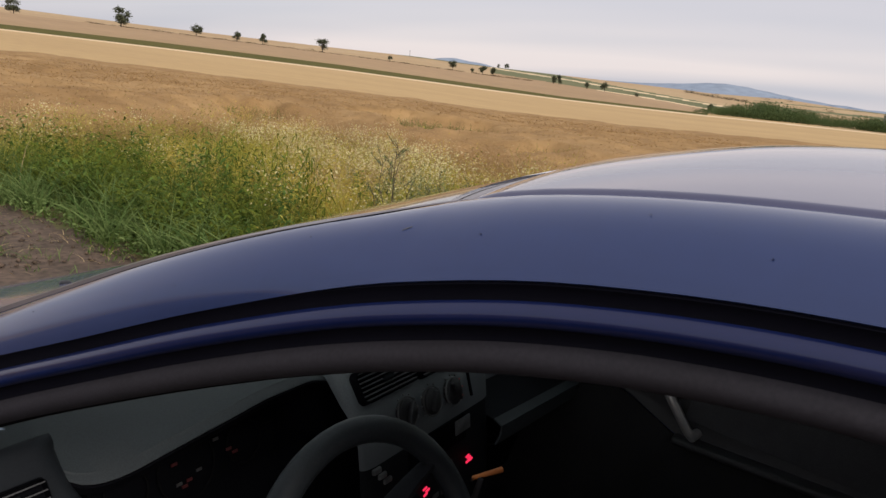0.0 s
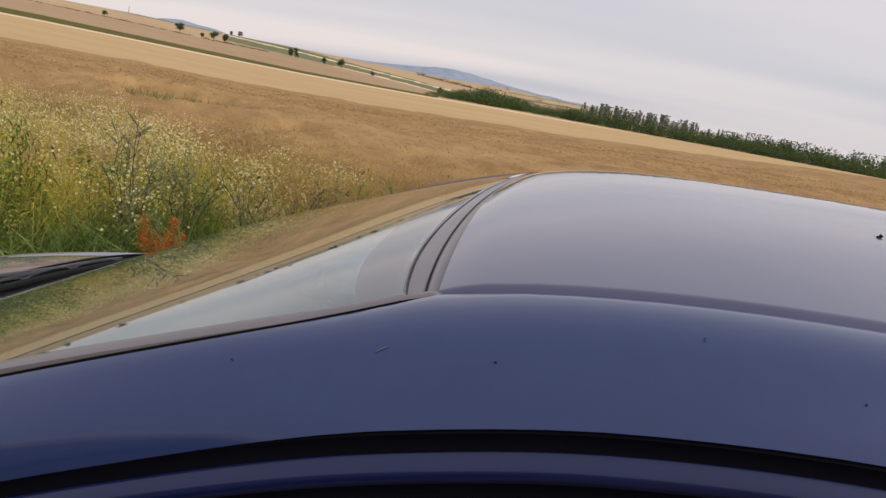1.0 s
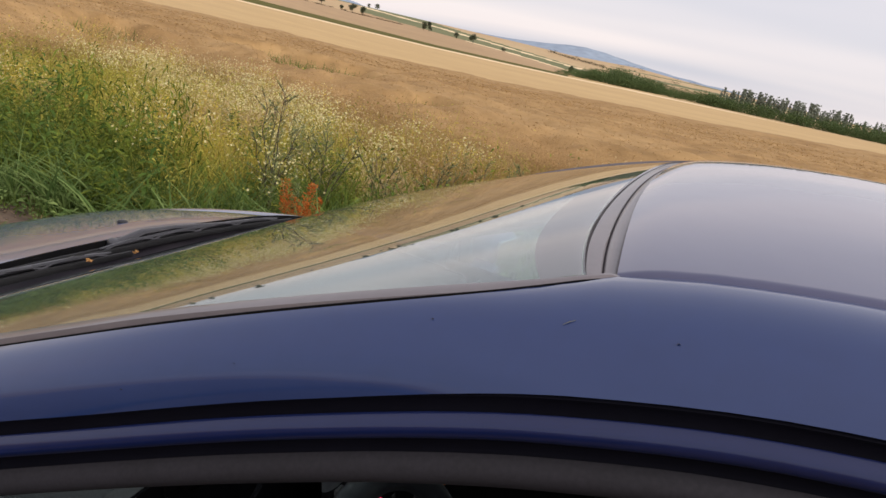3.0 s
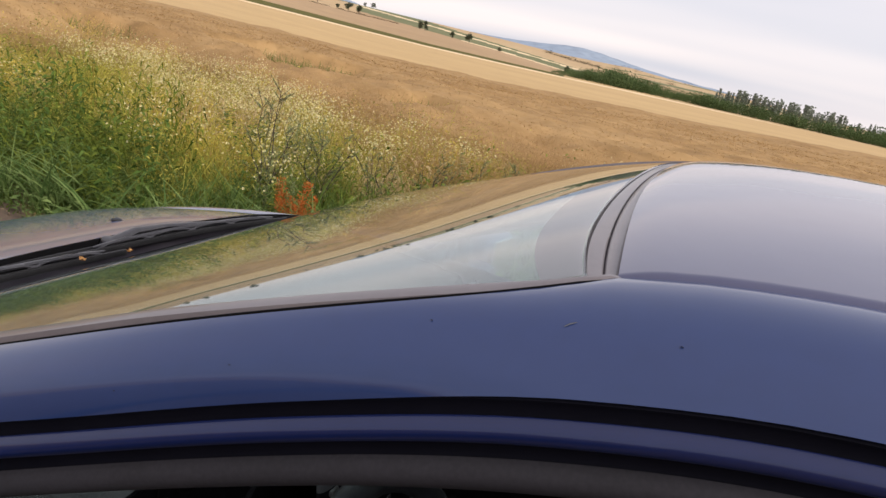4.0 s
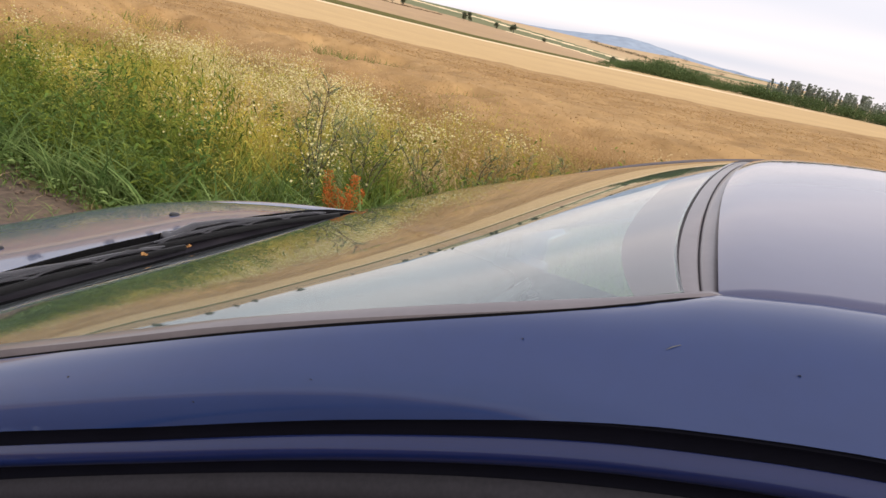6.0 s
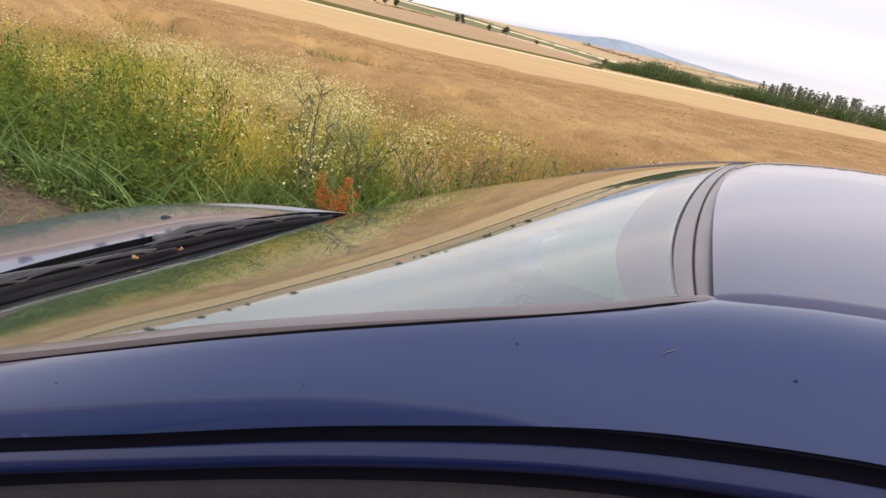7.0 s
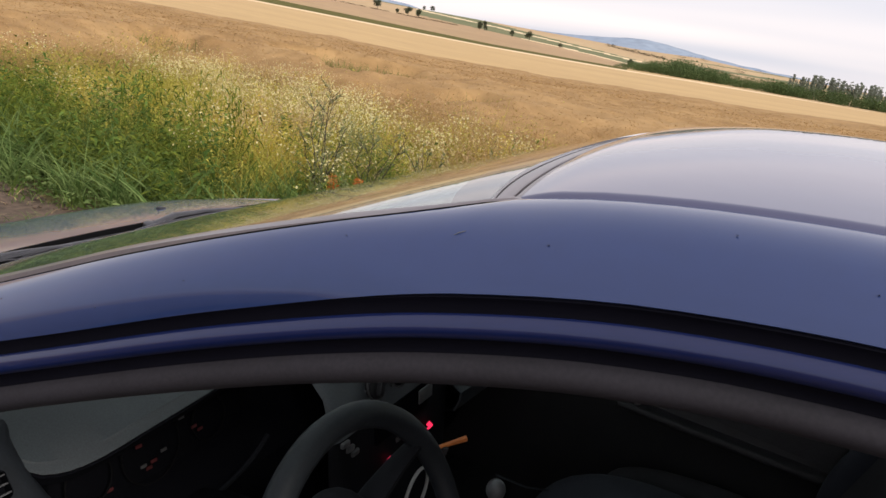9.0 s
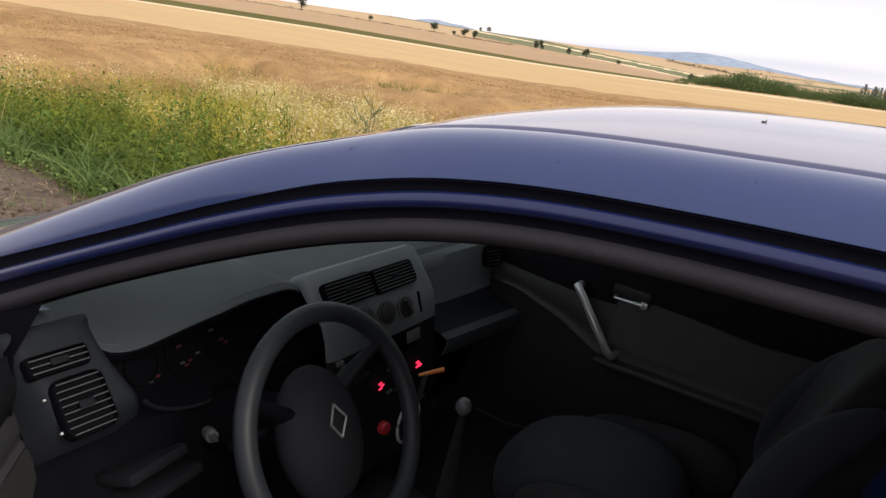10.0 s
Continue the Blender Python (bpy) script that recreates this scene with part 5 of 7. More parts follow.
def build_cabin():
    bm = bmesh.new()
    disc(bm, (-0.318, -0.560, 0.820), 0.011, 0.05, (0.75, -0.45, 0.35), 16, 0.003)
    box(bm, (-0.292, -0.576, 0.832), (0.012, 0.004, 0.020), (20, -20, 30), 0.001)
    part("ignition_barrel", bm, DIM_GREY, car, "worn grey ignition barrel with a key")
    bm = bmesh.new()
    disc(bm, (0.631, 0.700, 0.783), 0.005, 0.006, (0, -1, 0), 12, 0.001)
    part("belt_button", bm, WHITE_PLASTIC, car, "small pale belt button")
    bm = bmesh.new()
    box(bm, (0.55, 0, 0.275), (2.2, 1.44, 0.03), bevel=0.01)
    part("cabin_floor", bm, FOOTWELL_BLACK, car, "black carpeted floor")
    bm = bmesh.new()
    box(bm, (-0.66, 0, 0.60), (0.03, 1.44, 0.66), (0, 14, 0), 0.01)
    part("bulkhead", bm, FOOTWELL_BLACK, car)
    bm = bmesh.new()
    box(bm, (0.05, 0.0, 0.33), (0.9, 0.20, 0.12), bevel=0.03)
    part("floor_tunnel", bm, FOOTWELL_BLACK, car)
    us = np.linspace(-1, 1, 15)
    g = [[(x, u * 0.55, float(curve_at(x, CX, CZ)) - 0.035 - 0.03 * u * u) for u in us] for x in np.linspace(0.03, 1.7, 16)]
    sheet("headliner", g, HEADLINER, car, "pale grey roof lining", thick=0.01)
    soft_block("rear_bench", car, (1.25, 0, 0.46), (0.5, 1.3, 0.16), (0, -8, 0), CLOTH_BLACK, "dark cloth rear bench", 4.0)
    soft_block("rear_backrest", car, (1.55, 0, 0.76), (0.14, 1.3, 0.56), (0, 20, 0), CLOTH_BLACK, "dark cloth rear backrest", 4.0)
    bm = bmesh.new()
    tube(bm, [(-0.08, 0, 1.385), (-0.07, 0, 1.34)], 0.008, 8)
    box(bm, (-0.06, 0, 1.315), (0.025, 0.22, 0.06), (0, 10, 0), 0.01)
    part("interior_mirror", bm, BLACK_PLASTIC, car, "black rear-view mirror")
    bm = bmesh.new()
    tube(bm, [(-0.268, 0.02, 0.742), (-0.250, 0.045, 0.748), (-0.232, 0.072, 0.753)], [0.004, 0.005, 0.006], 8)
    part("orange_lever", bm, ORANGE, car, "small orange plastic lever")
    bm = bmesh.new()
    box(bm, (-0.262, 0.028, 0.70), (0.012, 0.012, 0.09), (0, 10, 20), 0.003)
    part("lever_stem", bm, BLACK_PLASTIC, car)
    bm = bmesh.new()
    tube(bm, [(-0.20, 0.22, 0.60), (-0.15, 0.31, 0.54), (-0.11, 0.38, 0.51)], 0.0022, 6)
    part("cable", bm, DASH, car)


build_dashboard()
build_wheel_and_column()
build_seat(-0.37, 0.50, 0.08)
build_seat(0.37, 0.0)
build_cabin()


# ---- vegetation ----
RNG = np.random.default_rng(7)


def leaf_mat(name, a, b, light=0.35, island=0.55, scale=0.9):
    return material(name, a, 0.7, 0, b, scale, 30, 0.25, island=island, spec=0.07, through_light=light)


GRASS = leaf_mat("green_grass", (0.038, 0.082, 0.016), (0.22, 0.29, 0.066), island=0.5, scale=4.5)
WEED = leaf_mat("yellow_green_weeds", (0.140, 0.150, 0.020), (0.76, 0.66, 0.15), island=0.5, scale=4.5)
WEED_DARK = leaf_mat("dark_green_weeds", (0.042, 0.077, 0.010), (0.285, 0.335, 0.055), island=0.5, scale=4.5)
DRY = leaf_mat("dry_straw_grass", (0.80, 0.64, 0.37), (0.36, 0.24, 0.105), island=0.8)
CROP_M = leaf_mat("ripe_brown_crop", (0.365, 0.228, 0.097), (0.54, 0.368, 0.178), 0.45, island=0.25, scale=0.45)
PETAL = leaf_mat("cream_flowers", (0.80, 0.72, 0.36), (0.88, 0.84, 0.60), 0.3)
YELLOW = leaf_mat("yellow_flowers", (0.62, 0.50, 0.10), (0.70, 0.60, 0.22), 0.3)
BLADE = leaf_mat("bright_grass_blades", (0.068, 0.132, 0.034), (0.28, 0.37, 0.13), island=0.9)
NETTLE = leaf_mat("leafy_weed_green", (0.030, 0.066, 0.012), (0.18, 0.27, 0.06), island=0.8, scale=2.5)
DAISY_LEAF = leaf_mat("daisy_foliage_green", (0.140, 0.155, 0.020), (0.72, 0.65, 0.13), island=0.7, scale=2.0)
RUST = leaf_mat("rust_red_weed", (0.62, 0.20, 0.045), (0.38, 0.105, 0.03), 0.4, island=0.8)
STEM = leaf_mat("grey_purple_stems", (0.065, 0.053, 0.046), (0.105, 0.084, 0.070), 0.0)
BUSH_LEAF = leaf_mat("blue_green_leaves", (0.145, 0.175, 0.075), (0.32, 0.35, 0.17), 0.3, island=0.75)
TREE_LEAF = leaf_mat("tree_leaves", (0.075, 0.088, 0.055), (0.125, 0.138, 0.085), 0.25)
# leaf green lightened and greyed for distance haze
WOOD_LEAF = leaf_mat("hazed_wood_leaves", (0.18, 0.205, 0.155), (0.30, 0.325, 0.26), 0.35)
SHRUB_LEAF = leaf_mat("shrub_leaves", (0.062, 0.098, 0.036), (0.120, 0.165, 0.066), 0.3)
HEDGE = leaf_mat("hedge_leaves", (0.020, 0.023, 0.013), (0.040, 0.043, 0.025), 0.1)
MARGIN = leaf_mat("margin_scrub", (0.085, 0.050, 0.028), (0.050, 0.042, 0.022), 0.25)
OCHRE = leaf_mat("ochre_weeds", (0.36, 0.275, 0.035), (0.82, 0.62, 0.12), island=0.5, scale=4.5)
BARK = material("bark", (0.09, 0.075, 0.06), 0.9, 0, (0.06, 0.05, 0.04), 3, 30, 0.4)


def fast_mesh(name, verts, loops, sizes, mat, label, category, kind="stuff", parent=None):
    me = bpy.data.meshes.new(name)
    verts = np.asarray(verts, np.float32)
    sizes = np.asarray(sizes, np.int32)
    me.vertices.add(len(verts))
    me.vertices.foreach_set("co", verts.ravel())
    me.loops.add(int(sizes.sum()))
    me.loops.foreach_set("vertex_index", np.asarray(loops, np.int32).ravel())
    me.polygons.add(len(sizes))
    me.polygons.foreach_set("loop_start", np.concatenate([[0], np.cumsum(sizes)[:-1]]).astype(np.int32))
    me.polygons.foreach_set("use_smooth", np.ones(len(sizes), dtype=bool))
    me.materials.append(mat)
    me.update(calc_edges=True)
    ob = new(name, me)
    ob.parent = parent
    return tagged(ob, label, category, kind=kind)


def blades(x, y, z, h, w, lean, seg=3):
    """Tapered bent blades: arrays of root, height, width and lean. Returns verts, quads."""
    n = len(x)
    a = RNG.uniform(0, 2 * np.pi, n)
    b = RNG.uniform(0, 2 * np.pi, n)
    vs = np.zeros((n, 2 * (seg + 1), 3), np.float32)
    for k in range(seg + 1):
        t = k / seg
        ww = w * (1 - 0.92 * t ** 1.5) * 0.5
        ox, oy = lean * h * t**2 * np.cos(b), lean * h * t**2 * np.sin(b)
        oz = h * (t - 0.28 * lean * t**2)
        for s, c in ((-1, 0), (1, 1)):
            vs[:, 2 * k + c, 0] = x + ox + s * ww * np.cos(a)
            vs[:, 2 * k + c, 1] = y + oy + s * ww * np.sin(a)
            vs[:, 2 * k + c, 2] = z + oz
    base = (np.arange(n) * 2 * (seg + 1))[:, None, None]
    q = np.array([[2 * k, 2 * k + 1, 2 * k + 3, 2 * k + 2] for k in range(seg)])[None]
    return vs.reshape(-1, 3), (base + q).reshape(-1, 4)


def add_blades(name, x, y, h, w, lean, mat, label, category, seg=3, z=None):
    z = land_z(x, y) - 0.02 if z is None else z
    v, q = blades(x, y, z, h, w, lean, seg)
    return fast_mesh(name, v, q, np.full(len(q), 4), mat, label, category)


def cards(x, y, z, size, up=0.5):
    """Small leaf or petal quads (diamond), random turn."""
    n = len(x)
    d = RNG.normal(size=(n, 3))
    d /= np.linalg.norm(d, axis=1, keepdims=True)
    e = np.cross(d, RNG.normal(size=(n, 3)))
    e /= np.linalg.norm(e, axis=1, keepdims=True)
    p = np.stack([x, y, z], 1)
    s = np.asarray(size)[:, None]
    v = np.stack([p + d * s, p + e * s * up, p - d * s, p - e * s * up], 1).reshape(-1, 3)
    return v, np.arange(4 * n).reshape(-1, 4)


def patch(x, y, f, seed):
    return np.array([noise.noise((a * f, b * f, seed)) for a, b in zip(x, y)])


def scatter(n, x0, x1, y0, y1):
    return RNG.uniform(x0, x1, n), RNG.uniform(y0, y1, n)


def polar_scatter(n, a0, a1, d0, d1):
    """Random points between two directions, d0 to d1 metres beyond the edge of the crop."""
    a = RNG.uniform(a0, a1, n)
    r = crop_edge(a) + RNG.uniform(d0, d1, n)
    return r * np.sin(np.radians(a)), r * np.cos(np.radians(a))


def edge_y(x):
    return 1.84 + 0.10 * np.sin(x * 1.9) + 0.06 * np.sin(x * 4.7 + 1)


def crop_edge(az):
    """Distance at which the crop begins in each direction."""
    return np.interp(az, [-80, -70, -60, -52, -46, -42, -37, -30, -26, -20, -5, 45], [9.5, 10.0, 10.8, 12.6, 12.6, 11.2, 9.8, 9.0, 8.2, 7.6, 7.3, 7.3])


def zone(x, y):
    """What grows where: 0 green, 1 yellow-green, 2 ochre, 3 dry straw."""
    az, r = np.degrees(np.arctan2(x, y)), np.hypot(x, y)
    green = np.maximum(0.85 * np.clip((-az - 51 - 0.8 * np.clip(r - 4.5, 0, 9)) / 5, -2, 1.3) * np.clip((8.4 - r) / 1.3, -0.8, 1), np.clip((np.where(az > -42, 5.3, 4.45) - r) / 0.6, -2, 2)) + 1.5 * patch(x, y, 0.7, 2.0) + 1.1 * patch(x, y, 2.1, 3.0) + RNG.normal(0, 0.22, len(x)) - 1.6 * np.clip((az + 54) / 3, 0, 1) * np.clip((r - 4.9) / 0.8, 0, 1) * np.where(az < -40, 1.0, 0.45)
    straw = patch(x, y, 0.75, 31.0) + 0.5 * patch(x, y, 2.4, 33.0)
    ochre = patch(x, y, 0.55, 21.0) + 0.4 * patch(x, y, 1.9, 23.0)
    return np.where(green > 0.62, 0, np.where(straw > 0.20, 3, np.where(ochre > np.interp(az, [-52, -47], [0.30, -0.04]), 2, 1)))


def fluff(name, x, y, z, size, mat, label, category, up=0.4):
    v, q = cards(x, y, z, size, up)
    return fast_mesh(name, v, q, np.full(len(q), 4), mat, label, category)


ZONES = ((0, "green_weeds", "dense fine green weeds"), (1, "weeds", "dense yellow-green weeds"), (2, "ochre_weeds", "ochre yellow weeds"), (3, "dry_weeds", "pale straw-coloured dry grass"))


DOCK = (-2.40, 2.83, 0.0)
SHRUBS = ((-3.02, 3.33), (-2.72, 3.58), (-2.05, 4.3), (-1.25, 4.6), (-2.42, 4.05), (-1.68, 4.5))


def clear_of(x, y):
    """Keeps tall weeds off the bushes' feet and the dock's side towards the track."""
    ok = np.hypot(x - DOCK[0] - 0.04, y - DOCK[1] + 0.10) > 0.30
    for bx, by in SHRUBS:
        ok &= np.hypot(x - bx - 0.06, y - by + 0.12) > 0.24
    return ok


def unit(v):
    return v / (np.linalg.norm(v, axis=-1, keepdims=True) + 1e-9)


def leaf_strips(p, d, length, width, droop):
    """Lens-shaped leaves of two quads each, from root points p along directions d, bending down by droop."""
    n = len(p)
    side = unit(np.cross(d, np.array([0.0, 0.0, 1.0])) + RNG.normal(0, 0.35, (n, 3)))
    length, width, droop = (np.broadcast_to(np.asarray(q, float), (n,))[:, None] for q in (length, width, droop))
    down = np.array([0.0, 0.0, -1.0])
    m = p + d * length * 0.5 + down * droop * length * 0.15
    t = p + d * length + down * droop * length * 0.75
    v = np.stack([p - side * width * 0.12, p + side * width * 0.12, m - side * width * 0.5, m + side * width * 0.5, t - side * width * 0.05, t + side * width * 0.05], 1)
    q = (np.arange(n) * 6)[:, None, None] + np.array([[0, 1, 3, 2], [2, 3, 5, 4]])[None]
    return v.reshape(-1, 3), q.reshape(-1, 4)


def leafy_plants(name, x, y, h, count, length, width, mat, label, low=0.2, rise=0.35, droop=0.6, lean=0.12):
    """Upright plants: a thin leaning stem each, with leaves in pairs all the way up, smaller towards the tip."""
    n = len(x)
    z = land_z(x, y)
    la, lm = RNG.uniform(0, 2 * np.pi, n), RNG.uniform(0, lean, n) * h
    t = np.tile(low + (1 - low) * (np.arange(count) + 0.5) / count, n) + RNG.normal(0, 0.02, n * count)
    i = np.repeat(np.arange(n), count)
    px, py = x[i] + lm[i] * np.cos(la[i]) * t**2, y[i] + lm[i] * np.sin(la[i]) * t**2
    turn = la[i] + np.tile(np.arange(count) * 2.4, n) + RNG.normal(0, 0.3, n * count)
    up = rise + RNG.normal(0, 0.25, n * count) + 0.5 * np.clip(t - 0.75, 0, 1)
    d = unit(np.stack([np.cos(turn), np.sin(turn), up], -1))
    k = np.clip(1.15 - 0.75 * np.clip(t - 0.45, 0, 1), 0.3, 1.2) * RNG.uniform(0.65, 1.25, n * count)
    v, q = leaf_strips(np.stack([px, py, z[i] + h[i] * t], -1), d, length * k, width * k, droop)
    sv, sq = blades(x, y, z - 0.02, h * 1.0, np.full(n, 0.007), np.zeros(n), 3)
    fast_mesh(name, np.concatenate([v, sv]), np.concatenate([q, sq + len(v)]), np.full(len(q) + len(sq), 4), mat, label, "weeds")


def flower_heads(name, p, radius, petal, centre, label, centre_label):
    """Open daisy heads: a slightly dished disc of petals and a raised button in its middle."""
    n = len(p)
    nrm = unit(RNG.normal(0, 0.55, (n, 3)) + np.array([0.1, -0.55, 0.75]))
    e = unit(np.cross(nrm, RNG.normal(size=(n, 3))))
    f = np.cross(nrm, e)
    radius = radius[:, None]

    def ring(sides, scale, lift, jag):
        out = []
        for k in range(sides):
            a = 2 * math.pi * k / sides
            w = 1.0 if k % 2 else jag
            out.append(p + (e * math.cos(a) + f * math.sin(a)) * radius * scale * w + nrm * radius * lift)
        return np.stack(out, 1).reshape(-1, 3)
    fast_mesh(name, ring(10, 1.0, 0.0, 0.72), np.arange(10 * n), np.full(n, 10), petal, label, "flowers")
    fast_mesh("flower_buttons", ring(6, 0.42, 0.30, 1.0), np.arange(6 * n), np.full(n, 6), centre, centre_label, "flowers")


def build_verge():
    mats = {0: WEED_DARK, 1: WEED, 2: OCHRE, 3: DRY}
    # green grass along the track
    x, y = scatter(70000, -12, 3.0, 1.7, 8.5)
    az = np.degrees(np.arctan2(x, y))
    r = np.hypot(x, y)
    p = patch(x, y, 0.5, 2.0)
    lim = np.where(az < -51, 6.0, np.where(az < -44, 4.7, 4.6)) + p * 0.9
    tuft = patch(x, y, 5.0, 91.0)
    keep = (np.hypot(x - DOCK[0] - 0.05, y - DOCK[1] + 0.12) > 0.22) & (y > edge_y(x)) & (r < lim) & (RNG.random(len(x)) < np.clip(1.25 - 0.09 * r, 0.3, 1)) & (tuft > RNG.uniform(-0.6, 0.05, len(x)))
    x, y, r, tuft = x[keep], y[keep], r[keep], tuft[keep]
    d = np.clip((y - edge_y(x)) / 0.8, 0, 1)
    h = (0.11 + 0.36 * d) * RNG.uniform(0.5, 1.2, len(x)) * (1 + 0.35 * patch(x, y, 0.9, 5.0) + 0.6 * tuft)
    add_blades("verge_grass", x, y, h, RNG.uniform(0.006, 0.015, len(x)), RNG.uniform(0.3, 1.2, len(x)), GRASS, "tall green grass along the dirt track", "grass", 4)
    # tufts of long arching leaves
    tx, ty = scatter(560, -9, 1.5, 1.9, 4.2)
    keep = (np.hypot(tx - DOCK[0] - 0.05, ty - DOCK[1] + 0.15) > 0.35) & (ty > edge_y(tx)) & (ty < edge_y(tx) + 1.15 + 0.5 * patch(tx, ty, 0.7, 92.0))
    tx, ty = tx[keep], ty[keep]
    m = 30
    x, y = np.repeat(tx, m) + RNG.normal(0, 0.045, len(tx) * m), np.repeat(ty, m) + RNG.normal(0, 0.045, len(tx) * m)
    add_blades("grass_tufts", x, y, RNG.uniform(0.22, 0.60, len(x)) * np.repeat(RNG.uniform(0.6, 1.15, len(tx)), m), RNG.uniform(0.007, 0.019, len(x)), RNG.uniform(0.5, 1.35, len(x)), BLADE, "coarse grass tufts with long arching blades", "grass", 6)
    # the weeds by what grows where
    x, y = scatter(190000, -17, 4.0, 2.2, 14.0)
    r = np.hypot(x, y)
    az = np.degrees(np.arctan2(x, y))
    far = crop_edge(az) + 0.3 + patch(x, y, 0.45, 9.0) * 2.2
    nearl = np.where(az < -50, 4.0, np.where(az < -44, 4.25, 3.9)) + patch(x, y, 0.5, 2.0) * 0.6
    keep = clear_of(x, y) & (y > edge_y(x) + 0.35) & (r < far) & (r > nearl) & (RNG.random(len(x)) < np.clip(1.3 - 0.055 * r, 0.3, 1))
    x, y, r = x[keep], y[keep], r[keep]
    clump = patch(x, y, 3.6, 17.0)
    keep = clump > RNG.uniform(-0.7, 0.05, len(x))
    x, y, r, clump = x[keep], y[keep], r[keep], clump[keep]
    kind = zone(x, y)
    h = RNG.uniform(0.22, 0.54, len(x)) * (1 + 0.5 * patch(x, y, 0.8, 4.0) + 0.4 * patch(x, y, 2.3, 14.0) + 0.95 * clump) * np.where(kind == 0, 1.03, 1.0)
    z = land_z(x, y)
    for k, name, label in ZONES:
        i = np.nonzero(kind == k)[0]
        add_blades(name, x[i], y[i], h[i], RNG.uniform(0.005, 0.012, len(i)), RNG.uniform(0.15, 0.9, len(i)), mats[k], label, "weeds", 3)
        j = np.repeat(i, 3)
        top = RNG.uniform(0.35, 1.03, len(j))
        turn = RNG.uniform(0, 2 * np.pi, len(j))
        d = unit(np.stack([np.cos(turn), np.sin(turn), RNG.normal(0.45, 0.45, len(j))], -1))
        size = RNG.uniform(0.018, 0.048, len(j)) * (1.35 if k == 0 else 1.0)
        v, q = leaf_strips(np.stack([x[j] + RNG.normal(0, 0.025, len(j)), y[j] + RNG.normal(0, 0.025, len(j)), z[j] + h[j] * top], -1), d, size, size * (0.30 if k else 0.36), 0.5)
        fast_mesh(name.replace("weeds", "leaves") if k else "green_leaves", v, q, np.full(len(q), 4), mats[k], "leaves and seed heads of the " + name.replace("_", " "), "weeds")
    # daisies: feathery mounds with many heads standing over them
    tx, ty = scatter(5200, -13, 0.5, 2.6, 13.0)
    r, az = np.hypot(tx, ty), np.degrees(np.arctan2(tx, ty))
    drift = 0.9 * patch(tx, ty, 0.55, 11.0) + 1.6 * patch(tx, ty, 1.5, 14.0)
    want = np.interp(az, [-62, -55, -50, -45, -38, -30, -24, -14, 2], [-0.4, -0.20, 0.12, 0.36, 0.44, 0.10, -0.18, -0.4, -0.6]) + np.interp(r, [3.6, 4.6, 5.4, 9.5, 11.5, 13.5], [-0.6, -0.16, 0.1, 0.12, 0.0, -0.5]) - 0.5 * np.clip((r - np.interp(az, [-42, -36, -30, -20], [12, 8.8, 6.6, 5.6])) / 1.2, 0, 1) - 0.55 * np.clip((6.8 - r) / 1.0, 0, 1) * np.clip((-az - 42) / 3, 0, 1)
    keep = (drift + want > 0.10) & (r < crop_edge(az) + 1.0)
    tx, ty, r = tx[keep], ty[keep], r[keep]
    th = RNG.uniform(0.34, 0.58, len(tx)) * (1 + 0.3 * patch(tx, ty, 0.8, 4.0))
    m = 34
    i = np.repeat(np.arange(len(tx)), m)
    off = RNG.normal(0, 0.085, (len(i), 2))
    rise = RNG.uniform(0.15, 0.95, len(i))
    d = unit(np.concatenate([off * 6 + RNG.normal(0, 0.5, off.shape), RNG.uniform(0.2, 1.1, (len(i), 1))], 1))
    v, q = leaf_strips(np.stack([tx[i] + off[:, 0], ty[i] + off[:, 1], land_z(tx[i], ty[i]) + th[i] * rise], -1), d, RNG.uniform(0.03, 0.07, len(i)), RNG.uniform(0.006, 0.012, len(i)), 0.3)
    fast_mesh("daisy_foliage", v, q, np.full(len(q), 4), DAISY_LEAF, "feathery yellow-green daisy foliage in mounds", "weeds")
    m = 24
    i = np.repeat(np.arange(len(tx)), m)
    i = i[RNG.random(len(i)) < np.clip(0.25 + 1.1 * (drift[keep][i] + want[keep][i]), 0.1, 1)]
    off = RNG.normal(0, 0.105, (len(i), 2))
    p = np.stack([tx[i] + off[:, 0], ty[i] + off[:, 1], land_z(tx[i], ty[i]) + th[i] * RNG.uniform(0.86, 1.18, len(i)) - 1.5 * (off**2).sum(1)], -1)
    flower_heads("daisies", p, RNG.uniform(0.0055, 0.0115, len(p)), PETAL, YELLOW, "small cream-white daisies in drifts on the weeds", "yellow buttons of the daisies")
    # yellow flowers scattered between
    j = RNG.choice(np.nonzero((kind > 0) & (np.hypot(x, y) > 4.2))[0], 2600)
    fluff("yellow_flowers", x[j] + RNG.normal(0, 0.03, len(j)), y[j] + RNG.normal(0, 0.03, len(j)), z[j] + h[j] * RNG.uniform(0.9, 1.15, len(j)), RNG.uniform(0.005, 0.010, len(j)), YELLOW, "small yellow flowers among the weeds", "flowers", 0.9)
    # arching dry grass clumps with nodding heads
    tx, ty = scatter(2000, -15, 4, 2.6, 12.5)
    r = np.hypot(tx, ty)
    daz = np.degrees(np.arctan2(tx, ty))
    keep = (r > 4.5) & (patch(tx, ty, 0.6, 31.0) + 0.35 * patch(tx, ty, 2.0, 34.0) > np.interp(daz, [-60, -53, -50, -45, -40, -20], [0.7, 0.30, -0.15, -0.2, 0.08, 0.05]) - 0.55 * np.clip((7.6 - r) / 1.5, 0, 1) * np.clip((daz + 53) / 2, 0, 1) * np.clip((-41 - daz) / 3, 0, 1))
    tx, ty = tx[keep], ty[keep]
    m = 26
    i = np.repeat(np.arange(len(tx)), m)
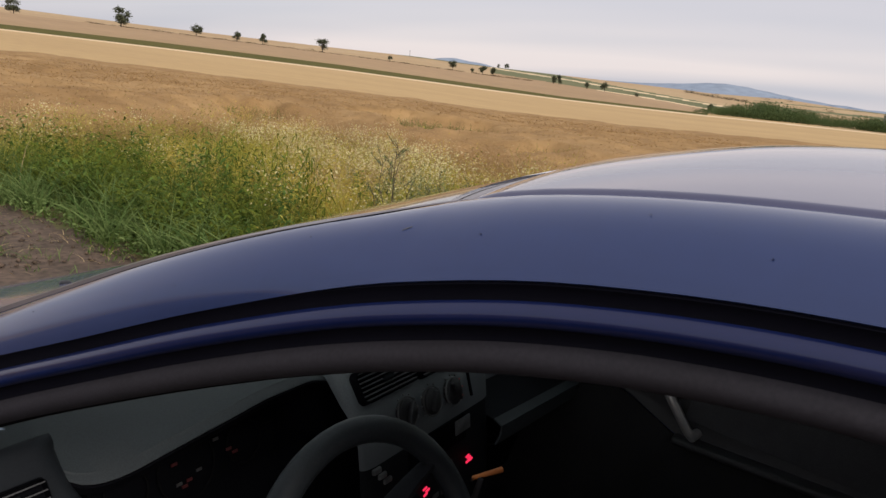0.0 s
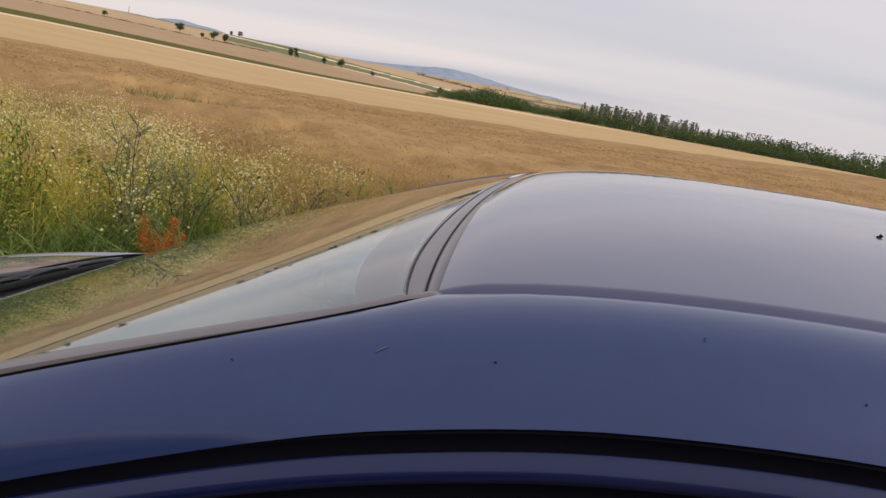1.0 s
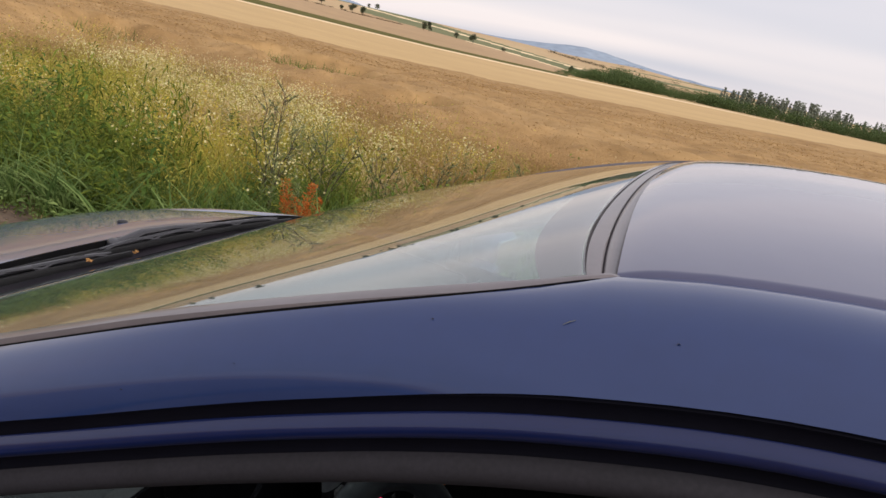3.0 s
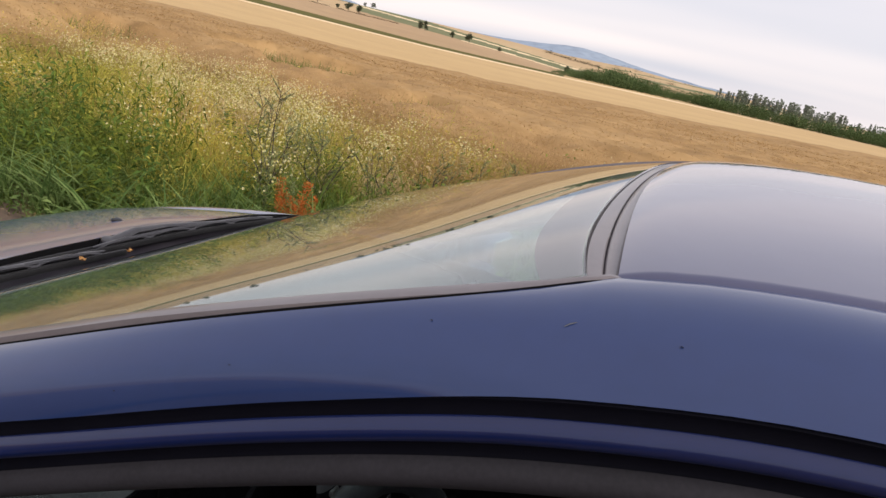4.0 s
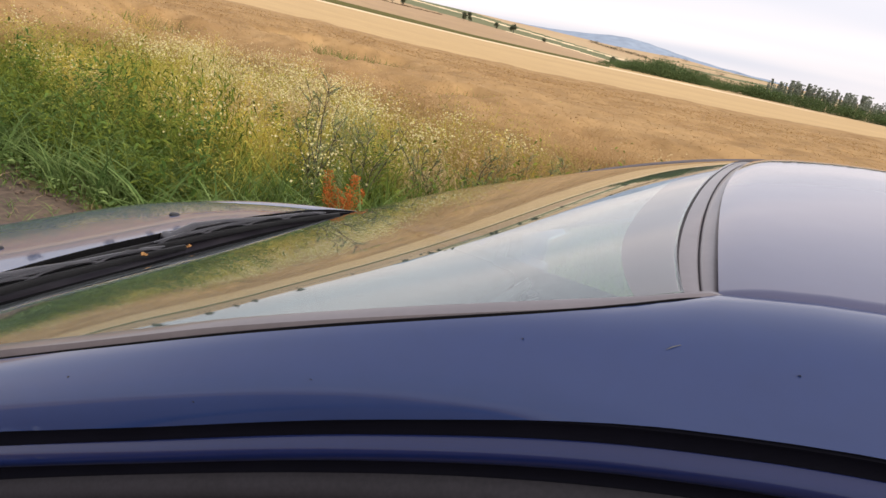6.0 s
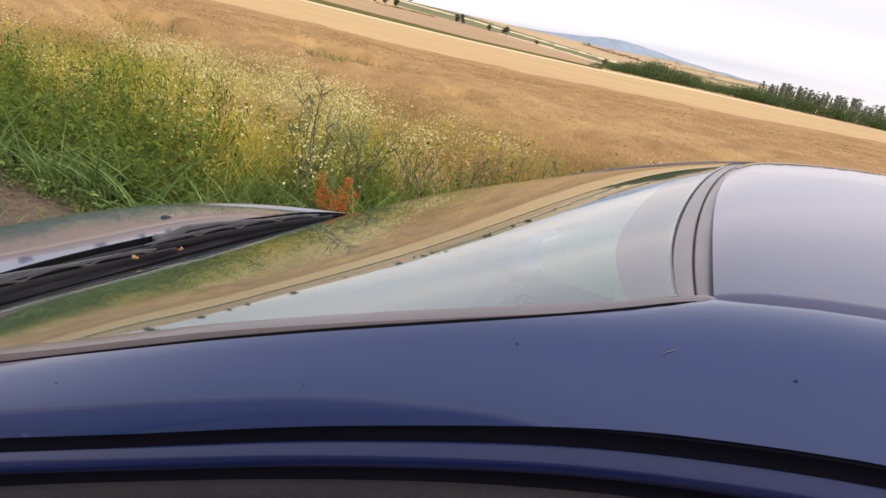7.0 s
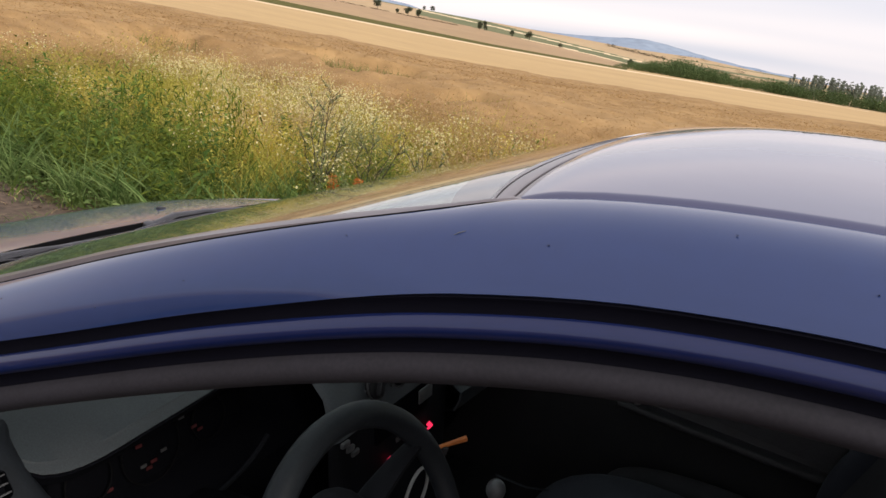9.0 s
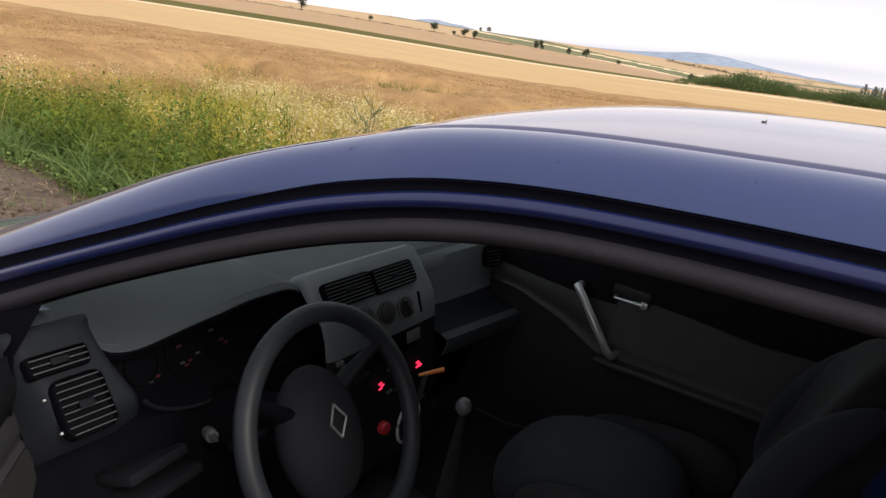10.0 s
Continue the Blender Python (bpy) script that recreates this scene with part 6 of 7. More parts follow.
    x, y = tx[i] + RNG.normal(0, 0.085, len(i)), ty[i] + RNG.normal(0, 0.085, len(i))
    h = RNG.uniform(0.32, 0.72, len(i)) * RNG.uniform(0.75, 1.1, len(tx))[i]
    add_blades("dry_grass", x, y, h, RNG.uniform(0.004, 0.009, len(x)), RNG.uniform(0.2, 1.0, len(x)), DRY, "clumps of pale dry grass", "grass", 5)
    turn = RNG.uniform(0, 2 * np.pi, len(x))
    d = unit(np.stack([np.cos(turn), np.sin(turn), RNG.uniform(-0.2, 1.2, len(x))], -1))
    v, q = leaf_strips(np.stack([x + 0.05 * np.cos(turn), y + 0.05 * np.sin(turn), land_z(x, y) + h * RNG.uniform(0.72, 1.0, len(x))], -1), d, RNG.uniform(0.03, 0.075, len(x)), RNG.uniform(0.007, 0.013, len(x)), 0.9)
    fast_mesh("dry_heads", v, q, np.full(len(q), 4), DRY, "nodding pale seed heads of the dry grass", "grass")
    # lush stand of nettle-like weeds
    tx, ty = scatter(5600, -13, -2.5, 2.0, 9.5)
    az, r = np.degrees(np.arctan2(tx, ty)), np.hypot(tx, ty)
    lush = np.clip((-az - 51.5 - 0.95 * np.clip(r - 4.5, 0, 9) + 4 * patch(tx, ty, 0.9, 54.0)) / 2.5, 0, 1) * np.clip((8.2 + patch(tx, ty, 0.6, 55.0) * 2 - r) / 1.0, 0, 1)
    keep = (ty > edge_y(tx) + 0.30) & (RNG.random(len(tx)) < 0.62 * lush) & (r > 3.0) & (patch(tx, ty, 2.2, 58.0) > RNG.uniform(-0.6, 0.25, len(tx)))
    tx, ty = tx[keep], ty[keep]
    hh = RNG.uniform(0.42, 0.80, len(tx)) * (1 + 0.35 * patch(tx, ty, 0.9, 57.0) + 0.25 * patch(tx, ty, 2.2, 58.0)) * np.clip(0.5 + (ty - edge_y(tx)) * 0.5, 0.5, 1.05) * np.clip(1.28 - 0.065 * np.hypot(tx, ty), 0.6, 1)
    half = RNG.random(len(tx)) < 0.6
    leafy_plants("nettles", tx[half], ty[half], hh[half], 26, 0.085, 0.028, NETTLE, "dark green leafy weeds in a dense stand", 0.15, 0.25, 0.8)
    leafy_plants("feathery_weeds", tx[~half], ty[~half], hh[~half] * 1.04, 34, 0.075, 0.013, WEED_DARK, "green feathery weeds among the leafy ones", 0.12, 0.6, 0.3)
    # tall single stalks with drooping leaves, standing over the dry grass
    tx, ty = scatter(60, -5.0, -3.4, 2.5, 3.7)
    az = np.degrees(np.arctan2(tx, ty))
    keep = (az < -48.5) & (az > -58) & (patch(tx, ty, 1.6, 59.0) > -0.1)
    tx, ty = tx[keep], ty[keep]
    leafy_plants("tall_stalks", tx, ty, RNG.uniform(0.62, 0.92, len(tx)), 30, 0.085, 0.017, WEED_DARK, "tall single green stalks with drooping leaves", 0.3, 0.15, 1.5, 0.25)
    # grey-green sage-like plants and fresh green weeds around the bushes
    tx, ty = scatter(2600, -4.6, 0.4, 2.9, 7.5)
    az, r = np.degrees(np.arctan2(tx, ty)), np.hypot(tx, ty)
    keep = clear_of(tx, ty) & (az > -45) & (r < 6.3 + 2.2 * patch(tx, ty, 0.9, 64.0)) & (r > 3.9) & (patch(tx, ty, 1.4, 65.0) > -0.02)
    tx, ty = tx[keep], ty[keep]
    half = patch(tx, ty, 0.9, 66.0) > 0.0
    leafy_plants("sage_weeds", tx[half], ty[half], RNG.uniform(0.35, 0.66, half.sum()), 34, 0.055, 0.010, BUSH_LEAF, "grey-green sage-like weeds", 0.15, 0.9, 0.1)
    leafy_plants("broad_weeds", tx[~half], ty[~half], RNG.uniform(0.28, 0.52, (~half).sum()), 20, 0.075, 0.022, NETTLE, "fresh green leafy weeds beside the bushes", 0.1, 0.4, 0.6)
    # green weeds in the thin spots of the crop
    x, y = scatter(70000, -13, -2, 8.0, 14.5)
    keep = RNG.random(len(x)) < 0.28 * in_hollow(x, y)
    x, y = x[keep], y[keep]
    add_blades("crop_weeds", x, y, RNG.uniform(0.40, 0.78, len(x)), RNG.uniform(0.012, 0.026, len(x)), RNG.uniform(0.1, 0.7, len(x)), NETTLE, "green weeds growing in thin spots of the crop", "weeds", 2)
    # scattered dry stalks and small tufts on the soil
    tx, ty = scatter(120, -7.5, -1.5, 1.2, 2.0)
    m = 9
    x, y = np.repeat(tx, m) + RNG.normal(0, 0.03, len(tx) * m), np.repeat(ty, m) + RNG.normal(0, 0.03, len(tx) * m)
    add_blades("soil_tufts", x, y, RNG.uniform(0.04, 0.13, len(x)), RNG.uniform(0.003, 0.008, len(x)), RNG.uniform(0.4, 1.6, len(x)), BLADE, "small grass tufts on the bare soil", "grass", 3)
    x, y = scatter(260, -7.5, -1.5, 1.0, 2.0)
    add_blades("straw_bits", x, y, RNG.uniform(0.03, 0.10, len(x)), RNG.uniform(0.003, 0.006, len(x)), RNG.uniform(2.0, 3.0, len(x)), DRY, "bits of dry straw lying on the soil", "straw", 3, z=land_z(x, y) + 0.01)
    # broad leaves low at the edge
    x, y = scatter(9000, -9, 1, 1.8, 2.6)
    keep = y > edge_y(x) - 0.05
    x, y = x[keep], y[keep]
    turn = RNG.uniform(0, 2 * np.pi, len(x))
    d = unit(np.stack([np.cos(turn), np.sin(turn), RNG.uniform(-0.1, 0.7, len(x))], -1))
    v, q = leaf_strips(np.stack([x, y, land_z(x, y) + RNG.uniform(0.01, 0.13, len(x))], -1), d, RNG.uniform(0.02, 0.06, len(x)), RNG.uniform(0.012, 0.026, len(x)), 0.5)
    fast_mesh("low_leaves", v, q, np.full(len(q), 4), BLADE, "low broad green leaves at the track edge", "weeds")


HOLLOWS = ((-8.7, 12.4, 1.5), (-10.2, 12.5, 0.9), (-7.6, 10.6, 0.8), (-4.6, 9.6, 0.6), (-11.2, 9.2, 0.8))


def in_hollow(x, y):
    """1 in the middle of the thin green spots in the crop, 0 outside them."""
    f = np.zeros(len(x))
    for hx, hy, hr in HOLLOWS:
        f = np.maximum(f, np.clip(1.25 - np.hypot(x - hx, y - hy) / hr + 0.5 * patch(x, y, 1.6, 46.0), 0, 1))
    return f


def crop_top(x, y):
    """Height of the closed crop canopy over the ground: wind-laid waves, lower and looser towards its edge."""
    r, az = np.hypot(x, y), np.degrees(np.arctan2(x, y))
    ramp = np.clip((r - crop_edge(az)) / 2.4, 0, 1)
    waves = 0.16 * patch(x, y, 0.35, 40.0) + 0.05 * patch(x, y, 1.1, 41.0) * np.clip(18 / r, 0.4, 1) + 0.06 * patch(x, y, 2.6, 42.0) * np.clip(16 / r, 0.2, 1)
    hollow = 0.5 * in_hollow(x, y)
    return (CROP - 0.06) * (0.45 + 0.55 * ramp) + waves - hollow


def build_crop():
    # canopy of the ripe crop
    rs = np.concatenate([np.linspace(7.3, 20, 80), np.linspace(20.4, 61, 100)])
    az = np.radians(np.arange(-80, 45, 0.4))
    R0, A = np.meshgrid(rs, az, indexing="ij")
    RC = crop_edge(np.degrees(A))
    R = RC + (R0 - 7.3) * (61 - RC) / 53.7
    X, Y = R * np.sin(A), R * np.cos(A)
    top = crop_top(X.ravel(), Y.ravel()).reshape(X.shape)
    Z = land_z(X, Y) + np.where((R0 < 7.35) | (R0 > 60.7), -0.05, top)
    n, m = R.shape
    idx = np.arange(n * m).reshape(n, m)
    q = np.stack([idx[:-1, :-1], idx[:-1, 1:], idx[1:, 1:], idx[1:, :-1]], -1).reshape(-1, 4)
    fast_mesh("crop_canopy", np.stack([X, Y, Z], -1).reshape(-1, 3), q[:, ::-1], np.full(len(q), 4), CROP_TOP, "dense brown ripe crop canopy", "crop")
    # fine soft seed heads all over the canopy
    a = np.radians(RNG.uniform(-72, 22, 330000))
    d = 34 * RNG.random(330000) ** 1.8 - 0.9
    r = crop_edge(np.degrees(a)) + d
    x, y = r * np.sin(a), r * np.cos(a)
    keep = RNG.random(len(x)) < np.clip((33 - d) / 16, 0, 1) * (1 - 0.85 * in_hollow(x, y))
    x, y, r = x[keep], y[keep], r[keep]
    turn = RNG.uniform(0, 2 * np.pi, len(x))
    way = unit(np.stack([np.cos(turn), np.sin(turn), RNG.uniform(0.2, 1.5, len(x))], -1))
    size = RNG.uniform(0.04, 0.10, len(x)) * np.clip(r / 14, 0.8, 1.6)
    v, q = leaf_strips(np.stack([x, y, land_z(x, y) + crop_top(x, y) - RNG.uniform(0.0, 0.05, len(x))], -1), way, size, size * RNG.uniform(0.10, 0.20, len(x)), 0.6)
    fast_mesh("crop_heads", v, q, np.full(len(q), 4), CROP_M, "soft brown seed heads of the ripe crop", "crop")
    # loose feathery tufts where the crop thins out into the weeds
    tx, ty = polar_scatter(900, -70, 0, -2.8, 2.2)
    keep = patch(tx, ty, 0.9, 71.0) + 0.5 * patch(tx, ty, 2.4, 72.0) > np.interp(np.degrees(np.arctan2(tx, ty)), [-60, -45, -36, -26, -10], [0.2, 0.15, 0.0, -0.2, -0.1])
    tx, ty = tx[keep], ty[keep]
    m = 42
    i = np.repeat(np.arange(len(tx)), m)
    x, y = tx[i] + RNG.normal(0, 0.13, len(i)), ty[i] + RNG.normal(0, 0.13, len(i))
    h = RNG.uniform(0.45, 0.78, len(i)) * RNG.uniform(0.7, 1.1, len(tx))[i]
    v, q = blades(x, y, land_z(x, y), h, RNG.uniform(0.003, 0.006, len(x)), RNG.uniform(0.1, 0.6, len(x)), 3)
    turn = RNG.uniform(0, 2 * np.pi, 3 * len(x))
    j = np.repeat(np.arange(len(x)), 3)
    way = unit(np.stack([np.cos(turn), np.sin(turn), RNG.uniform(0.2, 1.4, len(j))], -1))
    hv, hq = leaf_strips(np.stack([x[j] + RNG.normal(0, 0.03, len(j)), y[j] + RNG.normal(0, 0.03, len(j)), land_z(x[j], y[j]) + h[j] * RNG.uniform(0.55, 0.98, len(j))], -1), way, RNG.uniform(0.03, 0.06, len(j)), 0.007, 0.7)
    fast_mesh("crop_tufts", np.concatenate([v, hv]), np.concatenate([q, hq + len(v)]), np.full(len(q) + len(hq), 4), CROP_M, "loose brown tufts of the crop among the weeds", "crop")


CROP_TOP = material("crop_canopy_brown", (0.300, 0.184, 0.080), 0.9, 0, (0.415, 0.270, 0.125), 0.6, 2.2, 0.3, bump=0.4, bump_scale=9, spec=0.08)


def limb(bm, a, b, r0, r1, sides=5):
    tube(bm, [a, a.lerp(b, 0.5) + Vector((random.uniform(-1, 1), random.uniform(-1, 1), 0)) * (b - a).length * 0.05, b], [r0, (r0 + r1) / 2, r1], sides)


def build_bush(at, height, spread, stems, label, leaf_n, leaf_m=None, seed=1):
    rnd = random.Random(seed)
    bush = empty("bush", label, "bush", "roadside bushes")
    bush.location = at
    bm = bmesh.new()
    roots, ways = [], []
    for k in range(stems):
        a = 6.28 * (k + rnd.uniform(-0.4, 0.4)) / stems
        d = spread * rnd.uniform(0.25, 1)
        top = Vector((d * math.cos(a), d * math.sin(a), height * rnd.uniform(0.6, 1)))
        foot = Vector((0.025 * math.cos(a), 0.025 * math.sin(a), -0.03))
        line = [foot]
        for j in range(1, 7):
            t = j / 6
            line.append(Vector((foot.x + (top.x - foot.x) * t ** 1.25 + rnd.gauss(0, 0.020), foot.y + (top.y - foot.y) * t ** 1.25 + rnd.gauss(0, 0.020), top.z * t)))
        tube(bm, line, [0.0062, 0.0054, 0.0045, 0.0037, 0.0029, 0.0021, 0.0011], 5)
        for j in range(10):
            t = rnd.uniform(0.22, 0.98) * 6
            i = min(int(t), 5)
            s = line[i].lerp(line[i + 1], t - i)
            b = a + rnd.gauss(0, 1.3)
            reach = height * rnd.uniform(0.07, 0.26) * (1.15 - t / 8)
            e = s + Vector((math.cos(b) * 0.7, math.sin(b) * 0.7, rnd.uniform(0.35, 0.95))) * reach
            tube(bm, [s, s.lerp(e, 0.5) + Vector((0, 0, -0.006)), e], [0.0024, 0.0018, 0.0008], 4)
            for _ in range(leaf_n):
                f = rnd.uniform(0.15, 1.05)
                c = b + rnd.gauss(0, 1.2)
                roots.append(list(s.lerp(e, f)))
                ways.append((math.cos(c), math.sin(c), rnd.uniform(0.0, 1.4)))
    part("woody_frame", bm, STEM, bush, "dark bare twiggy stems")
    n = len(roots)
    size = RNG.uniform(0.014, 0.034, n)
    v, q = leaf_strips(np.array(roots), unit(np.array(ways)), size, size * 0.32, 0.2)
    fast_mesh("leaves", v, q, np.full(len(q), 4), leaf_m or BUSH_LEAF, "sparse small leaves", "", "", bush)
    return bush


def build_dock(at, seed):
    """A dried dock: upright rust-red seed spikes from one root, with a few withered leaves at the foot."""
    rnd = random.Random(seed)
    dock = empty("dock_weed", "rust-red dried dock weed beside the track", "weed")
    dock.location = at
    bm = bmesh.new()
    roots, ways = [], []
    for k in range(9):
        a, h = 6.28 * k / 9 + rnd.uniform(-0.3, 0.3), rnd.uniform(0.30, 0.47)
        lean = rnd.uniform(0.05, 0.19)
        line = [Vector((lean * math.cos(a) * t, lean * math.sin(a) * t, h * t - 0.02)) for t in (0, 0.35, 0.7, 1.0)]
        tube(bm, line, [0.004, 0.0035, 0.0025, 0.001], 5)
        for j in range(230):
            t = rnd.uniform(0.22, 1.03)
            w = 0.034 * math.sin(math.pi * min(1, (t - 0.15) / 0.9)) + 0.004
            c = rnd.uniform(0, 6.28)
            q = rnd.random() ** 0.5 * w
            roots.append((lean * math.cos(a) * t + q * math.cos(c), lean * math.sin(a) * t + q * math.sin(c), h * t))
            ways.append((math.cos(c), math.sin(c), rnd.uniform(0.0, 1.5)))
    part("stems", bm, RUST, dock)
    n = len(roots)
    size = RNG.uniform(0.012, 0.024, n)
    v, q = leaf_strips(np.array(roots), unit(np.array(ways)), size, size * 0.6, 0.2)
    fast_mesh("seed_spike", v, q, np.full(len(q), 4), RUST, "dense rust-red seeds along the spikes", "", "", dock)


def ground_at(x, y):
    return float(land_z(x, y))


def build_tree(at, height, seed, wide=1.0, trunk=0.3):
    rnd = random.Random(seed)
    tree = empty("tree", "lone dark green field tree on the hillside" if height > 6 else "small dark green field tree on the hillside", "tree", "field trees")
    tree.location = at
    bm = bmesh.new()
    H = height
    tube(bm, [Vector((0, 0, -0.3)), Vector((0.02 * H, 0, H * trunk)), Vector((0, 0.02 * H, H * 0.7))], [0.035 * H, 0.026 * H, 0.010 * H], 7)
    clumps = []
    for k in range(9):
        a = rnd.uniform(0, 6.28)
        d = 0.38 * H * wide * rnd.uniform(0.4, 1)
        e = Vector((d * math.cos(a), d * math.sin(a), H * rnd.uniform(trunk + 0.12, 0.88)))
        limb(bm, Vector((0, 0, H * rnd.uniform(trunk * 0.8, 0.5))), e, 0.014 * H, 0.005 * H)
        clumps.append(e)
    clumps.append(Vector((0, 0, H * 0.85)))
    part("trunk", bm, BARK, tree, "tapered brown trunk and limbs")
    P = []
    for c in clumps:
        for _ in range(130):
            P.append(c + Vector((rnd.gauss(0, 0.095 * H * wide), rnd.gauss(0, 0.095 * H * wide), rnd.gauss(0, 0.080 * H))))
    P = np.array([list(p) for p in P])
    v, q = cards(P[:, 0], P[:, 1], P[:, 2], RNG.uniform(0.025, 0.055, len(P)) * H, 0.75)
    fast_mesh("crown", v, q, np.full(len(q), 4), TREE_LEAF, "uneven leafy crown", "", "", tree)


def polar(az, r):
    return r * math.sin(radians(az)), r * math.cos(radians(az))


def build_far_trees():
    for k, (az, r, h, w, trunk) in enumerate(((-64.4, 700, 12.0, 1.0, 0.15), (-57.8, 700, 16.5, 1.0, 0.16), (-52.7, 700, 10.5, 1.05, 0.2), (-49.8, 700, 9.0, 1.0, 0.16), (-47.9, 700, 10.0, 0.9, 0.22), (-43.35, 700, 12.2, 1.15, 0.2), (-38.03, 700, 5.5, 0.8, 0.35), (-33.0, 700, 9.2, 0.95, 0.34), (-31.48, 695, 4.8, 0.9, 0.3), (-30.6, 695, 8.6, 0.9, 0.28), (-29.75, 695, 8.2, 0.8, 0.25),
                                              (-29.38, 1090, 5.4, 1.4, 0.1), (-28.7, 1090, 7.4, 1.3, 0.2), (-24.9, 700, 8.0, 0.7, 0.08), (-24.5, 705, 8.8, 0.7, 0.1), (-22.3, 700, 6.0, 0.9, 0.1), (-20.9, 700, 8.9, 1.2, 0.08), (-18.42, 700, 4.5, 1.1, 0.08), (-12.9, 470, 4.6, 0.9, 0.15))):
        x, y = polar(az, r)
        build_tree((x, y, ground_at(x, y) - 0.1), h, 100 + k, w, trunk)
    x, y = polar(-36.5, 1060)
    pole = empty("utility_pole", "thin grey wooden pole on the far ridge", "pole")
    pole.location = (x, y, ground_at(x, y))
    bm = bmesh.new()
    tube(bm, [Vector((0, 0, -0.5)), Vector((0, 0, 9.0))], [0.30, 0.22], 8)
    part("post", bm, BARK, pole)
    bm = bmesh.new()
    box(bm, (0, 0, 8.2), (1.8, 0.22, 0.22), (0, 0, 0.6), 0.02)
    part("cross_arm", bm, BARK, pole)


def foliage(name, rows, mat, label, category, mid=0.58, leaf=1.0):
    """Clumped far foliage from rows of (x, y, z, height, half width, leaf count)."""
    V = []
    for x, y, z, h, w, n in rows:
        c = RNG.normal(size=(5, 3)) * np.array([w * 0.5, w * 0.5, h * 0.22]) + np.array([0, 0, h * mid])
        k = RNG.integers(0, 5, n)
        p = c[k] + RNG.normal(size=(n, 3)) * np.array([w * 0.36, w * 0.36, h * 0.16])
        p[:, 2] = np.clip(p[:, 2], 0.0, h)
        p += np.array([x, y, z])
        v, q = cards(p[:, 0], p[:, 1], p[:, 2], RNG.uniform(0.03, 0.065, n) * h * 0.9 * leaf, 0.7)
        V.append(v)
    v = np.concatenate(V)
    q = np.arange(len(v)).reshape(-1, 4)
    fast_mesh(name, v, q, np.full(len(q), 4), mat, label, category)


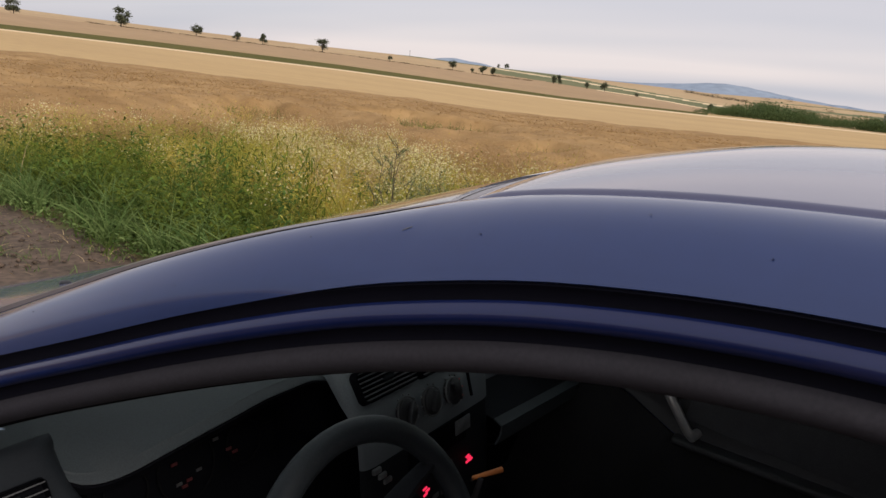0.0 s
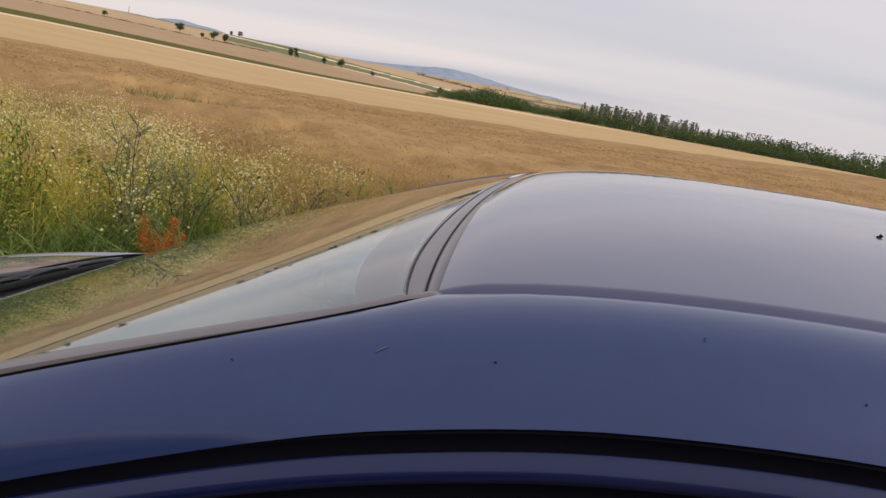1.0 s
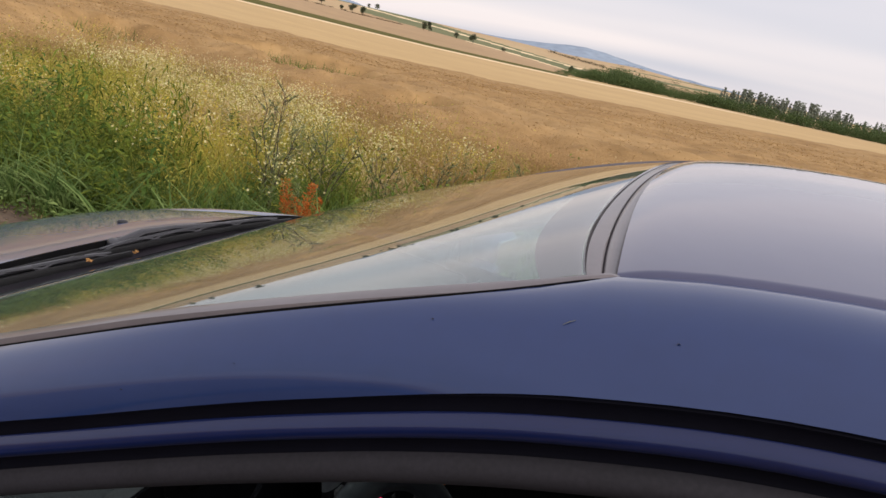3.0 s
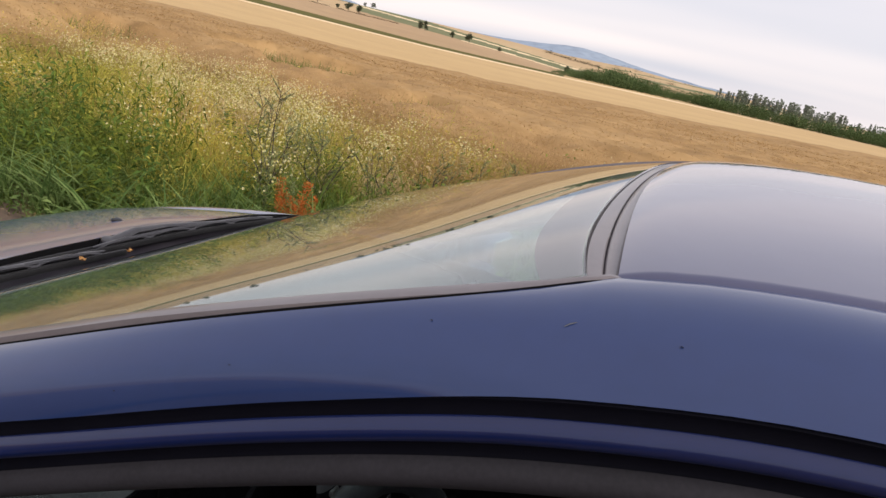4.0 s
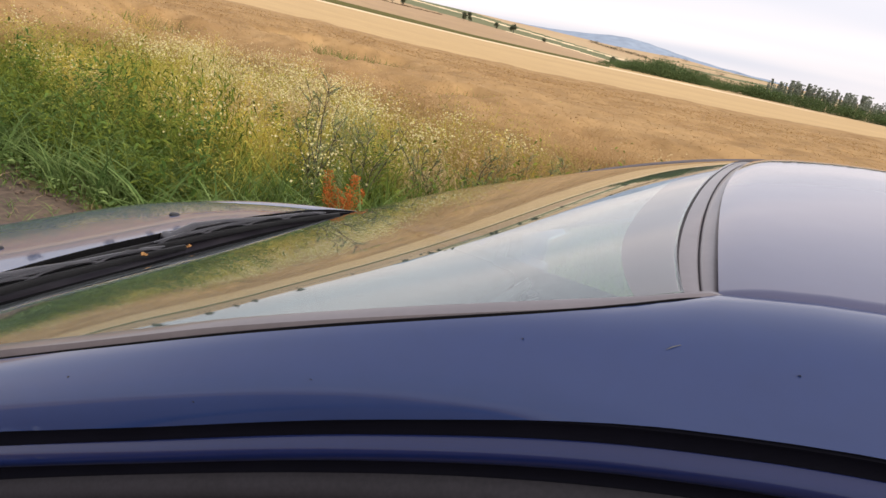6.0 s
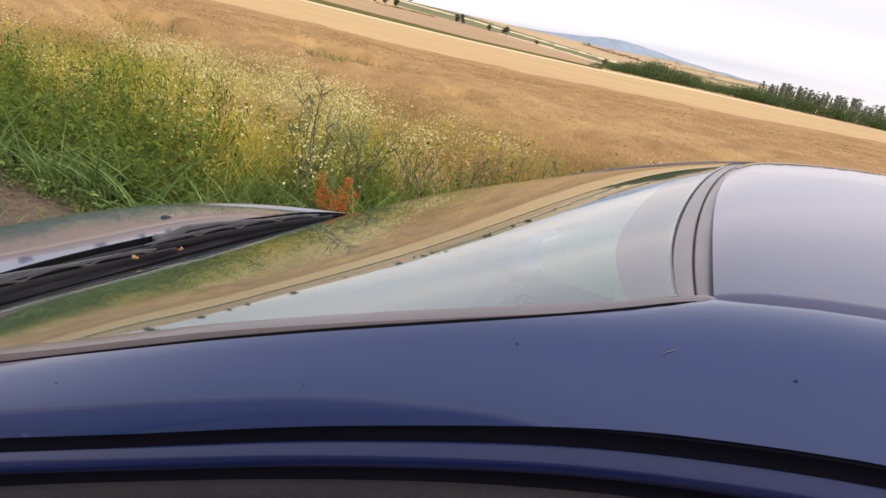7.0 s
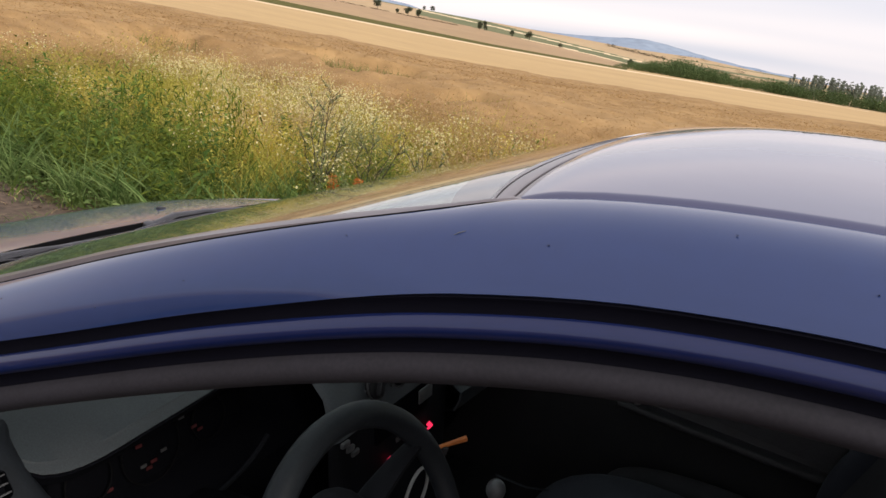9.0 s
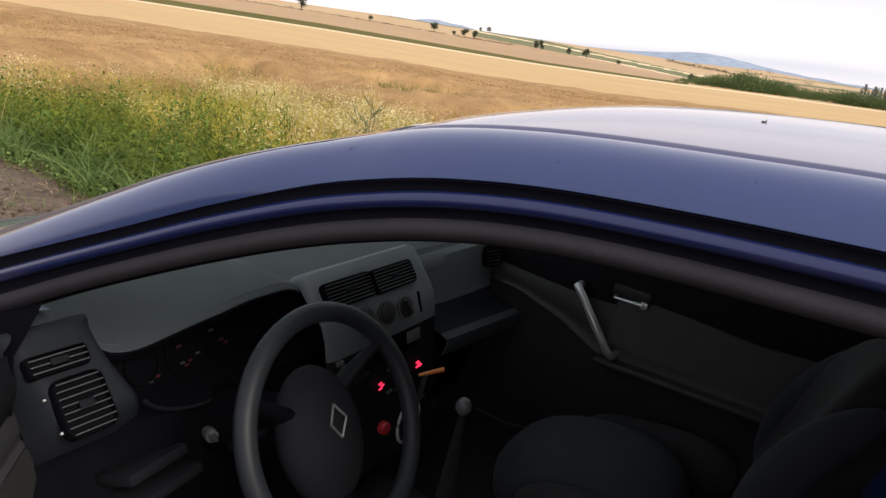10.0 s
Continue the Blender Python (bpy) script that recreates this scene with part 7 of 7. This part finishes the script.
def build_woods():
    rows = []
    for k in range(250):  # rounded shrubs along the wet ground
        az = -14.0 + 13.5 * RNG.random()
        r = 372 + 60 * RNG.random()
        x, y = polar(az, r)
        h = np.interp(az, [-14, -11.8, -10.5, -8.9, -7.5, -6.1, -4.2, -2.6, 0], [1.6, 4.6, 6.6, 8.6, 8.0, 5.4, 4.8, 5.4, 5.6]) * (1.1 - 0.5 * RNG.random() ** 2)
        rows.append((x, y, ground_at(x, y) - 0.2, h, h * 0.75, 300))
    for k in range(330):
        az = -3 + 42 * RNG.random()
        r = 366 + 14 * RNG.random()
        x, y = polar(az, r)
        h = RNG.uniform(4.4, 7.0)
        rows.append((x, y, ground_at(x, y) - 0.2, h, h * 0.75, 260))
    for k in range(190):  # broad crowns beyond the poplars
        az = 7.0 + 32 * RNG.random() ** 1.15
        r = 385 + 30 * RNG.random()
        x, y = polar(az, r)
        h = RNG.uniform(6.5, 10.5) * np.interp(az, [7, 9, 13], [0.7, 0.9, 1.0])
        rows.append((x, y, ground_at(x, y) - 0.2, h, h * 0.42, 260))
    foliage("shrub_belt", rows, SHRUB_LEAF, "belt of green shrubs at the field edge", "shrubs", 0.40)
    rows, stems = [], bmesh.new()
    for k in range(150):
        az = -1.6 + (9.2 if k < 105 else 26) * RNG.random()
        r = 384 + 34 * RNG.random()
        x, y = polar(az, r)
        h = 11.2 * RNG.uniform(0.74, 1.03) * np.interp(az, [-1.6, 0, 5.5, 7.2, 8.6, 12, 20], [0.92, 1.03, 1.0, 0.9, 0.8, 0.95, 1.0])
        z = ground_at(x, y) - 0.2
        rows.append((x, y, z, h, h * RNG.uniform(0.045, 0.085), 130))
        tube(stems, [Vector((x, y, z)), Vector((x, y, z + h * 0.85))], [0.16, 0.05], 5)
    foliage("poplar_wood", rows, WOOD_LEAF, "row of tall slender trees, distance haze in their grey-green", "woods", 0.60)
    tagged(part("poplar_trunks", stems, BARK, None), "slender grey trunks of the tree row", "woods", kind="stuff")
    rows = []
    for k in range(64):  # hedge line on the slope
        az = -14.9 + 4.6 * k / 64
        r = 1010 - 2 * k
        x, y = polar(az, r)
        h = RNG.uniform(1.6, 3.6) * (1.9 if k % 13 == 5 else 1.0)
        rows.append((x, y, ground_at(x, y) - 0.3, h, h * 0.8, 260))
    for k in range(26):  # scattered trees of the low hill behind the shrubs
        az = -9.5 + 8.5 * RNG.random()
        r = 760 + 330 * RNG.random()
        x, y = polar(az, r)
        h = RNG.uniform(2.0, 5.0)
        rows.append((x, y, ground_at(x, y) - 0.3, h, h * 1.2, 160))
    foliage("hedgerow", rows, HEDGE, "dark hedgerows and small trees across the slopes", "hedge")
    rows = []
    for k in range(620):
        az = -60 + 33.5 * RNG.random()
        if noise.noise((az * 0.9, 7.0, 0)) < -0.36 + 0.012 * (az + 45):
            continue
        x, y = polar(az, 702 + 3 * RNG.random())
        h = RNG.uniform(0.5, 1.3) * (1.9 if RNG.random() < 0.06 else 1.0)
        rows.append((x, y, ground_at(x, y) - 0.2, h, h * 2.4, 70))
    foliage("field_margin", rows, MARGIN, "low brown scrub along the field margin", "scrub", leaf=2.5)


build_verge()
build_crop()
build_bush((*SHRUBS[0], 0.0), 1.10, 0.30, 7, "twiggy dark-stemmed bush by the track", 15, seed=3)
build_bush((*SHRUBS[1], 0.0), 0.92, 0.34, 5, "twiggy bush with sparse blue-green leaves", 14, seed=6)
build_bush((*SHRUBS[2], 0.0), 0.80, 0.30, 6, "low twiggy bush with sparse blue-green leaves", 16, seed=4)
build_bush((*SHRUBS[3], 0.0), 0.78, 0.28, 6, "low twiggy bush with sparse blue-green leaves", 16, seed=5)
build_bush((*SHRUBS[4], 0.0), 0.72, 0.30, 6, "low airy bush with small grey-green leaves", 18, seed=9)
build_bush((*SHRUBS[5], 0.0), 0.70, 0.26, 6, "low airy bush with small grey-green leaves", 18, seed=12)
build_dock(DOCK, 8)
build_far_trees()
build_woods()


def build_clods():
    """Loose clods and small stones lying on the track."""
    x, y = scatter(1500, -7.5, -0.9, 0.95, 2.15)
    keep = (y < edge_y(x) + 0.1) & (patch(x, y, 1.2, 81.0) > -0.15)
    x, y = x[keep], y[keep]
    size = 0.006 + 0.026 * RNG.random(len(x)) ** 3
    base = np.array([(1, 0, 0), (0, 1, 0), (-1, 0, 0), (0, -1, 0), (0, 0, 0.8), (0, 0, -0.6)], float)
    faces = np.array([(0, 1, 4), (1, 2, 4), (2, 3, 4), (3, 0, 4), (1, 0, 5), (2, 1, 5), (3, 2, 5), (0, 3, 5)])
    v = (base[None] * RNG.uniform(0.6, 1.3, (len(x), 6, 1))) * size[:, None, None] + np.stack([x, y, land_z(x, y) + size * 0.2], -1)[:, None]
    f = (np.arange(len(x)) * 6)[:, None, None] + faces[None]
    fast_mesh("soil_clods", v.reshape(-1, 3), f.reshape(-1, 3), np.full(len(x) * 8, 3), SOIL, "loose brown clods on the dirt track", "soil")


build_clods()
